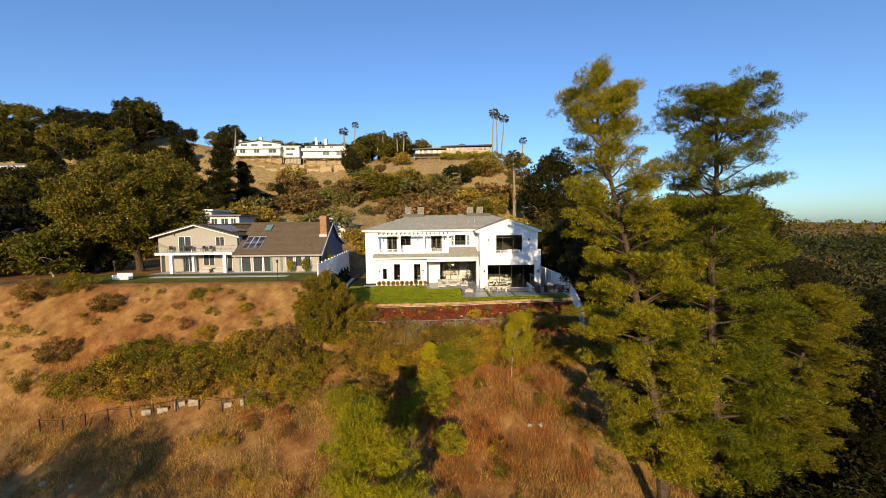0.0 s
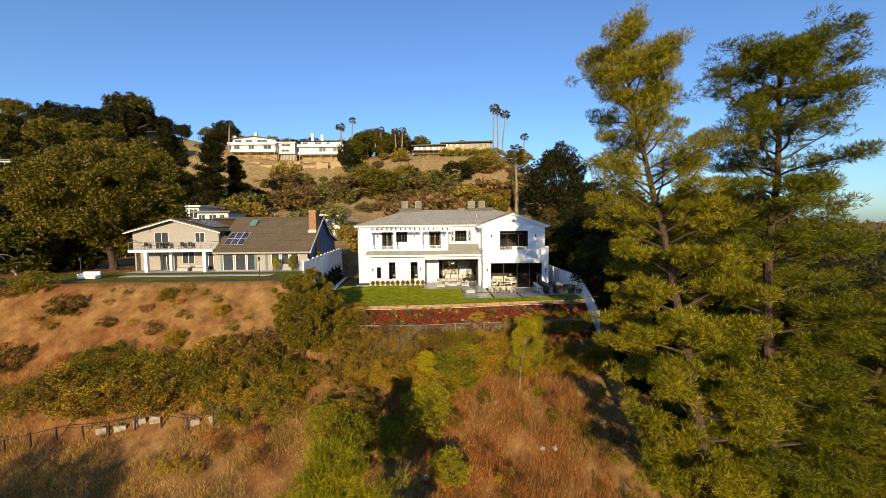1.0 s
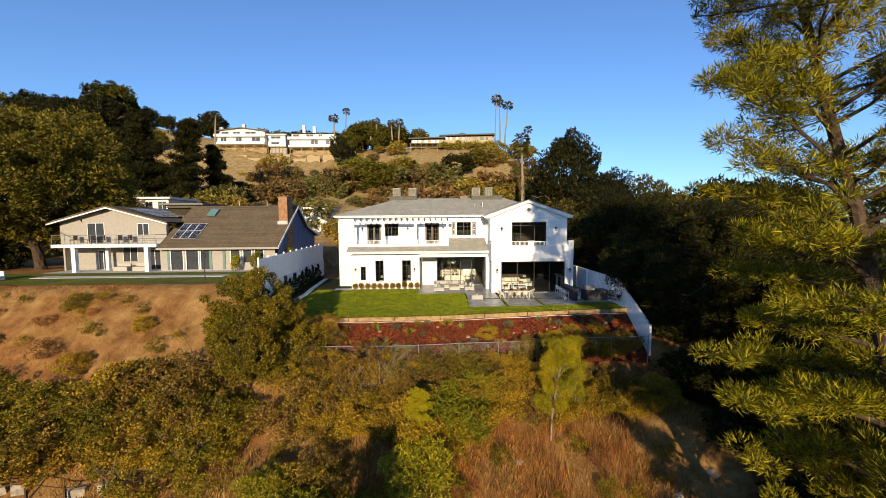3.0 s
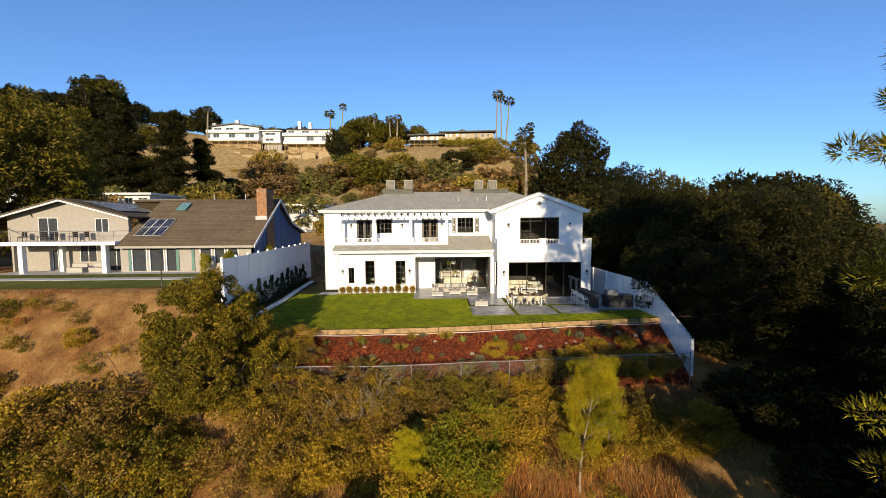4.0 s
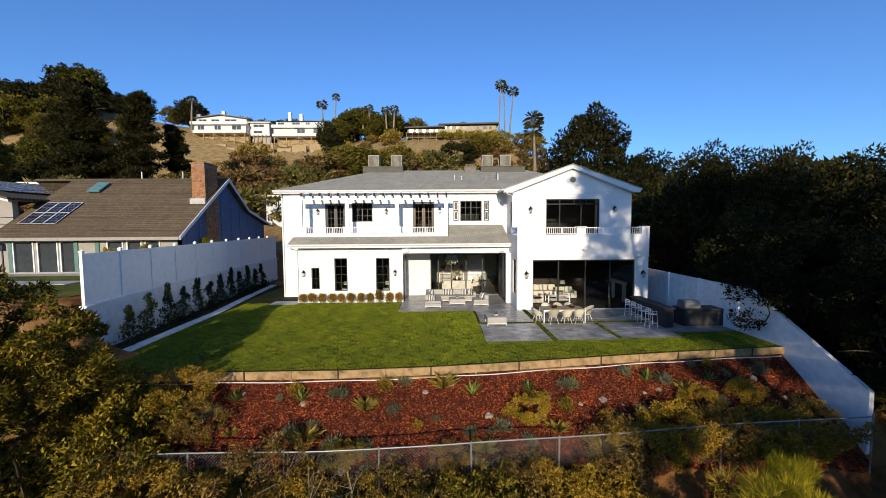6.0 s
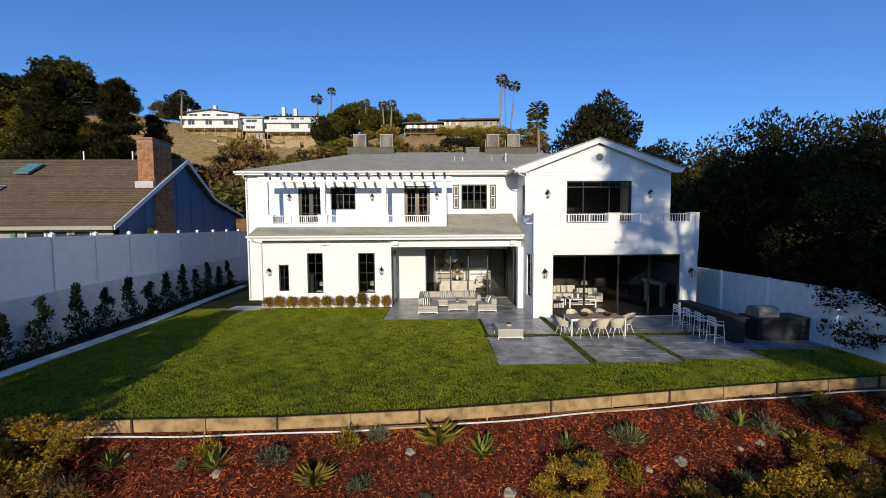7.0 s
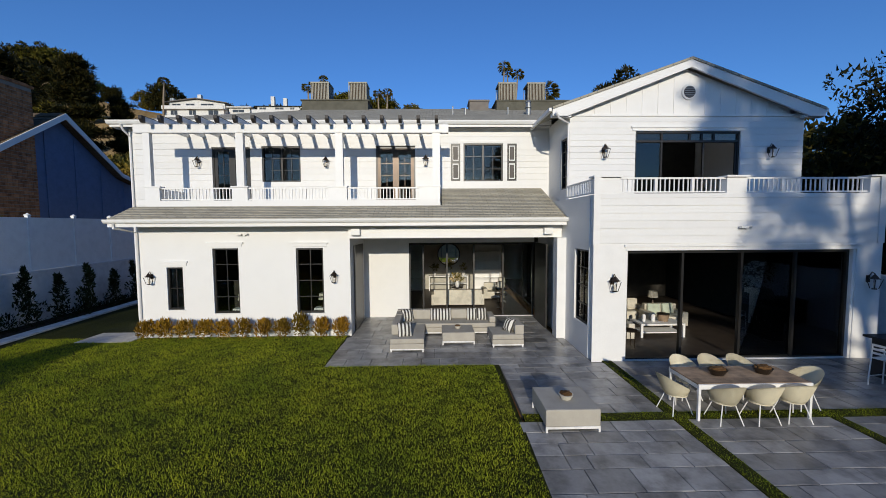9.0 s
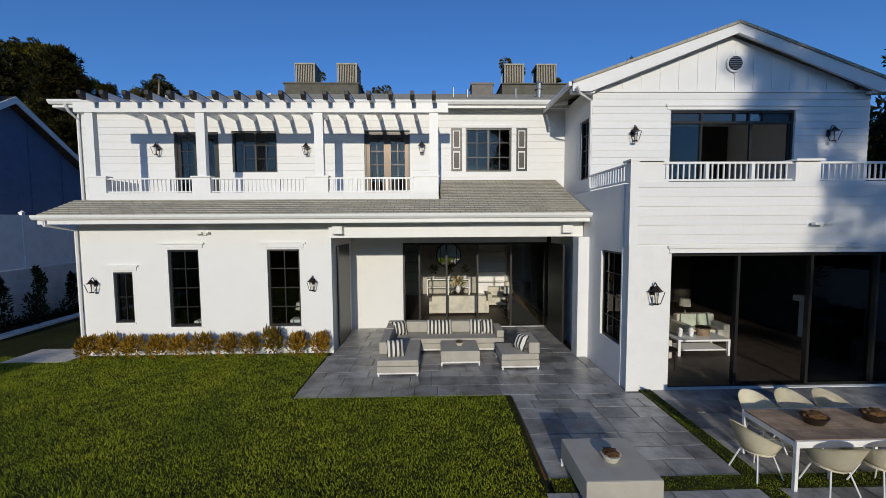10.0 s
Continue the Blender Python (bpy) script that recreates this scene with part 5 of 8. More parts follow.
AG = [agave_mesh(s) for s in (1, 2)]
BEDB = quads_mesh("bed_shrub", clump_leaves(np.random.default_rng(8), [(0, 0, 0.2), (0.15, 0.1, 0.3), (-0.15, 0, 0.28), (0, 0, 0.45)], [0.25, 0.2, 0.2, 0.18], 130, 0.11, 0.25, 0.9, 0.5), L_SHRUB)
GOLD = leafy("golden_grass", (0.2, 0.14, 0.03), (0.34, 0.25, 0.05), (0.5, 0.38, 0.1))
rgg = np.random.default_rng(14)
gb = []
for k in range(150):
    a, e, L = rgg.uniform(0, 6.28), rgg.uniform(0.7, 1.5), rgg.uniform(0.3, 0.6)
    d = np.array([math.cos(a) * math.cos(e), math.sin(a) * math.cos(e), math.sin(e)])
    s = np.array([-math.sin(a), math.cos(a), 0]) * 0.006
    o = d * np.array([0.12, 0.12, 0])
    tip = o + d * L + np.array([math.cos(a), math.sin(a), -0.4]) * L * 0.25
    gb.append([o - s, o + s, o + d * L * 0.6 + s, tip])
TUFT = quads_mesh("grass_tuft", np.array(gb), GOLD)
BEDG = quads_mesh("bed_shrub", clump_leaves(np.random.default_rng(9), [(0, 0, 0.15), (0.12, 0.1, 0.2), (-0.12, 0, 0.2)], [0.22, 0.18, 0.18], 130, 0.13, 0.16, 1.1, 0.5), leafy("grey_green_leaves", (0.1, 0.11, 0.07), (0.18, 0.19, 0.12), (0.28, 0.28, 0.2)))


def rock_mesh(seed, r):
    bm = bmesh.new()
    bmesh.ops.create_icosphere(bm, subdivisions=2, radius=r)
    for v in bm.verts:
        v.co *= 0.8 + 0.35 * noise.noise(v.co * 3.0 / r * 0.5 + Vector((seed, 0, 0)))
        v.co.z *= 0.65
    return to_mesh("rock", bm, M_ROCK)


ROCKS = [rock_mesh(s, 0.17) for s in (1, 5, 9)]
rb = random.Random(17)
for i, (x, dy) in enumerate(((-6.6, 0.75), (-4.2, 0.8), (2.2, 0.85), (4.4, 0.9), (6.2, 0.9), (-8.6, 1.0), (9.5, 0.8), (12.2, 1.0))):
    y = edge_y(x) - dy
    t = thing("agave", "pale green agave rosette in red mulch", "agave", Matrix.Translation((x, y, z_at(x, y) + 0.05)) @ Matrix.Rotation(i, 4, "Z") @ Matrix.Scale(rb.uniform(1.05, 1.4), 4), "agaves in mulch bed")
    for me in AG[i % 2]:
        part("leaf", me, None, t)
for i in range(92):
    x = -11 + i * 0.29 + rb.uniform(-0.25, 0.25)
    y = float(edge_y(x)) - rb.choice((0.5, 0.9, 1.3, 1.7, 2.0, 2.4, 2.7, 2.9)) + rb.uniform(-0.15, 0.15)
    s = rb.uniform(0.5, 1.3)
    m = Matrix.Translation((x, y, z_at(x, y) + 0.04)) @ Matrix.Rotation(i, 4, "Z") @ Matrix.Scale(s, 4)
    if i % 3 == 0:
        solid("rock", ROCKS[i % 3], None, "pale rounded rock in red mulch", "rock", at=m, group="rocks in mulch bed")
    else:
        if i % 5 == 1:
            solid("grass_tuft", TUFT, None, "golden ornamental grass tuft in red mulch", "grass tuft", at=m, group="grass tufts in mulch bed")
        else:
            solid("bed_shrub", BEDB if i % 4 == 2 else BEDG, None, "small tufted shrub in red mulch bed" if i % 4 == 2 else "small grey-green shrub in red mulch bed", "shrub", at=m, group="shrubs in mulch bed")

for x, dy, s in ((-8.3, 1.1, 0.5), (4.2, 2.0, 0.33), (-7.4, 1.9, 0.4), (11.0, 2.2, 0.36), (13.2, 1.8, 0.3), (-2.4, 2.8, 0.3), (1.2, 3.0, 0.28), (7.5, 2.9, 0.3)):
    y = float(edge_y(x)) - dy
    plant(SHRUB[int(s * 100) % 3], (x, y, z_at(x, y) - 0.05), "feathery green shrub in red mulch bed", "shrub", "bed_shrub", s, x, "feathery shrubs in bed")
# bark chips
rc = np.random.default_rng(44)
NC = 90000
cx = rc.uniform(-12, 16.4, NC)
ce = edge_y(cx) - 0.08
cf = 41.0 + (edge_y(cx) - 44.35) * 0.72
cy = cf + (ce - cf) * rc.uniform(0, 1, NC)
cz = height(cx, cy) + 0.075
chips = leaves(rc, np.stack([cx, cy, cz], 1), np.stack([rc.normal(size=NC), rc.normal(size=NC), 0.5 * rc.normal(size=NC)], 1), 0.085, 0.45, 0.25, True)
solid("bark_chips", quads_mesh("bark_chips", chips, leafy("red_bark_chips", (0.07, 0.015, 0.009), (0.205, 0.047, 0.018), (0.4, 0.125, 0.05), 0.9, 0.0)), None, "loose red bark chips on sloping bed", "mulch", "stuff")

# white vinyl fence on a block wall
lf = thing("vinyl_fence", "white vinyl privacy fence with capped posts on block wall", "fence", Matrix.Translation((FENCE_X(44.0), 44.0, 0)) @ Matrix.Rotation(math.atan(0.08), 4, "Z"))
solid("retaining_wall", boxes((-0.12, 2.4, -1.0, 0.12, 27.5, 2.12), (-0.15, 2.4, 2.12, 0.15, 27.5, 2.2)), M_BLOCK, "white painted block retaining wall under fence", "wall", "structure", at=lf.matrix_basis.copy())
panel = to_mesh("panel", boxes((-0.025, 0.0, 2.36, 0.025, 2.13, 4.36), (-0.04, 0.0, 2.22, 0.04, 2.13, 2.36), (-0.04, 0.0, 4.36, 0.04, 2.13, 4.48)), M_VINYL)
postm = to_mesh("post", boxes((-0.065, -0.065, 2.21, 0.065, 0.065, 4.56)), M_VINYL)
capm2 = bmesh.new()
box(capm2, -0.08, -0.08, 4.56, 0.08, 0.08, 4.6)
tube(capm2, (0, 0, 4.6), (0, 0, 4.67), 0.11, 0.01, n=4)
capm2 = to_mesh("post_cap", capm2, M_VINYL)
for i in range(12):
    y = 2.5 + i * 2.26
    p = part("post", postm, None, lf)
    p.location = (0, y, 0)
    part("post_cap", capm2, None, p)
    if i < 11:
        part("panel", panel, None, lf).location = (0, y + 0.065, 0)
CYP = []
for s in (3, 4, 5, 6):
    rg = np.random.default_rng(s)
    cc = [(0.24 * rg.normal() * (1 - z / 2.1), 0.24 * rg.normal() * (1 - z / 2.1), z) for z in np.linspace(0.15, 1.75, 18)]
    CYP.append(quads_mesh("fence_shrub", clump_leaves(rg, cc, [(0.3 * (1.02 - c[2] / 1.9) + 0.05) * rg.uniform(0.5, 1.1) for c in cc], 60, 0.14, 0.36, 0.9, 0.6, 1.0), L_CYPRESS))
for i in range(12):
    y = 48.0 + i * 1.55
    x = FENCE_X(y) + 0.75
    solid("fence_shrub", CYP[i % 4], None, "narrow dark green shrub along white fence", "shrub", at=Matrix.Translation((x, y, 0.02)) @ Matrix.Rotation(i, 4, "Z") @ Matrix.Diagonal((0.9, 0.9, 1.0 + 0.4 * ((i * 7) % 5) / 5, 1)), group="shrubs along fence")
GROUNDC = quads_mesh("low_planting", clump_leaves(np.random.default_rng(12), [(rb.uniform(-0.4, 0.4), rb.uniform(-14.0, 8.5) , 0.12) for _ in range(90)], [0.3] * 90, 60, 0.12, 0.3, 0.6), L_CYPRESS)
solid("low_planting", GROUNDC, None, "low dark groundcover along white fence", "groundcover", "stuff", at=Matrix.Translation((FENCE_X(58) + 0.55, 59.0, 0.0)) @ Matrix.Rotation(math.atan(0.08), 4, "Z"))

# garden wall on the other side, stepping down the slope
solid("garden_wall", prism([(64, -0.5), (64, 2.3), (48.3, 2.3), (42.9, -0.55), (42.9, -3.0), (46.0, -1.2)], "x", 16.6, 16.78), M_BLOCK, "white garden wall running down the slope", "wall", "structure")
for y in (49, 52, 55, 58):
    solid("wall_pilaster", boxes((16.5, y - 0.08, -0.1, 16.6, y + 0.08, 2.36), bevel=0.01), M_VINYL, "white post on garden wall", "post", group="garden wall posts")
solid("garden_kerb", boxes((13.1, 48.9, -0.1, 16.58, 49.15, 0.02)), M_DKERB, "low concrete kerb beside outdoor kitchen", "kerb", "structure")

# paving
solid("paving_bed", boxes((3.26, 47.72, -0.14, 6.5, 51.05, -0.03), (6.78, 47.8, -0.14, 9.82, 51.05, -0.03), (10.06, 48.0, -0.14, 16.55, 51.05, -0.03), (3.42, 51.35, -0.14, 6.5, 57.5, -0.03), (-1.66, 54.32, -0.14, 3.42, 57.5, -0.03), (-1.55, 57.5, -0.14, 5.93, 60.3, -0.03), (6.78, 51.35, -0.14, 16.55, 54.5, -0.03), (14.62, 54.5, -0.14, 16.55, 66, -0.03)), M_GROUT, "grey mortar bed under the paving", "paving", "structure")
for k, (x0, y0, x1, y1) in enumerate(((6.5, 47.7, 6.78, 54.48), (3.42, 51.05, 6.5, 51.35), (6.78, 51.05, 13.0, 51.35), (9.82, 47.8, 10.06, 51.05))):
    solid("grass_strip", boxes((x0, y0, -0.1, x1, y1, 0.012)), M_LAWN, "narrow strip of turf between paving", "turf", "structure")
pav = tagged(new("paving"), "grey-blue bluestone patio slabs in random courses", "paving", kind="structure")
rp = random.Random(4)
PCACHE = {}


def pave(x0, y0, x1, y1):
    y = y0
    while y < y1 - 0.05:
        h = rp.choice((0.38, 0.45, 0.58))
        if y1 - y - h < 0.2:
            h = y1 - y
        x = x0
        while x < x1 - 0.05:
            w = rp.choice((0.38, 0.55, 0.75, 0.95))
            if x1 - x - w < 0.25:
                w = x1 - x
            k = (round(w, 2), round(h, 2))
            if k not in PCACHE:
                bm = bmesh.new()
                g, s = 0.006, 0.012
                lo = [bm.verts.new(p) for p in ((g, g, -0.05), (w - g, g, -0.05), (w - g, h - g, -0.05), (g, h - g, -0.05))]
                mi = [bm.verts.new((p.co.x, p.co.y, -0.006)) for p in lo]
                hi = [bm.verts.new(p) for p in ((g + s, g + s, 0), (w - g - s, g + s, 0), (w - g - s, h - g - s, 0), (g + s, h - g - s, 0))]
                for i in range(4):
                    j = (i + 1) % 4
                    bm.faces.new((lo[i], lo[j], mi[j], mi[i])), bm.faces.new((mi[i], mi[j], hi[j], hi[i]))
                bm.faces.new(hi)
                PCACHE[k] = to_mesh("paver", bm, M_STONE)
            part("paver", PCACHE[k], None, pav).location = (x, y, rp.uniform(-0.004, 0.004))
            x += w
        y += h


for r in ((3.26, 47.72, 6.5, 51.05), (6.78, 47.8, 9.82, 51.05), (10.06, 48.0, 13.1, 51.05), (3.42, 51.35, 6.5, 54.32), (-1.66, 54.32, 6.16, 57.2), (-1.5, 57.2, 5.9, 60.25), (6.78, 51.35, 14.6, 54.45), (13.1, 49.2, 16.55, 51.05), (14.65, 51.1, 16.55, 54.4)):
    pave(*r)
solid("doorstep", boxes((-11.1, 56.9, -0.1, -9.2, 58.1, 0.03), bevel=0.01), M_CONC, "pale concrete pad at house corner", "paving", "structure")

# box hedge under the windows
BX = quads_mesh("box_ball", clump_leaves(np.random.default_rng(2), [(0, 0, 0.28), (0.1, 0.08, 0.36), (-0.1, 0.05, 0.34), (0, -0.1, 0.3)], [0.26, 0.18, 0.18, 0.2], 190, 0.095, 0.32, 0.9, 0.5, 1.0), L_BOX)
for i in range(11):
    x = -8.75 + i * 0.69
    solid("box_ball", BX, None, "clipped yellow-green box shrub under windows", "shrub", at=Matrix.Translation((x, 57.05, -0.02)) @ Matrix.Rotation(i * 1.9, 4, "Z") @ Matrix.Diagonal((0.98, 0.98, 1.3 + 0.4 * (i == 8) + 0.15 * ((i * 3) % 4) / 4, 1)), group="box shrubs under windows")


# ---- outdoor furniture ----
def cushion(bm_size, material, parent, at, name="cushion"):
    x, y, z = bm_size
    bm = bmesh.new()
    box(bm, -x / 2, -y / 2, -z / 2, x / 2, y / 2, z / 2, bevel=min(x, y, z) * 0.3)
    p = part(name, bm, material, parent)
    p.matrix_basis = at
    return p


def striped_mat():
    m, nt, b = mat("striped_fabric", 0.9)
    tc = nt.nodes.new("ShaderNodeTexCoord")
    wv = nt.nodes.new("ShaderNodeTexWave")
    wv.inputs["Scale"].default_value = 2.6
    nt.links.new(tc.outputs["Object"], wv.inputs["Vector"])
    c = ramp(nt, wv.outputs["Fac"], [(0.49, (0.06, 0.055, 0.05)), (0.53, (0.66, 0.64, 0.58))])
    nt.links.new(c, b.inputs["Base Color"])
    return m


M_STRIPE = striped_mat()


def pillow(x, y, z, rx, rz):
    bm = bmesh.new()
    bmesh.ops.create_cube(bm, size=1.0)
    bmesh.ops.subdivide_edges(bm, edges=bm.edges[:], cuts=5, use_grid_fill=True)
    for v in bm.verts:
        u, w = v.co.x * 2, v.co.z * 2
        puff = (1 - u ** 4) * (1 - w ** 4)
        v.co = Vector((v.co.x * (0.44 + 0.03 * abs(w)), v.co.y * 0.24 * (0.15 + puff), v.co.z * (0.44 + 0.03 * abs(u))))
    for f in bm.faces:
        f.smooth = True
    solid("throw_pillow", bm, M_STRIPE, "black and white striped pillow on grey sofa", "pillow", at=pose(x, y, z, rx, 0, rz), group="striped pillows")


def sofa_block(name, label, x0, x1, y0, y1, backs, at=None):
    """A low upholstered seat on white feet, with backs given as boxes."""
    t = thing(name, label, "sofa", (0, 0, 0))
    part("base", boxes((x0, y0, 0.1, x1, y1, 0.26), bevel=0.02), M_FABRIC, t)
    part("seat_cushion", boxes((x0 + 0.005, y0 + 0.005, 0.265, x1 - 0.005, y1 - 0.005, 0.43), bevel=0.035), M_FABRIC, t)
    for b in backs:
        part("backrest", boxes(b, bevel=0.04), M_FABRIC, t)
    part("rail", boxes((x0, y0, 0.06, x1, y0 + 0.03, 0.1)), M_WMETAL, t)
    part("rail", boxes((x0, y1 - 0.03, 0.06, x1, y1, 0.1)), M_WMETAL, t)
    for x in (x0 + 0.02, x1 - 0.06):
        for y in (y0 + 0.0, y1 - 0.06):
            part("leg", boxes((x, y, 0, x + 0.04, y + 0.04, 0.06)), M_WMETAL, t)
    return t


sofa_block("sofa_section", "grey outdoor sofa section with side back", 0.1, 1.2, 55.5, 57.35, [(0.1, 55.95, 0.435, 0.36, 57.35, 0.78)])
sofa_block("sofa_section", "grey outdoor sofa section with back and arm", 0.1, 3.8, 57.37, 58.3, [(0.1, 58.05, 0.435, 3.55, 58.3, 0.8), (0.1, 57.4, 0.435, 0.36, 58.05, 0.78), (3.57, 57.4, 0.435, 3.8, 58.3, 0.66)])
sofa_block("lounge_chair", "grey outdoor lounge chair with low side back", 3.45, 4.5, 55.85, 56.9, [(4.2, 55.85, 0.435, 4.5, 56.9, 0.75)])
for x, y, z, rx, rz in ((0.5, 57.85, 0.64, -20, 25), (1.6, 57.95, 0.64, -22, 0), (1.95, 57.95, 0.64, -22, 4), (3.0, 57.95, 0.64, -22, -3), (3.3, 57.95, 0.64, -22, 2), (0.55, 55.9, 0.62, -25, 12), (4.08, 56.3, 0.64, -25, -65)):
    pillow(x, y, z, rx, rz)


def low_table(x0, x1, y0, y1, h, label):
    t = thing("coffee_table", label, "table", (0, 0, 0))
    part("body", boxes((x0, y0, 0.12, x1, y1, h), bevel=0.025), M_FABRIC, t)
    part("rail", boxes((x0, y0, 0.07, x1, y0 + 0.03, 0.12)), M_WMETAL, t)
    part("rail", boxes((x0, y1 - 0.03, 0.07, x1, y1, 0.12)), M_WMETAL, t)
    for x in (x0, x1 - 0.04):
        for y in (y0, y1 - 0.04):
            part("leg", boxes((x, y, 0, x + 0.04, y + 0.04, 0.07)), M_WMETAL, t)
    return t


low_table(1.8, 2.9, 56.2, 57.2, 0.42, "square grey low table between sofas")
low_table(3.7, 4.78, 50.62, 51.7, 0.46, "square grey low table on patio")


def bowl(x, y, z, r, material, wide=1.0, label="white bowl with brown dried moss"):
    t = thing("planter_bowl", label, "bowl", (x, y, z), group="planter bowls")
    bm = bmesh.new()
    tube(bm, (0, 0, 0), (0, 0, r * 0.7), r * 0.65, r, n=20)
    for v in bm.verts:
        v.co.x *= wide
    part("bowl", bm, material, t)
    bm = bmesh.new()
    bmesh.ops.create_icosphere(bm, subdivisions=3, radius=r * 0.92)
    for v in bm.verts:
        v.co *= 0.85 + 0.3 * noise.noise(v.co * 22)
        v.co.x *= wide
        v.co.z = v.co.z * 0.45 + r * 0.72
    part("moss", bm, M_PLANT, t)


bowl(4.25, 51.1, 0.462, 0.15, M_CLOTH)
bowl(2.35, 56.75, 0.422, 0.12, M_CLOTH)
bowl(7.7, 51.45, 0.782, 0.17, M_BRONZE, 1.2, "dark bowl with brown dried moss on table")
bowl(8.75, 51.5, 0.782, 0.17, M_BRONZE, 1.2, "dark bowl with brown dried moss on table")
# dining table
tab = thing("dining_table", "outdoor dining table with teak top and white metal legs", "table", (0, 0, 0))
TX0, TX1, TY0, TY1 = 6.95, 9.35, 50.97, 51.95
brd = to_mesh("board", boxes((0.004, 0, -0.03, (TX1 - TX0) - 0.004, 0.094, 0), bevel=0.004), M_TEAK)
for i in range(10):
    part("board", brd, None, tab).location = (TX0, TY0 + 0.02 + i * 0.0945, 0.78)
part("apron", boxes((TX0, TY0 - 0.01, 0.67, TX1, TY0 + 0.018, 0.77), (TX0, TY1 - 0.01, 0.67, TX1, TY1 + 0.018, 0.77), (TX0, TY0 + 0.018, 0.67, TX0 + 0.03, TY1 - 0.01, 0.748), (TX1 - 0.03, TY0 + 0.018, 0.67, TX1, TY1 - 0.01, 0.748)), M_WMETAL, tab)
for x in (TX0, TX1 - 0.05):
    for y in (TY0 - 0.01, TY1 - 0.04):
        part("leg", boxes((x, y, 0, x + 0.05, y + 0.05, 0.67)), M_WMETAL, tab)


def shell_chair():
    """A rounded tub shell on four splayed legs; it faces +y."""
    t = thing("dining_chair", "cream woven tub chair with splayed white legs", "chair", (0, 0, 0), group="chairs round the table")
    bm = bmesh.new()
    n, m = 18, 8
    rows = []
    for j in range(m + 1):
        f = j / m
        row = []
        for i in range(n + 1):
            a = math.radians(-205 + 230 * i / n)
            lift = 0.5 + 0.5 * math.cos(math.radians(230) * (i / n - 0.5) * 1.2)
            r = 0.22 + 0.11 * f ** 0.7
            row.append(bm.verts.new((math.cos(a) * r * 0.95, math.sin(a) * r - 0.09 * f * lift, 0.42 + f * (0.1 + 0.36 * lift ** 0.8))))
        rows.append(row)
    for j in range(m):
        for i in range(n):
            bm.faces.new((rows[j][i], rows[j][i + 1], rows[j + 1][i + 1], rows[j + 1][i]))
    bmesh.ops.solidify(bm, geom=bm.faces[:], thickness=0.018)
    for f in bm.faces:
        f.smooth = True
    part("backrest", bm, M_SHELL, t)
    bm = bmesh.new()
    tube(bm, (0, 0.02, 0.39), (0, 0.02, 0.43), 0.22, 0.235, n=20)
    part("seat", bm, M_SHELL, t)
    for sx in (-1, 1):
        for sy in (-1, 1):
            part("leg", tubes(((sx * 0.13, sy * 0.13, 0.4), (sx * 0.24, sy * 0.24, 0), 0.012), n=6), M_WMETAL, t)
    return t


ch = shell_chair()
spots = [(7.5, 50.98, 0), (8.25, 50.96, 3), (8.95, 51.0, -4), (7.45, 52.1, 180), (8.15, 52.13, 176), (8.85, 52.1, 184), (6.74, 51.4, -82), (9.62, 51.5, 95)]
ch.matrix_basis = pose(spots[0][0], spots[0][1], 0, 0, 0, spots[0][2])
for x, y, r in spots[1:]:
    copy_thing(ch, pose(x, y, 0, 0, 0, r))

# outdoor kitchen
bar = thing("outdoor_bar", "dark stone bar counter with raised top", "bar counter", (0, 0, 0))
M_DSTONE = plain("dark_stone_cladding", (0.02, 0.021, 0.026), 0.6, vary=0.2)
part("body", boxes((13.2, 49.75, 0, 13.62, 53.2, 1.02)), M_DSTONE, bar)
part("counter", boxes((13.05, 49.65, 1.02, 13.7, 53.3, 1.08), bevel=0.008), M_DSTONE, bar)
isl = thing("grill_island", "dark stone grill island beside garden wall", "kitchen island", (0, 0, 0))
part("body", boxes((14.4, 50.05, 0, 16.75, 50.95, 0.88)), M_DSTONE, isl)
part("counter", boxes((14.35, 50.0, 0.88, 16.8, 51.0, 0.94), bevel=0.008), M_DSTONE, isl)
gr = thing("barbecue_grill", "stainless barbecue grill with closed hood on island", "grill", (14.95, 50.5, 0.942))
part("firebox", boxes((-0.45, -0.35, 0, 0.45, 0.35, 0.16), bevel=0.01), M_SHADOWGREY, gr)
part("hood", prism([(-0.33, 0.165), (-0.33, 0.3), (-0.2, 0.42), (0.2, 0.42), (0.33, 0.3), (0.33, 0.165)], "x", -0.44, 0.44), M_SHADOWGREY, gr)
part("handle", tubes(((-0.36, -0.4, 0.24), (0.36, -0.4, 0.24), 0.014), n=8), M_SHADOWGREY, gr)


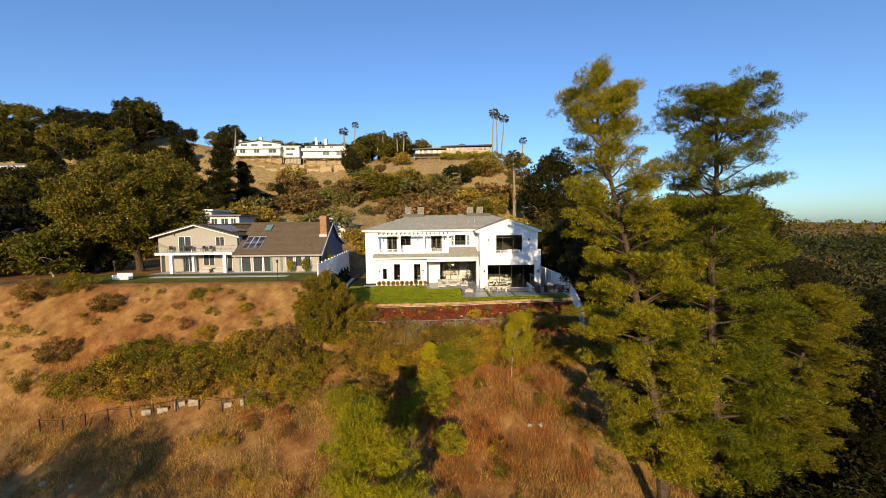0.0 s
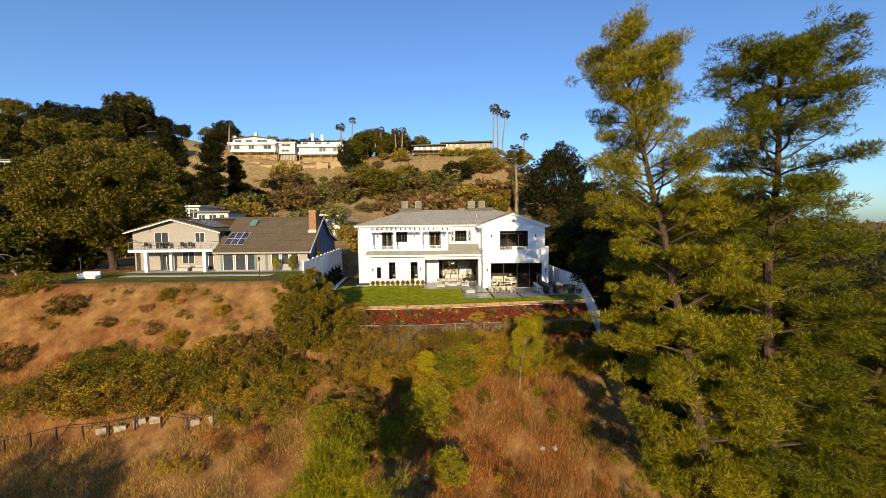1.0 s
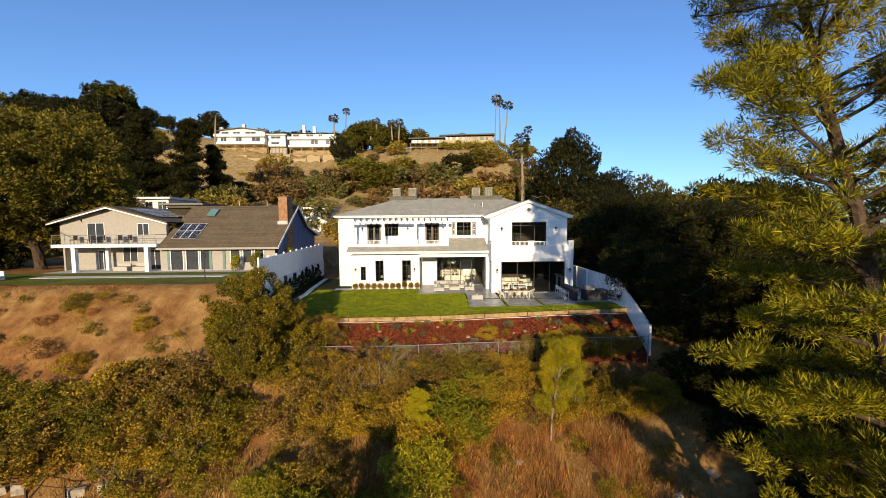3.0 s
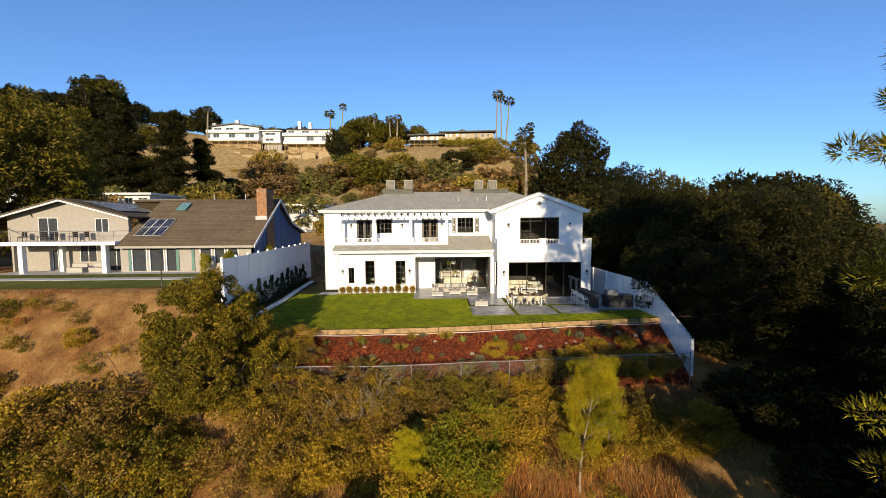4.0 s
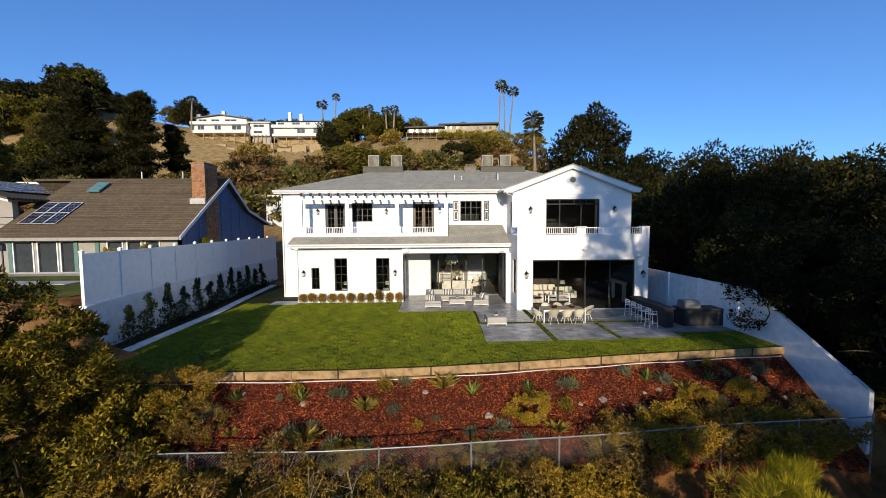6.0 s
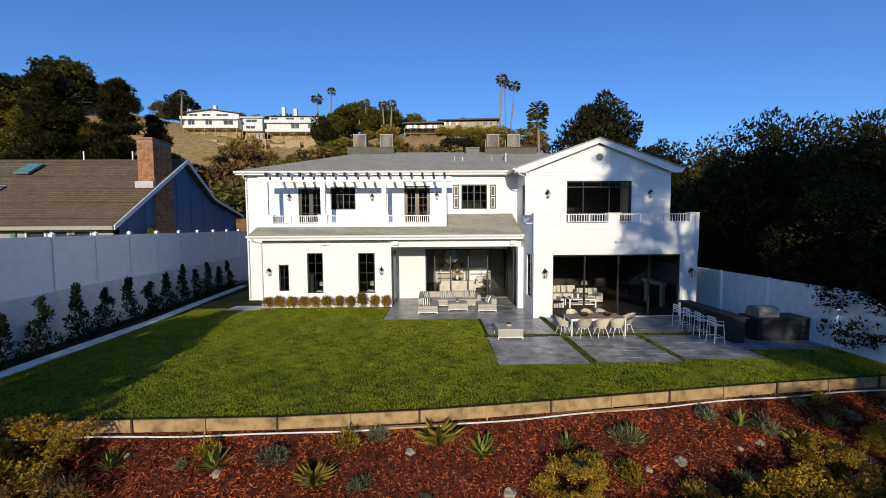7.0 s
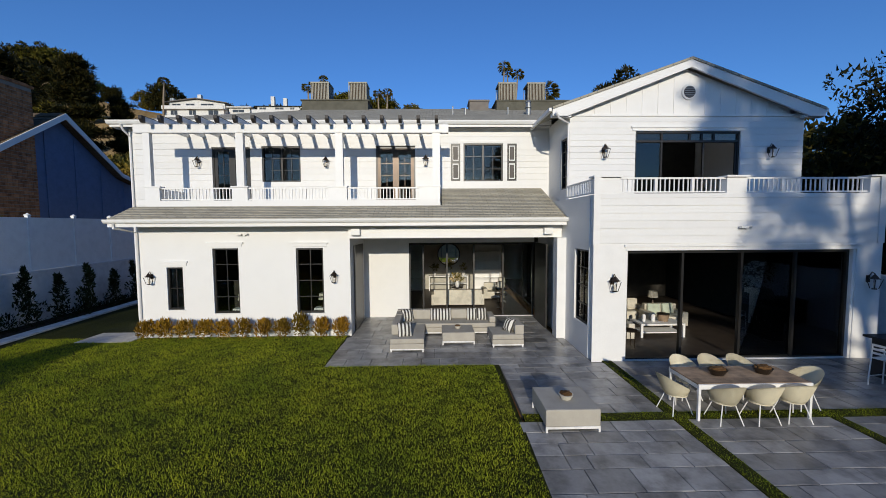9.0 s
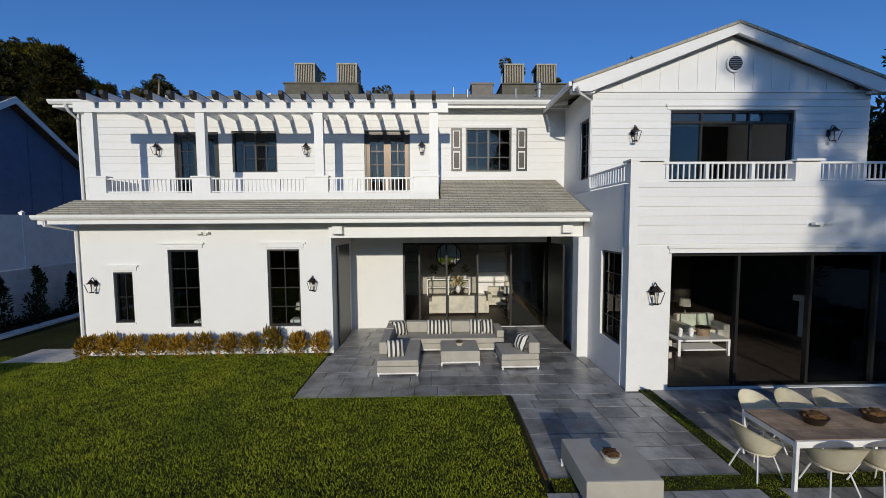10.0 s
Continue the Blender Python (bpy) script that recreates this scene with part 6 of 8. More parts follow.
def bar_stool():
    t = thing("bar_stool", "white metal bar stool with slatted back", "stool", (0, 0, 0), group="stools at the bar")
    for sx in (-1, 1):
        for sy in (-1, 1):
            top = 1.05 if sx < 0 else 0.72
            part("leg", tubes(((sx * 0.22, sy * 0.22, 0), (sx * 0.19, sy * 0.19, top), 0.016), n=6), M_WMETAL, t)
    part("seat", boxes((-0.2, -0.2, 0.7, 0.2, 0.2, 0.73), bevel=0.01), M_WMETAL, t)
    for z in (0.82, 0.92, 1.02):
        part("back_slat", boxes((-0.21, -0.19, z, -0.19, 0.19, z + 0.05)), M_WMETAL, t)
    part("footrest", tubes(((-0.21, -0.21, 0.25), (0.21, -0.21, 0.25), 0.012), ((-0.21, 0.21, 0.25), (0.21, 0.21, 0.25), 0.012), ((0.21, -0.21, 0.25), (0.21, 0.21, 0.25), 0.012)), M_WMETAL, t)
    part("armrest", tubes(((-0.19, -0.2, 0.92), (0.16, -0.2, 0.9), 0.014), ((0.16, -0.2, 0.9), (0.19, -0.19, 0.72), 0.014), ((-0.19, 0.2, 0.92), (0.16, 0.2, 0.9), 0.014), ((0.16, 0.2, 0.9), (0.19, 0.19, 0.72), 0.014)), M_WMETAL, t)
    return t


st = bar_stool()
st.matrix_basis = pose(12.55, 49.95, 0, 0, 0, 4)
for i, y in enumerate((50.75, 51.55, 52.35)):
    copy_thing(st, pose(12.55 + 0.04 * i, y, 0, 0, 0, (-5, 3, 6)[i]))


# ---- inside, seen through the open doors ----
def indoor_sofa(x0, x1, y0, y1, label, back="y0"):
    t = thing("sofa", label, "sofa", (0, 0, 0))
    part("seat", boxes((x0, y0, 0.08, x1, y1, 0.45), bevel=0.05), M_CLOTH, t)
    b = {"y0": (x0, y0 - 0.02, 0.1, x1, y0 + 0.22, 0.85), "y1": (x0, y1 - 0.22, 0.1, x1, y1 + 0.02, 0.85), "x0": (x0 - 0.02, y0, 0.1, x0 + 0.22, y1, 0.85)}[back]
    part("backrest", boxes(b, bevel=0.05), M_CLOTH, t)
    part("arm", boxes((x0 - 0.12, y0, 0.08, x0 + 0.1, y1, 0.62), bevel=0.04), M_CLOTH, t)
    part("arm", boxes((x1 - 0.1, y0, 0.08, x1 + 0.12, y1, 0.62), bevel=0.04), M_CLOTH, t)


def table_lamp(x, y, z, s=1.0):
    t = thing("table_lamp", "table lamp with white drum shade", "lamp", (x, y, z), group="table lamps")
    part("base", tubes(((0, 0, 0), (0, 0, 0.03), 0.09 * s), ((0, 0, 0.03), (0, 0, 0.2 * s), 0.07 * s, 0.02), ((0, 0, 0.2 * s), (0, 0, 0.36 * s), 0.015), n=12), M_BRONZE, t)
    part("shade", tubes(((0, 0, 0.34 * s), (0, 0, 0.6 * s), 0.2 * s, 0.17 * s), n=20), M_CLOTH, t)


indoor_sofa(1.5, 3.9, 62.2, 63.1, "ivory upholstered sofa with its back to the doors")
indoor_sofa(4.3, 5.2, 63.8, 64.7, "ivory armchair beside round table", "y1")
for i, (x, y) in enumerate(((4.75, 61.7), (5.05, 63.2))):
    t = thing("side_table", "dark turned pedestal side table", "table", (x, y, 0), group="pedestal tables")
    part("top", tubes(((0, 0, 0.68), (0, 0, 0.72), 0.3), n=20), M_BRONZE, t)
    part("pedestal", tubes(((0, 0, 0), (0, 0, 0.05), 0.2), ((0, 0, 0.05), (0, 0, 0.35), 0.05, 0.09), ((0, 0, 0.35), (0, 0, 0.68), 0.09, 0.04), n=14), M_BRONZE, t)
    table_lamp(x, y, 0.72)
con = thing("console", "white console with open shelves against the wall", "console", (0, 0, 0))
part("top", boxes((1.2, 66.9, 0.86, 3.6, 67.45, 0.92), bevel=0.01), M_TRIM, con)
for x in (1.2, 2.37, 3.54):
    part("upright", boxes((x, 66.92, 0, x + 0.06, 67.43, 0.86)), M_TRIM, con)
part("shelf", boxes((1.26, 66.95, 0.4, 3.54, 67.4, 0.44)), M_TRIM, con)
mir = thing("round_mirror", "large round wall mirror with dark frame", "mirror", (2.45, 67.42, 2.2))
part("frame", tubes(((0, 0.03, 0), (0, 0.07, 0), 0.72), n=40), M_BRONZE, mir)
mm, nt_, b_ = mat("mirror_silver", 0.03, 1.0)
b_.inputs["Base Color"].default_value = (0.85, 0.86, 0.87, 1)
part("glass", tubes(((0, 0.015, 0), (0, 0.028, 0), 0.66), n=40), mm, mir)
for i in range(3):
    x = 1.55 + i * 0.9
    v = thing("vase", "pale ceramic vase with leafy stems", "vase", (x, 67.15, 0.922), group="vases on console")
    part("body", tubes(((0, 0, 0), (0, 0, 0.14), 0.06, 0.12), ((0, 0, 0.14), (0, 0, 0.3), 0.12, 0.05), n=16), M_TRIM, v)
    part("stems", quads_mesh("stems", clump_leaves(np.random.default_rng(i), [(0, 0, 0.5), (0.1, 0, 0.62)], [0.22, 0.18], 60, 0.12, 0.4), L_OAK), None, v)
for x0, x1 in ((-0.9, 0.9), (4.0, 5.7)):
    s = thing("bookcase", "white bookcase with pale objects on shelves", "bookcase", (0, 0, 0), group="white bookcases")
    part("back", boxes((x0, 67.38, 0, x1, 67.45, 2.8)), M_TRIM, s)
    for z in (0.0, 0.7, 1.25, 1.8, 2.35, 2.76):
        part("shelf", boxes((x0, 67.05, z, x1, 67.38, z + 0.04)), M_TRIM, s)
    for x in (x0, x1 - 0.05):
        part("side", boxes((x, 67.04, 0.041, x + 0.05, 67.379, 2.76)), M_TRIM, s)
fp = thing("fireplace", "white fireplace surround with dark firebox", "fireplace", (14.54, 57.6, 0))
part("jamb", boxes((-0.2, -0.95, 0, 0, -0.7, 1.25), bevel=0.01), M_TRIM, fp)
part("jamb", boxes((-0.2, 0.7, 0, 0, 0.95, 1.25), bevel=0.01), M_TRIM, fp)
part("mantel", boxes((-0.3, -1.1, 1.25, 0, 1.1, 1.45), bevel=0.02), M_TRIM, fp)
part("firebox", boxes((-0.05, -0.7, 0, 0, 0.7, 1.25)), M_BLACK, fp)
bq = thing("flower_vase", "white flowers in a vase behind ivory sofa", "vase", (2.75, 63.6, 0.0))
part("stand", tubes(((0, 0, 0), (0, 0, 0.04), 0.22), ((0, 0, 0.04), (0, 0, 0.72), 0.05), ((0, 0, 0.72), (0, 0, 0.76), 0.3), n=18), M_BRONZE, bq)
part("vase", tubes(((0, 0, 0.76), (0, 0, 0.92), 0.07, 0.13), ((0, 0, 0.92), (0, 0, 1.08), 0.13, 0.06), n=18), M_TRIM, bq)
part("flowers", quads_mesh("flowers", clump_leaves(np.random.default_rng(3), [(0, 0, 1.25), (0.2, 0, 1.2), (-0.2, 0.05, 1.22), (0.05, -0.1, 1.38)], [0.16, 0.13, 0.14, 0.13], 34, 0.11, 0.7), leafy("white_petals", (0.3, 0.27, 0.2), (0.6, 0.56, 0.46), (0.8, 0.77, 0.7))), None, bq)
part("stems", quads_mesh("stems", clump_leaves(np.random.default_rng(4), [(0, 0, 1.15), (0.08, 0, 1.3), (-0.1, 0, 1.32)], [0.24, 0.22, 0.22], 50, 0.13, 0.35), L_OAK), None, bq)
for x, y, rz in ((8.6, 59.35, 8), (9.25, 59.4, -4), (9.9, 59.35, 5)):
    bm = bmesh.new()
    bmesh.ops.create_cube(bm, size=1.0, matrix=Matrix.Diagonal((0.5, 0.16, 0.45, 1)))
    bmesh.ops.bevel(bm, geom=list(bm.edges), offset=0.06, segments=3, affect="EDGES")
    solid("throw_pillow", bm, M_CLOTH, "pale plain pillow on white sofa", "pillow", at=pose(x, y, 0.68, -18, 0, rz), group="pale pillows")
indoor_sofa(8.2, 10.3, 58.9, 59.8, "white upholstered sofa facing the terrace", "y1")
indoor_sofa(7.5, 8.35, 56.3, 57.1, "white upholstered armchair beside glass doors", "x0")
ct = thing("coffee_table", "white rectangular coffee table with glass top", "table", (0, 0, 0))
part("top", boxes((8.9, 56.7, 0.44, 10.5, 57.5, 0.5), bevel=0.01), M_TRIM, ct)
for x in (8.9, 10.42):
    for y in (56.7, 57.42):
        part("leg", boxes((x, y, 0, x + 0.08, y + 0.08, 0.44)), M_TRIM, ct)
part("shelf", boxes((8.98, 56.78, 0.14, 10.42, 57.42, 0.18)), M_TRIM, ct)
M_SAGE = plain("sage_cushion_fabric", (0.45, 0.5, 0.4), 0.9)
for x, y, rz in ((7.75, 56.75, 70), (10.3, 58.35, -12), (10.9, 58.4, 10)):
    solid("throw_pillow", boxes((-0.24, -0.08, 0.0, 0.24, 0.08, 0.42), bevel=0.06), M_SAGE, "sage green pillow on white armchair", "pillow", at=pose(x, y, 0.46, -14, 0, rz), group="sage pillows")
indoor_sofa(10.0, 11.3, 57.9, 58.7, "white upholstered loveseat behind coffee table", "y1")
bk = thing("wicker_basket", "brown wicker basket on coffee table", "basket", (9.95, 57.15, 0.502))
part("body", tubes(((0, 0, 0), (0, 0, 0.24), 0.17, 0.2), n=20), M_TEAK, bk)
part("rim", tubes(((0, 0, 0.24), (0, 0, 0.27), 0.215), n=20), M_BRONZE, bk)
stb = thing("side_table", "small dark metal side table beside armchair", "table", (7.95, 55.75, 0))
part("top", tubes(((0, 0, 0.55), (0, 0, 0.58), 0.27), n=20), M_BRONZE, stb)
for a in range(4):
    part("leg", tubes(((0.2 * math.cos(a * 1.571 + 0.785), 0.2 * math.sin(a * 1.571 + 0.785), 0), (0.2 * math.cos(a * 1.571 + 0.785), 0.2 * math.sin(a * 1.571 + 0.785), 0.55), 0.014), n=6), M_BRONZE, stb)
for x, y in ((7.7, 59.3), (10.8, 59.3)):
    t = thing("side_table", "dark turned pedestal side table", "table", (x, y, 0), group="pedestal tables")
    part("top", tubes(((0, 0, 0.58), (0, 0, 0.62), 0.25), n=20), M_BRONZE, t)
    part("pedestal", tubes(((0, 0, 0), (0, 0, 0.05), 0.18), ((0, 0, 0.05), (0, 0, 0.58), 0.05), n=12), M_BRONZE, t)
    table_lamp(x, y, 0.62)
for i in range(3):
    solid("vase", tubes(((0, 0, 0), (0, 0, 0.2), 0.06, 0.08), ((0, 0, 0.2), (0, 0, 0.26), 0.08, 0.04), n=14), M_TRIM, "white ceramic vase on coffee table", "vase", at=(9.2 + i * 0.35, 57.1, 0.502), group="vases on coffee table")
for i, x in enumerate((-5.9, -2.8)):
    t = thing("night_stand", "white night stand below window", "cabinet", (x, 58.3, 0), group="night stands")
    part("body", boxes((-0.3, -0.2, 0, 0.3, 0.2, 0.9), bevel=0.01), M_TRIM, t)
    table_lamp(x, 58.3, 0.9, 0.9)

# ---- neighbour's house ----
nb = thing("neighbour_house", "cream two-storey house with brown shingle roof and brick chimney", "house", (0, 0, 0))
NZ = 2.3
LOWN = [(-36.1, -34.5, 3.25, 4.9), (-38.9, -37.9, 2.35, 4.5), (-33.2, -31.8, 2.35, 4.6)]
part("wall", wall_y(-42.3, -30.4, NZ, 5.2, 59.6, 59.8, LOWN), M_CREAM, nb)
UPN = [(-39.2, -37.4, 5.45, 7.7), (-33.6, -32.4, 6.3, 7.6)]
part("wall", wall_y(-42.3, -30.4, 5.2, 7.9, 58.7, 58.9, UPN), M_CREAM, nb)
part("gable_wall", prism([(-42.3, 7.9), (-30.4, 7.9), (-36.35, 9.4)], "y", 58.7, 58.9), M_CREAM, nb)
part("wall", wall_x(58.9, 70, NZ, 7.9, -30.6, -30.4, [(59.1, 60.6, 5.5, 7.6)]), M_CREAM, nb)
part("wall", wall_x(58.9, 70, NZ, 7.9, -42.3, -42.1), M_CREAM, nb)
part("wall", wall_y(-42.3, -17.5, NZ, 5.2, 70.8, 71), M_CREAM, nb)
part("floor_slab", boxes((-42.1, 58.9, 5.0, -30.6, 70, 5.2)), M_CREAM, nb)
for a, b, c, d in LOWN + UPN:
    w = part("window", boxes((a, 58.75 if c > 5.2 else 59.65, c, b, (58.75 if c > 5.2 else 59.65) + 0.05, d)), M_FARGLASS, nb)
    yy = 58.68 if c > 5.2 else 59.58
    part("window_frame", boxes((a - 0.06, yy, c, a, yy + 0.08, d + 0.06), (b, yy, c, b + 0.06, yy + 0.08, d + 0.06), (a, yy, d, b, yy + 0.08, d + 0.06), ((a + b) / 2 - 0.03, yy, c, (a + b) / 2 + 0.03, yy + 0.08, d)), M_TRIM, w)
for s, ex in ((-1, -43.0), (1, -29.7)):
    part("rake_board", prism([(-36.35, 9.62), (ex, 7.78), (ex, 7.5), (-36.35, 9.34)], "y", 57.8, 57.9), M_TRIM, nb)
    part("roof", prism([(-36.35, 9.66), (ex, 7.82), (ex, 7.66), (-36.35, 9.5)], "y", 57.75, 70.5), M_SHINGLE2, nb, "brown shingle roof")
part("deck", boxes((-41.5, 56.7, 5.05, -30.2, 58.7, 5.4)), M_TRIM, nb)
for x in (-39.45, -31.6):
    part("porch_post", boxes((x, 56.75, NZ, x + 0.42, 57.17, 5.05)), M_TRIM, nb)
part("porch_post", boxes((-37.35, 58.6, NZ, -37.0, 58.95, 5.05)), M_TRIM, nb)
bm = tubes(((-41.4, 56.75, 6.4), (-30.3, 56.75, 6.4), 0.03), ((-30.3, 56.75, 6.4), (-30.3, 58.6, 6.4), 0.03))
for i in range(4):
    tube(bm, (-41.4, 56.75, 5.6 + 0.2 * i), (-30.3, 56.75, 5.6 + 0.2 * i), 0.008, n=4)
for i in range(9):
    tube(bm, (-41.4 + i * 1.385, 56.75, 5.4), (-41.4 + i * 1.385, 56.75, 6.4), 0.025)
part("deck_railing", bm, M_STEEL, nb)
MW = [(-29.2, -27.9, 2.45, 4.6), (-27.5, -26.2, 2.45, 4.6), (-25.9, -24.8, 2.45, 4.6), (-22.6, -21.6, 3.2, 4.6), (-21.2, -20.3, 3.2, 4.6), (-19.9, -19.0, 3.2, 4.6)]
part("wall", wall_y(-30.4, -17.5, NZ, 5.0, 57.5, 57.7, MW), M_CREAM, nb)
for a, b, c, d in MW:
    w = part("window", boxes((a, 57.6, c, b, 57.64, d)), M_FARGLASS, nb)
    part("window_frame", boxes((a - 0.09, 57.44, c, a, 57.52, d + 0.09), (b, 57.44, c, b + 0.09, 57.52, d + 0.09), (a, 57.44, d, b, 57.52, d + 0.09)), M_TRIM, w)
M_GREENTRIM = plain("green_painted_door", (0.1, 0.2, 0.16), 0.6)
for x in (-29.3, -24.7, -23.2):
    part("shutter", boxes((x - 0.28, 57.42, 2.45, x, 57.49, 4.7)), M_GREENTRIM, nb)
part("gable_wall", prism([(57.5, NZ), (57.5, 5.0), (63.6, 9.5), (67.0, 6.95), (71.0, 5.8), (71.0, NZ)], "x", -17.7, -17.5), M_BLUE, nb, "blue painted gable end wall")
for i in range(8):
    y = 58.2 + i * 1.55
    zt = np.interp(y, [57.5, 63.6, 67, 71], [5.0, 9.5, 6.95, 5.8]) - 0.15
    part("gable_batten", boxes((-17.498, y, NZ, -17.46, y + 0.07, float(zt))), M_BLUE, nb)
part("roof", courses(-30.3, -17.1, 56.8, 63.55, lambda y: 4.95 + (4.8 / 6.8) * (y - 56.8), 0.2), M_SHINGLE2, nb, "brown shingle roof")
part("roof_back", prism([(63.6, 9.75), (67.0, 7.2), (71.6, 5.9), (71.6, 5.75), (67, 7.05), (63.6, 9.6)], "x", -33.5, -17.1), M_SHINGLE2, nb)
part("ridge_cap", prism([(63.3, 9.6), (63.6, 9.82), (63.9, 9.62)], "x", -33.5, -17.05), M_SHINGLE2, nb)
part("eave_board", boxes((-30.3, 56.72, 4.72, -17.1, 56.78, 4.93)), M_CREAM, nb)
part("barge_board", prism([(56.8, 4.98), (63.6, 9.8), (67, 7.22), (71.6, 5.92), (71.6, 5.7), (67, 7.0), (63.6, 9.5), (56.8, 4.7)], "x", -17.08, -17.02), M_TRIM, nb)
CH0, CH1 = -18.36, -17.34
chim = part("chimney", boxes((CH0, 60.52, NZ, CH1, 62.28, 10.55)), plain("mortar", (0.3, 0.26, 0.22), 0.9), nb, "orange brick chimney")
part("chimney_cap", boxes((CH0 - 0.06, 60.44, 10.55, CH1 + 0.06, 62.36, 10.66), (CH0 + 0.06, 60.6, 10.66, CH1 - 0.06, 62.2, 10.74)), M_BRICK, chim)
part("flashing", prism([(60.28, 7.3), (60.5, 7.46), (60.5, 7.85), (60.28, 7.85)], "x", CH0 - 0.08, CH1 + 0.08), M_CONC, chim)
panelm = to_mesh("solar_panel", boxes((0, 0, 0, 0.86, 1.4, 0.035)), M_SOLAR)
cellm = bmesh.new()
for i in range(4):
    box(cellm, 0.86 * i / 3 - (0.018 if i in (0, 3) else 0.003), 0, 0.036, 0.86 * i / 3 + (0.018 if i in (0, 3) else 0.003), 1.4, 0.04)
for i in range(5):
    box(cellm, 0, 1.4 * i / 4 - (0.018 if i in (0, 4) else 0.003), 0.0405, 0.86, 1.4 * i / 4 + (0.018 if i in (0, 4) else 0.003), 0.043)
cellm = to_mesh("panel_frame", cellm, M_WMETAL)
ang = math.atan(4.8 / 6.8)
for i in range(3):
    for j in range(2):
        t = thing("solar_panel", "dark blue solar panel on brown roof", "solar panel", pose(-29.4 + i * 0.92, 58.0 + j * 1.2, 4.95 + 0.706 * (1.2 + j * 1.2) + 0.1, math.degrees(ang), 0, 0), group="roof solar panels")
        part("cell_sheet", panelm, None, t)
        part("panel_frame", cellm, None, t)
for j in range(4):
    t = thing("solar_panel", "dark blue solar panel on brown roof", "solar panel", pose(-35.0, 59.0 + j * 1.6, 9.4, 0, 15.5, 0), group="roof solar panels")
    for k in range(4):
        p = part("cell_sheet", panelm, None, t)
        p.location = (k * 0.95, 0, 0)
        part("panel_frame", cellm, None, p)
solid("skylight", boxes((-0.5, -0.7, 0, 0.5, 0.7, 0.14), bevel=0.02), plain("teal_skylight_glass", (0.12, 0.24, 0.24), 0.15), "teal glazed roof skylight on brown shingles", "skylight", at=pose(-27.0, 62.2, 8.9, math.degrees(ang), 0, 0))
for x in (-24.5, -21.0):
    solid("roof_vent_pipe", tubes(((0, 0, -0.3), (0, 0, 0.5), 0.06), n=8), M_SHADOWGREY, "metal vent pipe on brown roof", "vent pipe", at=(x, 63.6, 9.9))
# bricks of the chimney
brick_f = to_mesh("brick", boxes((0.006, -0.012, 0.006, 0.234, 0.0, 0.074)), M_BRICK)
brick_s = to_mesh("brick", boxes((0, 0.006, 0.006, 0.012, 0.214, 0.074)), M_BRICK)
for r in range(int((10.5 - 7.4) / 0.08)):
    for c in range(4):
        b = part("brick", brick_f, None, chim)
        b.location, b.scale = (CH0 + c * 0.255, 60.519, 7.4 + r * 0.08), (1.04, 1, 1)
for r in range(int((10.5 - 4.3) / 0.16)):
    for c in range(8):
        b = part("brick", brick_s, None, chim)
        b.location, b.scale = (CH1 + 0.001, 60.52 + c * 0.22, 4.3 + r * 0.16), (1, 1, 2)
# neighbour's garden
strip_sheet("neighbour_lawn", -52, -16.6, lambda x: 47.7 + 0.02 * abs(x + 28), lambda x: 56.0, 0.05, 60, 20, M_LAWN2, "green lawn terrace of the neighbouring house", "lawn", "structure")
solid("neighbour_path", boxes((-39, 51.9, 2.3, -20.5, 53.3, 2.385)), M_CONC, "pale concrete garden path across lawn", "path", "structure")
solid("neighbour_patio", boxes((-42, 56.0, 2.2, -17, 59.5, 2.34)), M_CONC, "pale concrete patio before the house", "patio", "structure")
for x, y in ((-43.0, 51.4), (-20.3, 48.7)):
    t = thing("garden_lamp", "black garden lamp post with lantern head", "lamp post", (x, y, z_at(x, y)), group="garden lamp posts")
    part("post", tubes(((0, 0, 0), (0, 0, 2.2), 0.045, 0.035), ((0, 0, 0), (0, 0, 0.15), 0.1, 0.06), n=8), M_BLACK, t)
    part("lantern", boxes((-0.1, -0.1, 2.2, 0.1, 0.1, 2.5), bevel=0.02), M_FARGLASS, t)
    part("hood", tubes(((0, 0, 2.5), (0, 0, 2.65), 0.18, 0.02), n=4), M_BLACK, t)
t = thing("garden_sofa", "white garden sofa on lawn edge", "sofa", (-41.3, 50.6, z_at(-41.3, 50.6) + 0.06))
part("seat", boxes((-1.0, -0.4, 0.05, 1.0, 0.4, 0.42), bevel=0.04), M_WMETAL, t)
part("backrest", boxes((-1.0, 0.3, 0.42, 1.0, 0.45, 0.85), bevel=0.03), M_WMETAL, t)
part("arm", boxes((-1.12, -0.4, 0.05, -0.98, 0.45, 0.65), bevel=0.03), M_WMETAL, t)
for i in range(5):
    t = thing("patio_chair", "dark metal patio chair on the deck", "chair", (-40 + i * 1.5 + (0.4 if i % 2 else 0), 57.8, 5.4), group="deck chairs")
    part("seat", boxes((-0.25, -0.25, 0.42, 0.25, 0.25, 0.47)), M_BRONZE, t)
    part("backrest", boxes((-0.25, 0.22, 0.47, 0.25, 0.26, 0.95)), M_BRONZE, t)
    for sx in (-0.23, 0.2):
        for sy in (-0.23, 0.2):
            part("leg", boxes((sx, sy, 0, sx + 0.03, sy + 0.03, 0.42)), M_BRONZE, t)
for x0 in (-35.5, -33.4):
    solid("patio_bench", boxes((x0, 57.3, 2.36, x0 + 1.5, 58.0, 2.85), (x0, 57.9, 2.85, x0 + 1.5, 58.05, 3.2), bevel=0.03), M_FABRIC, "grey upholstered bench under deck", "bench")


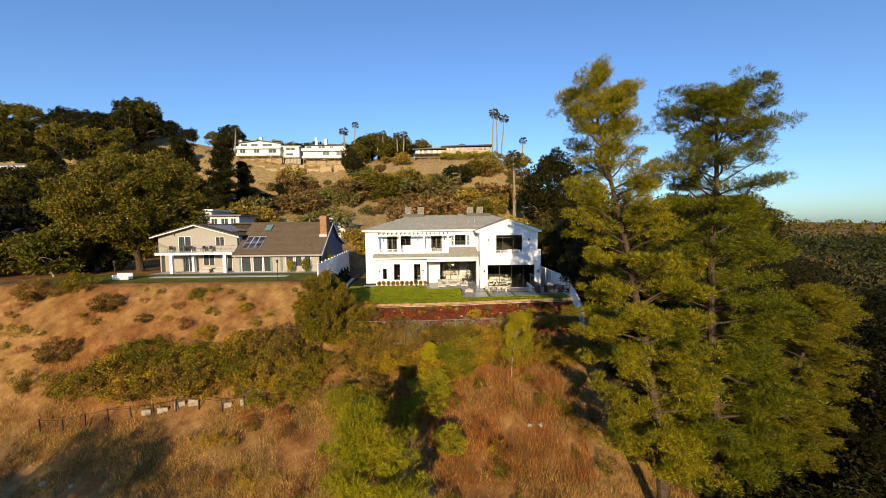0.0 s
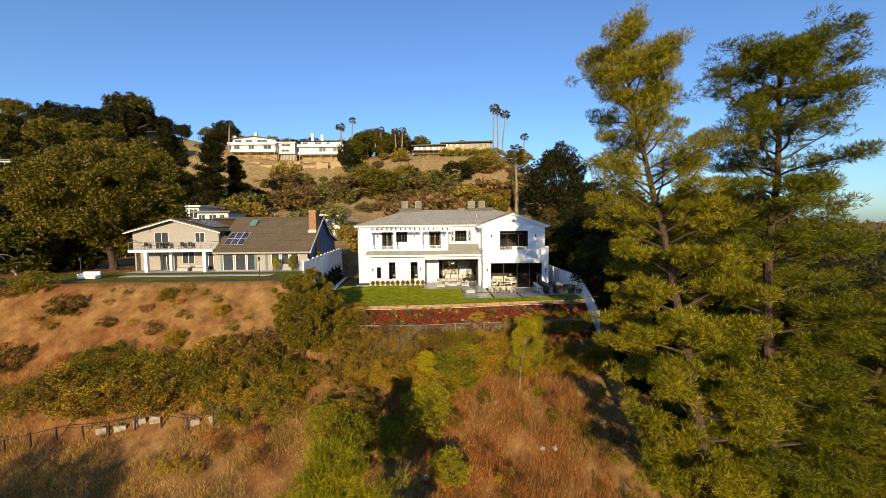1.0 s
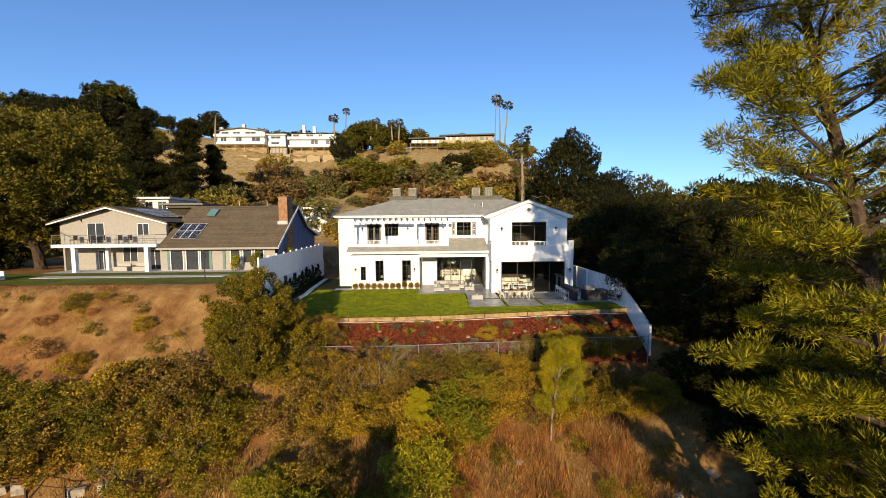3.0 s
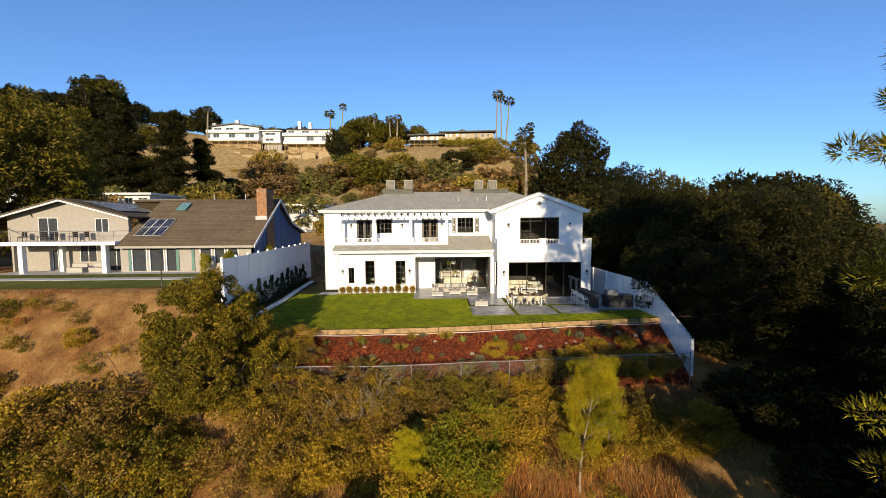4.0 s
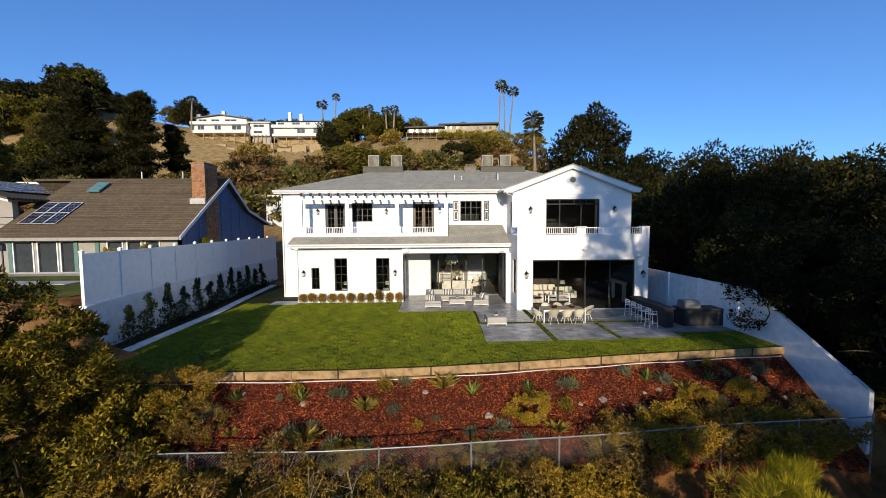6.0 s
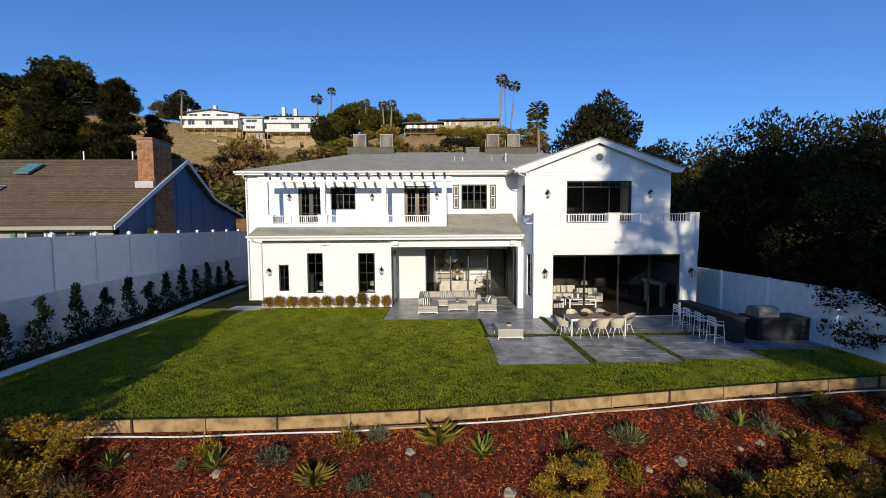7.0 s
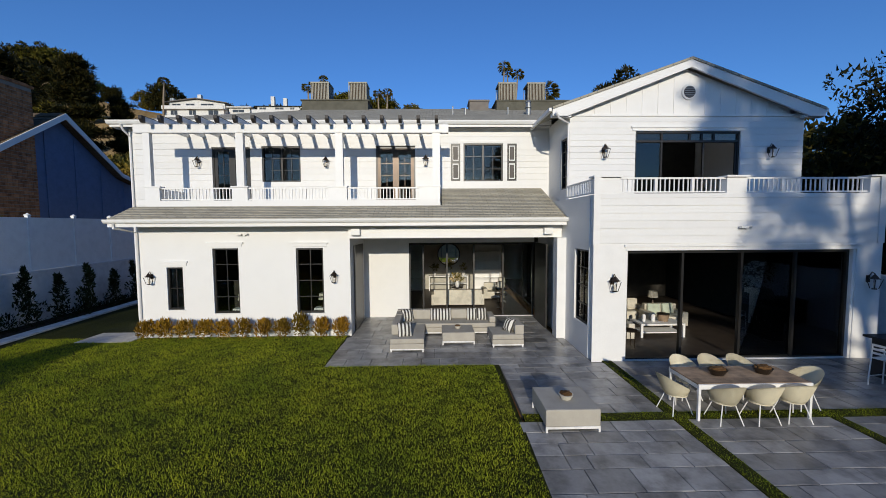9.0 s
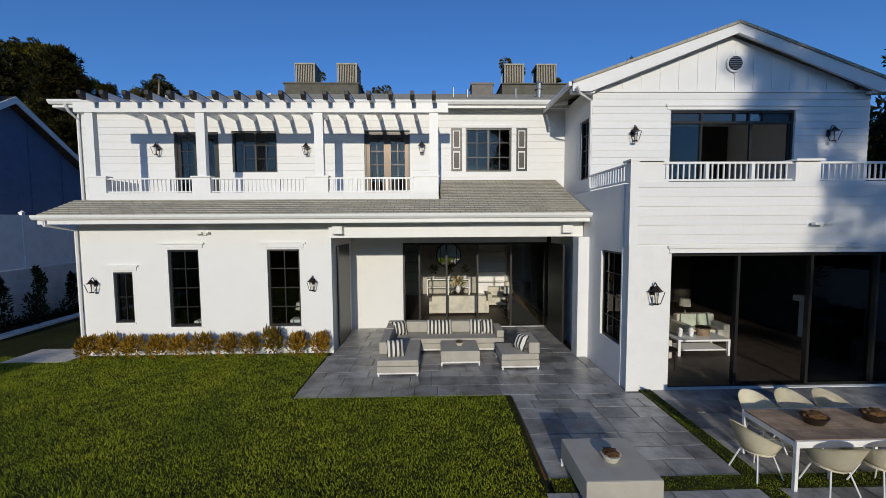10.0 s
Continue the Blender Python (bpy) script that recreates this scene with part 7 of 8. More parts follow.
# ---- houses on the hillside ----
def far_house(name, label, x0, x1, y0, y1, z0, z1, roof, wallm=M_FARWHITE, cols=6, deck=True, stilts=0.0, chimneys=()):
    t = thing(name, label, "house", (0, 0, 0))
    part("wall", boxes((x0, y0, z0, x1, y1, z1)), wallm, t)
    h = z1 - z0
    n = max(1, round(h / 2.9))
    for k in range(n):
        zb = z0 + h * k / n
        for c in range(cols):
            a = x0 + (x1 - x0) * (c + 0.18) / cols
            b = x0 + (x1 - x0) * (c + (0.62 + 0.2 * ((c * 7 + k) % 3) / 2)) / cols
            w = part("window", boxes((a, y0 - 0.06, zb + 1.0, b, y0 + 0.05, zb + h / n - 0.55)), M_FARGLASS, t)
            part("window_frame", boxes((a - 0.1, y0 - 0.09, zb + 0.9, b + 0.1, y0 - 0.065, zb + 1.0), ((a + b) / 2 - 0.05, y0 - 0.09, zb + 1.0, (a + b) / 2 + 0.05, y0 - 0.065, zb + h / n - 0.55)), wallm, w)
        if deck:
            part("balcony", boxes((x0 - 0.4, y0 - 2.2, zb - 0.1, x1 + 0.4, y0 - 0.1, zb + 0.2), (x0 - 0.4, y0 - 2.2, zb + 0.2, x1 + 0.4, y0 - 2.1, zb + 1.0)), wallm, t)
    o = 0.9
    if roof == "hip":
        part("roof", hip_roof(x0 - o, x1 + o, y0 - o, y1 + o, z1 + 0.01, x0 + (x1 - x0) * 0.3, x0 + (x1 - x0) * 0.7, (y0 + y1) / 2, z1 + (x1 - x0) * 0.09), M_FARROOF, t)
    elif roof == "gable":
        xm = (x0 + x1) / 2
        part("roof", prism([(x0 - o, z1 - 0.1), (xm, z1 + (x1 - x0) * 0.09), (x1 + o, z1 - 0.1), (x1 + o, z1 + 0.15), (xm, z1 + (x1 - x0) * 0.09 + 0.3), (x0 - o, z1 + 0.15)], "y", y0 - o, y1 + o), M_FARROOF, t)
        part("gable_wall", prism([(x0, z1), (x1, z1), (xm, z1 + (x1 - x0) * 0.085)], "y", y0, y0 + 0.3), wallm, t)
    else:
        part("roof", boxes((x0 - o, y0 - o, z1 + 0.01, x1 + o, y1 + o, z1 + 0.4)), M_FARROOF if roof == "flat" else M_FARWHITE, t)
    for cx in chimneys:
        part("chimney", boxes((cx, y0 + 2, z1, cx + 1.2, y0 + 3.2, z1 + 3.4)), wallm, t)
    if stilts:
        for c in range(5):
            x = x0 + 0.5 + (x1 - x0 - 1.3) * c / 4
            part("stilt", boxes((x, y0 - 2.0, z0 - stilts, x + 0.3, y0 - 1.7, z0 - 0.1)), M_TIMBER, t)
        part("foundation", boxes((x0, y0 + 1.5, z0 - stilts, x1, y0 + 2, z0)), M_CREAM, t)
    return t


def hill_house(label, x0, x1, y0, depth, z0, zm, z1, roof, upper, lower, chimneys, bays):
    """A white house on a steep slope: an upper floor set back over a solid balcony, a lower floor, and a timber frame under it."""
    t = thing("hill_house", label, "house", (0, 0, 0))
    y1 = y0 + depth
    part("lower_wall", boxes((x0, y0, z0, x1, y1, zm)), M_FARWHITE, t)
    part("upper_wall", boxes((x0 + 0.4, y0 + 1.6, zm + 0.002, x1 - 0.4, y1, z1)), M_FARWHITE, t)
    part("balcony", boxes((x0 - 0.5, y0 - 1.1, zm - 0.25, x1 + 0.5, y0 + 1.6, zm), (x0 - 0.5, y0 - 1.1, zm + 0.001, x1 + 0.5, y0 - 0.95, zm + 0.95)), M_FARWHITE, t)
    part("deck", boxes((x0 - 0.3, y0 - 0.9, z0 - 0.3, x1 + 0.3, y1, z0 - 0.003), (x0 - 0.3, y0 - 0.9, z0, x1 + 0.3, y0 - 0.78, z0 + 0.7)), M_FARWHITE, t)
    for (a, b), zb, yy, zt in [(q, zm + 0.9, y0 + 1.6, z1 - 0.35) for q in upper] + [(q, z0 + 1.15, y0, zm - 0.5) for q in lower]:
        w = part("window", boxes((x0 + a, yy - 0.05, zb, x0 + b, yy - 0.004, zt)), M_FARGLASS, t)
        m = (a + b) / 2
        part("window_frame", boxes((x0 + m - 0.06, yy - 0.09, zb, x0 + m + 0.06, yy - 0.052, zt), (x0 + a - 0.1, yy - 0.09, zt, x0 + b + 0.1, yy - 0.052, zt + 0.12)), M_FARWHITE, w)
    o, xm = 0.8, x0 + (x1 - x0) * 0.5
    if roof == "hip":
        part("roof", hip_roof(x0 - o, x1 + o, y0 + 0.6, y1 + o, z1 + 0.01, x0 + (x1 - x0) * 0.3, x0 + (x1 - x0) * 0.7, (y0 + y1) / 2, z1 + 1.5), M_FARROOF, t)
    else:
        part("roof", prism([(x0 - o, z1 - 0.1), (xm, z1 + 1.3), (x1 + o, z1 - 0.3), (x1 + o, z1 - 0.05), (xm, z1 + 1.6), (x0 - o, z1 + 0.15)], "y", y0 + 0.6, y1 + o), M_FARROOF, t)
        part("gable_wall", prism([(x0 + 0.4, z1 + 0.003), (x1 - 0.4, z1 + 0.003), (xm, z1 + 1.25)], "y", y0 + 1.6, y0 + 1.9), M_FARWHITE, t)
    for cx, ch in chimneys:
        part("chimney", boxes((x0 + cx, y0 + 2.6, z1 - 0.5, x0 + cx + 1.3, y0 + 3.8, z1 + ch)), M_FARWHITE, t)
    zf = z0 - 4.6
    for c in range(bays + 1):
        x = x0 + 0.2 + (x1 - x0 - 0.7) * c / bays
        part("stilt", boxes((x, y0 - 0.5, zf, x + 0.3, y0 - 0.2, z0 - 0.3)), M_TIMBER, t)
        if c < bays:
            xn = x0 + 0.2 + (x1 - x0 - 0.7) * (c + 1) / bays
            part("brace", tubes(((x + 0.15, y0 - 0.35, z0 - 3.2), (xn + 0.15, y0 - 0.35, z0 - 0.6), 0.12) if c % 2 else ((x + 0.15, y0 - 0.35, z0 - 0.6), (xn + 0.15, y0 - 0.35, z0 - 3.2), 0.12)), M_TIMBER, t)
    part("beam", boxes((x0, y0 - 0.55, z0 - 3.4, x1, y0 - 0.2, z0 - 3.1)), M_TIMBER, t)
    part("foundation", boxes((x0 + 0.3, y0 + 2.5, zf, x1 - 0.3, y0 + 3.0, z0 - 0.31)), M_TAN, t)
    return t


hill_house("white two-storey hillside house with gabled roof on timber frame", -95.5, -74.5, 187, 11, 43.2, 46.4, 49.1, "gable", ((1.6, 4.6), (6.6, 9.6), (12.0, 16.5)), ((2.0, 4.4), (8.6, 11.0), (15.5, 19.0)), ((0.2, 2.0), (10.2, 3.3)), 5)
far_house("hill_house_annexe", "white annexe of hillside house", -74.2, -66.5, 190, 198, 42.6, 47.6, "flatwhite", cols=1, deck=False, stilts=3.0)
hill_house("white hillside house with grey hip roof and two chimneys", -64.0, -43.5, 188, 11, 42.0, 45.3, 48.1, "hip", ((1.2, 3.6), (7.0, 10.0), (12.5, 14.0)), ((9.5, 12.5), (16.0, 19.5)), ((5.0, 4.0), (9.6, 3.4)), 4)
M_BEIGE = plain("far_beige", (0.42, 0.33, 0.2), 0.9)
ridge = thing("ridge_house", "long low beige house with dark flat roofs on the ridge", "house", (0, 0, 0))
for x0, x1, z0, z1, y0, n in ((-10.6, 4.4, 44.6, 46.7, 196, 5), (3.8, 27.6, 45.9, 48.2, 196.6, 8)):
    part("wall", boxes((x0 + 0.003, y0, z0 - 1.5, x1, y0 + 8, z1)), M_BEIGE, ridge)
    part("roof", prism([(x0 - 1.2, z1 + 0.01), (x1 + 1.0, z1 + 0.5), (x1 + 1.0, z1 + 1.1), (x0 - 1.2, z1 + 0.5)], "y", y0 - 1.6, y0 + 9), M_RAFTER, ridge, "dark flat roof with deep eaves")
    for k in range(n):
        a = x0 + 0.8 + (x1 - x0 - 1.0) * k / n
        part("window", boxes((a, y0 - 0.06, z0 + 0.7, a + (1.7, 0.9, 1.3)[k % 3], y0 - 0.005, z1 - 0.25)), M_FARGLASS, ridge)
part("gable", prism([(8.4, 48.7), (18.4, 49.0), (13.4, 50.6)], "y", 199.0, 206.0), M_RAFTER, ridge)
part("deck", boxes((-11.2, 192.8, 44.1, 2.4, 195.9, 44.5)), M_RAFTER, ridge)
for k in range(6):
    part("stilt", boxes((-10.9 + k * 2.5, 193.0, 40.0, -10.7 + k * 2.5, 193.2, 44.1)), M_TIMBER, ridge)
hr = np.random.default_rng(91)
hx = hr.uniform(2.5, 33, 190)
hy = hr.uniform(190.5, 194.0, 190)
solid("ridge_hedge", quads_mesh("ridge_hedge", clump_leaves(hr, np.stack([hx, hy, height(hx, hy) + 0.9], 1), hr.uniform(0.8, 1.5, 190), 40, 0.45, 0.6, 0.3, 0.8, 0.8, True), M_HEDGE), None, "sunlit green hedge bank below ridge house", "hedge", "stuff")
far_house("distant_house", "small white house with dark windows behind roofs", -29.8, -23.8, 100, 108, 3.0, 10.8, "flatwhite", cols=4, deck=False)
far_house("distant_house", "low white modern house behind trees", -71, -57.5, 99, 108, 6, 13.2, "flatwhite", cols=5, deck=False)
far_house("distant_house", "low house with pale grey roof behind neighbours", -57.4, -50, 98, 106, 5, 11.8, "flat", cols=3, deck=False)
far_house("distant_house", "house with broad brown hip roof beside trees", -92, -72, 72, 84, 3.0, 7.4, "hip", wallm=M_CREAM, cols=6, deck=False)
far_house("distant_house", "low white house with flat roof", -88, -70, 92, 100, 7, 12.5, "flatwhite", cols=5, deck=False)
far_house("distant_house", "far white house among trees on slope", -166, -154, 150, 160, z_at(-160, 150) - 1, z_at(-160, 150) + 7, "flat", cols=4, deck=False)
for i in range(9):
    solid("slope_retaining_wall", boxes((-97 + i * 6.2, 180.5 - (i % 2) * 1.5, 31, -91.6 + i * 6.2, 181 - (i % 2) * 1.5, 35.6 + (i % 3) * 0.8)), M_TAN, "tan retaining wall below hillside houses", "wall", "structure")


# ---- palms, hillside trees and shrubs ----
def palm_meshes(seed, H, r=1.9, trunk=0.22):
    rng = np.random.default_rng(seed)
    wood = bmesh.new()
    path = limb_path(rng, (0, 0, -0.5), (0, 0, 1), H + 0.5, 8, 0, 0.03)
    add_limb(wood, path, trunk * 1.25, trunk * 0.8, 8)
    top = np.array(path[-1])
    v = []
    for i in range(46):
        a, e = i * 2.4, rng.uniform(-0.9, 1.2)
        d = np.array([math.cos(a) * math.cos(e), math.sin(a) * math.cos(e), math.sin(e)])
        side = np.cross(d, [0, 0, 1.0])
        side /= np.linalg.norm(side)
        for k in range(7):
            b = (k - 3) * 0.22
            dd = d * math.cos(b) + side * math.sin(b)
            p = top + d * r * 0.45
            q = p + dd * r * 0.6 - np.array([0, 0, 0.15 * r])
            v.append([p - side * 0.02, p + side * 0.02, p + dd * r * 0.35 + side * 0.06, q])
        v.append([top - side * 0.03, top + side * 0.03, top + d * r * 0.46 + side * 0.02, top + d * r * 0.46 - side * 0.02])
    return to_mesh("trunk", wood, M_BARK_PALE), quads_mesh("crown", np.array(v), L_PALM)


PALM = {h: palm_meshes(int(h), h, 2.6 if h > 15 else 2.2, 0.3) for h in (20, 17, 12, 8)}
for x, y, top, h, s in ((28.5, 195, 65, 20, 1), (31.2, 197, 64, 20, 0.95), (33, 194, 61.5, 17, 1), (43.2, 194, 50.8, 12, 1), (-39.4, 189, 57.6, 12, 0.85), (-43.8, 188, 54.4, 8, 1.1), (-15.7, 188, 52.8, 8, 0.95), (-18.6, 189, 52.6, 8, 0.9), (-25.4, 190, 53.6, 8, 0.95), (-28.6, 191, 53, 8, 0.9), (-95.5, 186, 55.5, 12, 1), (24.2, 120, 30.2, 20, 1), (25.0, 122, 27.8, 17, 0.95)):
    plant(PALM[h], (x, y, top - h * s), "tall fan palm with shaggy crown", "palm", "palm_tree", s, x, "fan palms")
rh = random.Random(21)
for x, y, top in ((-72.5, 115, 35.5), (-64.8, 116, 35), (-79, 118, 33), (-60, 124, 30)):
    b = z_at(x, y)
    plant(CONIF, (x, y, b - 0.3), "tall dark conifer on hillside", "conifer", "conifer", (top - b) / 20.5, x, "hillside conifers")
SP = [(x, y, top - z_at(x, y) + 0.5, k) for x, y, top, k in ((33.6, 113, 31.6, 0), (40, 105, 21, 0), (48, 98, 18.5, 1), (55, 92, 17, 2), (44, 85, 15, 1), (62, 90, 16.5, 0), (72, 95, 17.5, 1), (36, 92, 16, 2), (80, 100, 17, 0), (52, 76, 13.5, 2), (90, 110, 17, 1))] + [(14, 118, 8, 1), (-38, 188, 12, 1), (-33, 196, 13, 0), (-25, 192, 12, 1), (-39, 178, 14, 2), (-12, 200, 9, 0), (-104, 196, 13, 1), (-70, 203, 11, 0), (-48, 206, 12, 1), (-85, 206, 10, 1)]
for i in range(46):
    SP.append((rh.uniform(-150, -52), rh.uniform(84, 176), rh.uniform(8, 12), i % 3))
for i in range(34):
    SP.append((rh.uniform(-200, -88), rh.uniform(95, 170), rh.uniform(8.5, 12.5), i % 3))
for i in range(14):
    SP.append((-160 + i * 11, rh.uniform(196, 215), rh.uniform(9, 15), i % 3))
for i in range(15):
    SP.append((-108 + i * 7.2, rh.uniform(203, 215), rh.uniform(8, 12.5), (1, 0, 1)[i % 3]))
for i in range(12):
    SP.append((rh.uniform(-110, -58), rh.uniform(62, 84), rh.uniform(10, 14), i % 3))
for i in range(26):
    SP.append((rh.uniform(-290, -135), rh.uniform(150, 235), rh.uniform(13, 19), i % 3))
for i in range(16):
    SP.append((-88 + i * 2.4 + rh.uniform(-1, 1), rh.uniform(53, 62), rh.uniform(6, 9.5), (0, 2, 1)[i % 3]))
for i in range(44):
    d = rh.uniform(118, 186)
    SP.append((rh.uniform(-1.3, -0.72) * d, d, rh.uniform(7, 11.5), (0, 2, 1, 0)[i % 4]))
for i in range(18):
    SP.append((rh.uniform(-218, -138), rh.uniform(160, 188), rh.uniform(11, 16), (0, 2, 1)[i % 3]))
for x, y, h, k in SP:
    if (y > 118 and -0.57 < x / y < -0.215 and y < 200) or (82 < y < 116 and -0.76 < x / y < -0.45):
        continue
    kind = HILLF if x > 30 and y < 115 else HILLT
    plant(kind[k], (x, y, z_at(x, y) - (0.5 if x > 0 else 1.2)), "leafy green tree on dry hillside" if k == 1 else "dark green tree on dry hillside", "tree", "hill_tree", h / 13.5, x * 3.1, "hillside trees", rh.uniform(0.85, 1.15) * (0.9 if h > 17 and x > 0 else 1.0))
for i in range(170):
    x, y = rh.uniform(-75, 45), 88 + 104 * rh.random() ** 0.8
    if (x < -40 and y > 166) or (-16 < x < 30 and y > 172) or (24 < x < 29 and 118 < y < 124):
        continue
    plant(HILLB[(i * 7) % 3], (x, y, z_at(x, y) - 0.3), "brown-green chaparral bush on hillside", "bush", "hill_bush", 0.4 + 1.5 * rh.random() ** 1.7, i * 1.3, "chaparral bushes", rh.uniform(0.9, 1.5))


for x, y, h, k, wide in ((-38.2, 172, 16, 0, 0.62), (-34.0, 168, 11, 2, 0.8), (-17.5, 140, 12, 1, 1.5), (-27, 150, 11, 1, 1.3), (-60, 134, 8, 0, 1.6), (-67, 140, 7, 2, 1.5), (-9, 158, 8, 1, 1.6), (8, 160, 10, 2, 1.4), (17, 168, 9, 1, 1.5), (-33, 196, 13, 1, 1.2), (-26, 197, 12, 1, 1.3), (-19, 199, 9, 1, 1.4), (-37, 200, 14, 0, 1.0), (4, 128, 7, 0, 1.3), (-64, 206, 12, 1, 1.2), (-76, 207, 11, 1, 1.3), (-55, 205, 12, 0, 1.1)):
    plant(HILLT[k], (x, y, z_at(x, y) - 1.0), "broad olive-green tree on dry hillside" if k == 1 else "dark green tree on dry hillside", "tree", "hill_tree", h / 13.5, x * 2.3, "hillside trees", wide)


for x, y, sc in ((-16.75, 59.6, 0.72), (-19.4, 56.5, 0.62), (-21.6, 56.4, 0.55)):
    plant(SHRUB_Y[0], (x, y, 2.3), "leafy yellow-green shrub behind white fence", "shrub", "shrub", sc, x, "shrubs beside neighbour", 0.5)


def twig_meshes(seed, H):
    """Leafless shrub: forked bare stems."""
    rng = np.random.default_rng(seed)
    bm = bmesh.new()
    for i in range(16):
        a = rng.uniform(0, 2 * math.pi)
        path = limb_path(rng, (0.1 * math.cos(a), 0.1 * math.sin(a), 0), (0.5 * math.cos(a), 0.5 * math.sin(a), 1), H * rng.uniform(0.6, 1.0), 6, 0, 0.13)
        add_limb(bm, path, 0.028, 0.008, 4)
        for k in (2, 3, 4, 5):
            for s in range(2):
                q = limb_path(rng, path[k], Vector(rng.normal(size=3)) + Vector((0, 0, 0.7)), H * 0.28, 3, 0, 0.2)
                add_limb(bm, q, 0.012, 0.004, 3)
    return to_mesh("bare_shrub", bm, M_BARK_PALE)


TWIG = [twig_meshes(s, 3.4) for s in (5, 8)]
for i, (x, y, s) in enumerate(((-3.7, 39.3, 1.0), (-2.3, 39.7, 0.9), (-5.4, 38.6, 0.8), (3.1, 39.4, 0.7), (-14.2, 36.0, 0.9), (-17.5, 35.4, 0.8))):
    solid("bare_shrub", TWIG[i % 2], None, "leafless grey shrub among green bushes", "shrub", at=Matrix.Translation((x, y, z_at(x, y) - 0.1)) @ Matrix.Rotation(i * 2.1, 4, "Z") @ Matrix.Scale(s, 4), group="bare shrubs")
# far woods past the valley
rw = np.random.default_rng(77)
wx = np.concatenate([rw.uniform(40, 900, 1700), rw.uniform(50, 260, 900)])
wy = np.concatenate([rw.uniform(120, 1500, 1700), rw.uniform(60, 300, 900)])
keep = wx > 45 + wy * 0.12
wx, wy = wx[keep], wy[keep]
wz = height(wx, wy)
cen = np.stack([wx, wy, wz + 3], 1)
near = np.hypot(wx, wy) < 330
solid("far_woods", quads_mesh("far_woods", clump_leaves(rw, cen[~near], np.full(int((~near).sum()), 6.0), 36, 2.8, 0.7, 0.3, 0.9, 0.8, True), L_OAK), None, "distant wooded hills across the valley", "woods", "stuff")
solid("valley_woods", quads_mesh("valley_woods", clump_leaves(rw, cen[near], rw.uniform(3.5, 6.5, int(near.sum())), 130, 1.0, 0.6, 0.3, 0.9, 0.8, True), L_VALLEY), None, "dense woods down in the valley", "woods", "stuff")

# ---- slope details ----
posts = thing("slope_fence", "rusty post and wire fence across dry slope", "fence", (0, 0, 0))
bm = bmesh.new()
for i in range(12):
    x = -37 + i * 2.1
    z = z_at(x, 34.9)
    part("post", boxes((x - 0.05, 34.85, z - 0.3, x + 0.05, 34.95, z + 1.15)), M_RUST, posts)
    if i:
        part("rail", tubes(((x - 2.1, 34.9, z_at(x - 2.1, 34.9) + 1.05), (x, 34.9, z + 1.05), 0.03), n=5), M_RUST, posts)
for i, x in enumerate((-27.4, -25.9, -24.3, -23.0, -19.9, -18.2)):
    solid("concrete_block", boxes((-0.45, -0.12, -0.3, 0.45, 0.12, 0.38), bevel=0.03), M_ROCK, "broken concrete block on dry slope", "block", at=pose(x, 35.3, z_at(x, 35.3) + 0.1, 4 * (i % 3), 6 * (i % 2) - 3, 10 * (i % 3)), group="concrete blocks")
for i in range(26):
    x, y = rh.uniform(-36, 16), rh.uniform(29, 46 if i % 3 else 36)
    if x > -16 and y > 41:
        continue
    solid("slope_rock", ROCKS[i % 3], None, "pale rock on dry slope", "rock", at=Matrix.Translation((x, y, z_at(x, y))) @ Matrix.Rotation(i, 4, "Z") @ Matrix.Scale(rh.uniform(0.7, 2.2), 4), group="slope rocks")
for i, (x, y, s) in enumerate(((-28.3, 45.3, 0.42), (-38, 44, 0.7), (-43, 46, 0.8), (-33, 43, 0.35), (-22, 43.5, 0.4), (-47, 45, 0.9), (-25, 41, 0.5), (-40, 40, 0.8), (13, 38.5, 0.5), (10.5, 39.5, 0.5), (15.5, 40, 0.6))):
    plant(SHRUB_FAR[i % 2], (x, y, z_at(x, y) - 0.2), "low dry shrub on brown slope", "shrub", "shrub", s, i * 1.1, "slope shrubs")


def blades(rng, n, x0, x1, y0, y1, h, w, lean=0.35, keepf=None, lift=0.0):
    x, y = rng.uniform(x0, x1, n), rng.uniform(y0, y1, n)
    if keepf is not None:
        k = keepf(x, y, rng)
        x, y = x[k], y[k]
    n = len(x)
    z = height(x, y) + lift if lift < 90 else np.full(n, lift - 100)
    p = np.stack([x, y, z - 0.02], 1)
    a = rng.uniform(0, 2 * np.pi, n)
    s = np.stack([np.cos(a), np.sin(a), 0 * a], 1) * w
    clump = 0.85 + 0.2 * np.sin(x * 5.1 + 2 * np.sin(y * 3.3)) * np.cos(y * 6.3 + np.sin(x * 2.7))
    hh = (h * clump * rng.uniform(0.5, 1.4, n))[:, None]
    tip = p + np.concatenate([rng.normal(size=(n, 2)) * lean, np.ones((n, 1))], 1) * hh
    return np.stack([p - s, p + s, tip], 1)


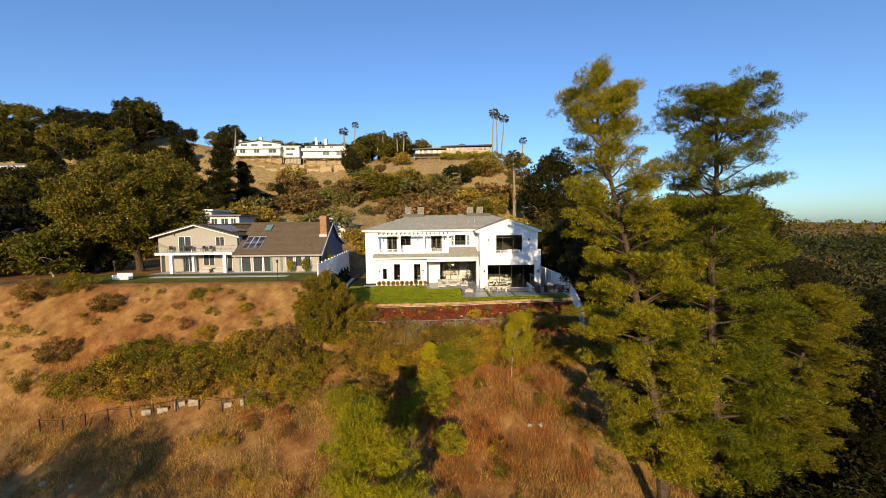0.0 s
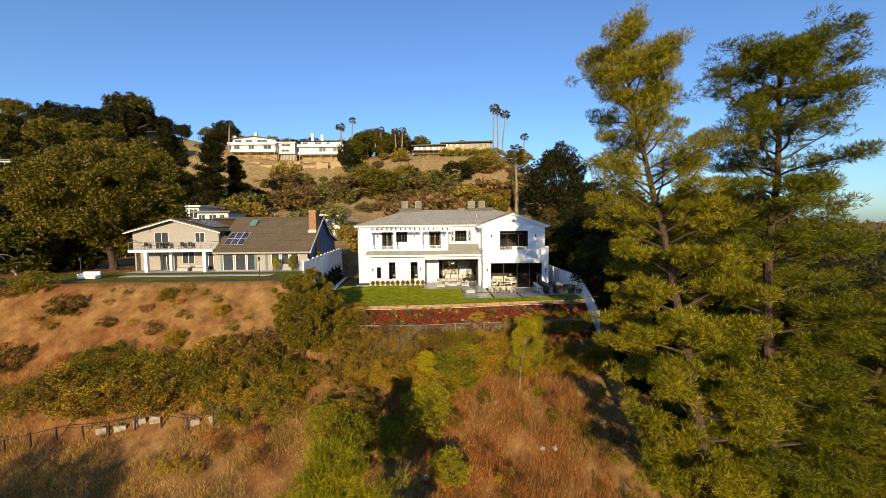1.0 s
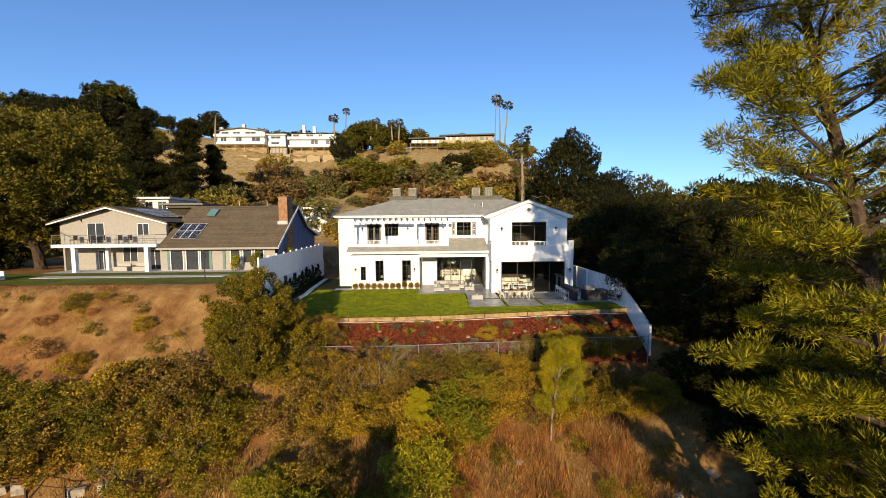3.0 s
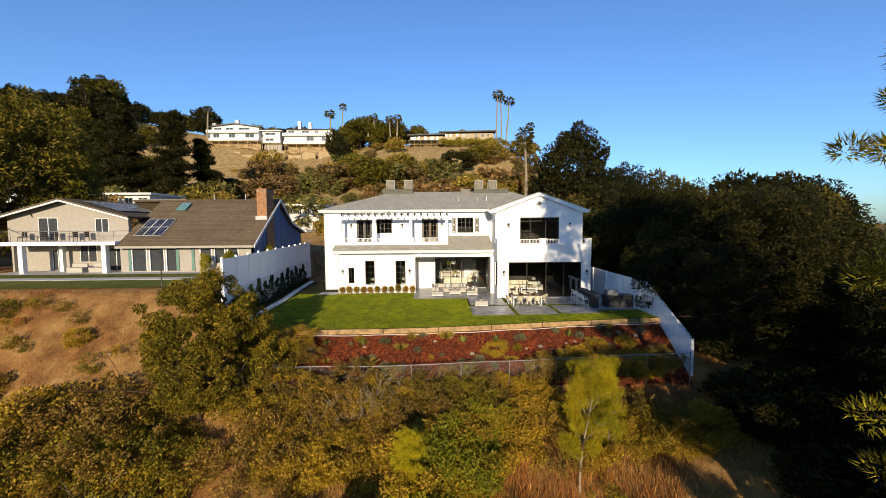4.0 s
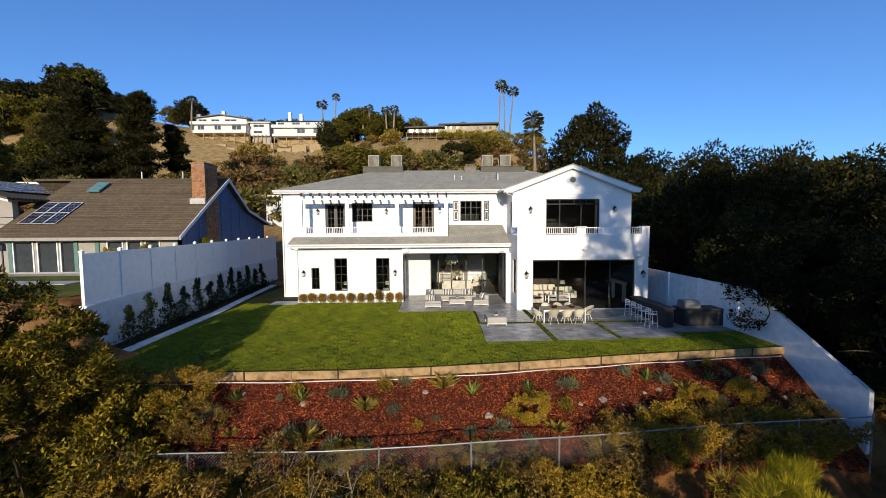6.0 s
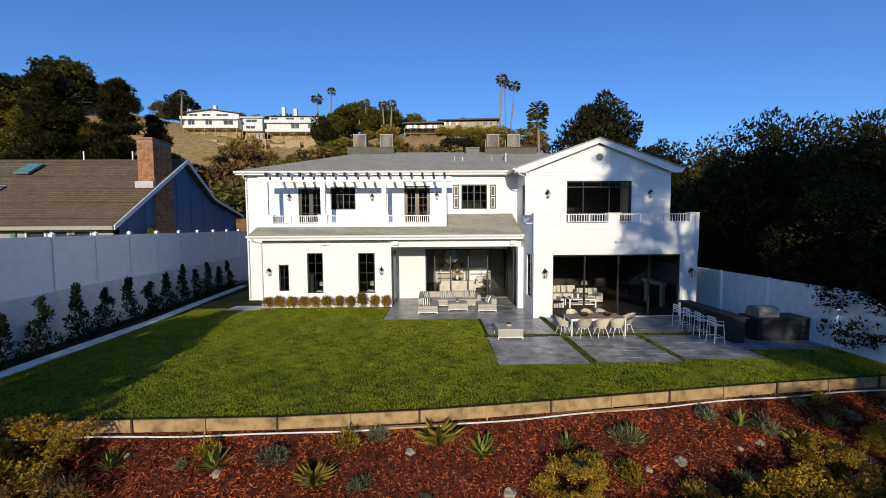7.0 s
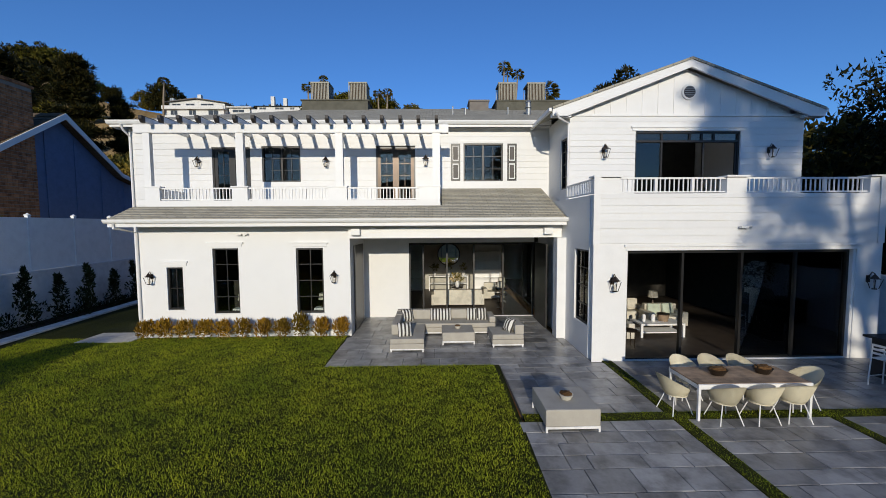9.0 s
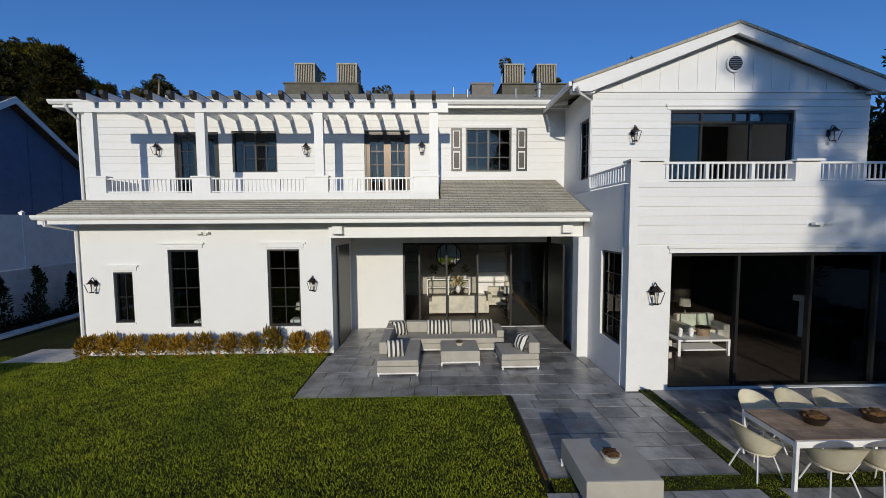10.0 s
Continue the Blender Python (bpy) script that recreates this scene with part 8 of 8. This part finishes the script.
rg = np.random.default_rng(6)
patchy = lambda x, y, r: (np.sin(x * 0.8 + 2 * np.sin(y * 0.5)) + np.sin(y * 0.9 + x * 0.3) + r.normal(size=len(x)) * 0.8) > 0.0
solid("dry_grass", quads_mesh("dry_grass", blades(rg, 150000, -42, 18, 22, 40.6, 0.42, 0.022, 0.4, patchy), L_STRAW, 3), None, "tall dry straw grass on slope", "grass", "stuff")
solid("dry_grass", quads_mesh("dry_grass", blades(rg, 150000, -40, -1, 20, 34.6, 0.3, 0.024, 0.5, patchy), L_PALE, 3), None, "pale straw grass on lower slope", "grass", "stuff")
solid("dry_grass", quads_mesh("dry_grass", blades(rg, 30000, -52, -16, 36, 47.3, 0.22, 0.016, 0.5, patchy), L_RUSTY, 3), None, "short dry grass below neighbouring lawn", "grass", "stuff")
solid("rusty_weeds", quads_mesh("rusty_weeds", blades(rg, 30000, -1, 12, 27, 38.5, 0.6, 0.016, 0.3, lambda x, y, r: np.sin(x * 1.3) * np.cos(y * 0.9) + r.normal(size=len(x)) * 0.5 > 0), L_RUSTY, 3), None, "upright rust-brown dry weeds on slope", "weeds", "stuff")


def on_lawn(x, y, r):
    e = edge_y(x)
    ok = (y > e + 0.03) & (x > -13.0) & ~((x > 3.25) & (x < 13.12) & (y > np.where(x > 9.9, 47.98, np.where(x > 6.6, 47.78, 47.7)))) & ~((x > -1.68) & (y > 54.31)) & ~((x > 13.1) & (y > 48.9)) & ~((x > -9.4) & (y > 57.4)) & ~((x > -11.1) & (x < -9.2) & (y > 56.9))
    return ok


solid("lawn_grass", quads_mesh("lawn_grass", blades(rg, 900000, -13.0, 16.5, 44.2, 57.4, 0.07, 0.0068, 0.42, on_lawn, 100.0), L_GRASS, 3), None, "short mown grass blades of the lawn", "grass", "stuff")
strips = np.concatenate([blades(rg, int(3600 * (x1 - x0) * (y1 - y0)) + 400, x0, x1, y0, y1, 0.045, 0.007, 0.5, None, 100.01) for x0, y0, x1, y1 in ((6.5, 47.7, 6.78, 54.48), (3.42, 51.05, 6.5, 51.35), (6.78, 51.05, 13.0, 51.35), (9.82, 47.8, 10.06, 51.05))])
solid("strip_grass", quads_mesh("strip_grass", strips, L_GRASS, 3), None, "short grass between patio slabs", "grass", "stuff")
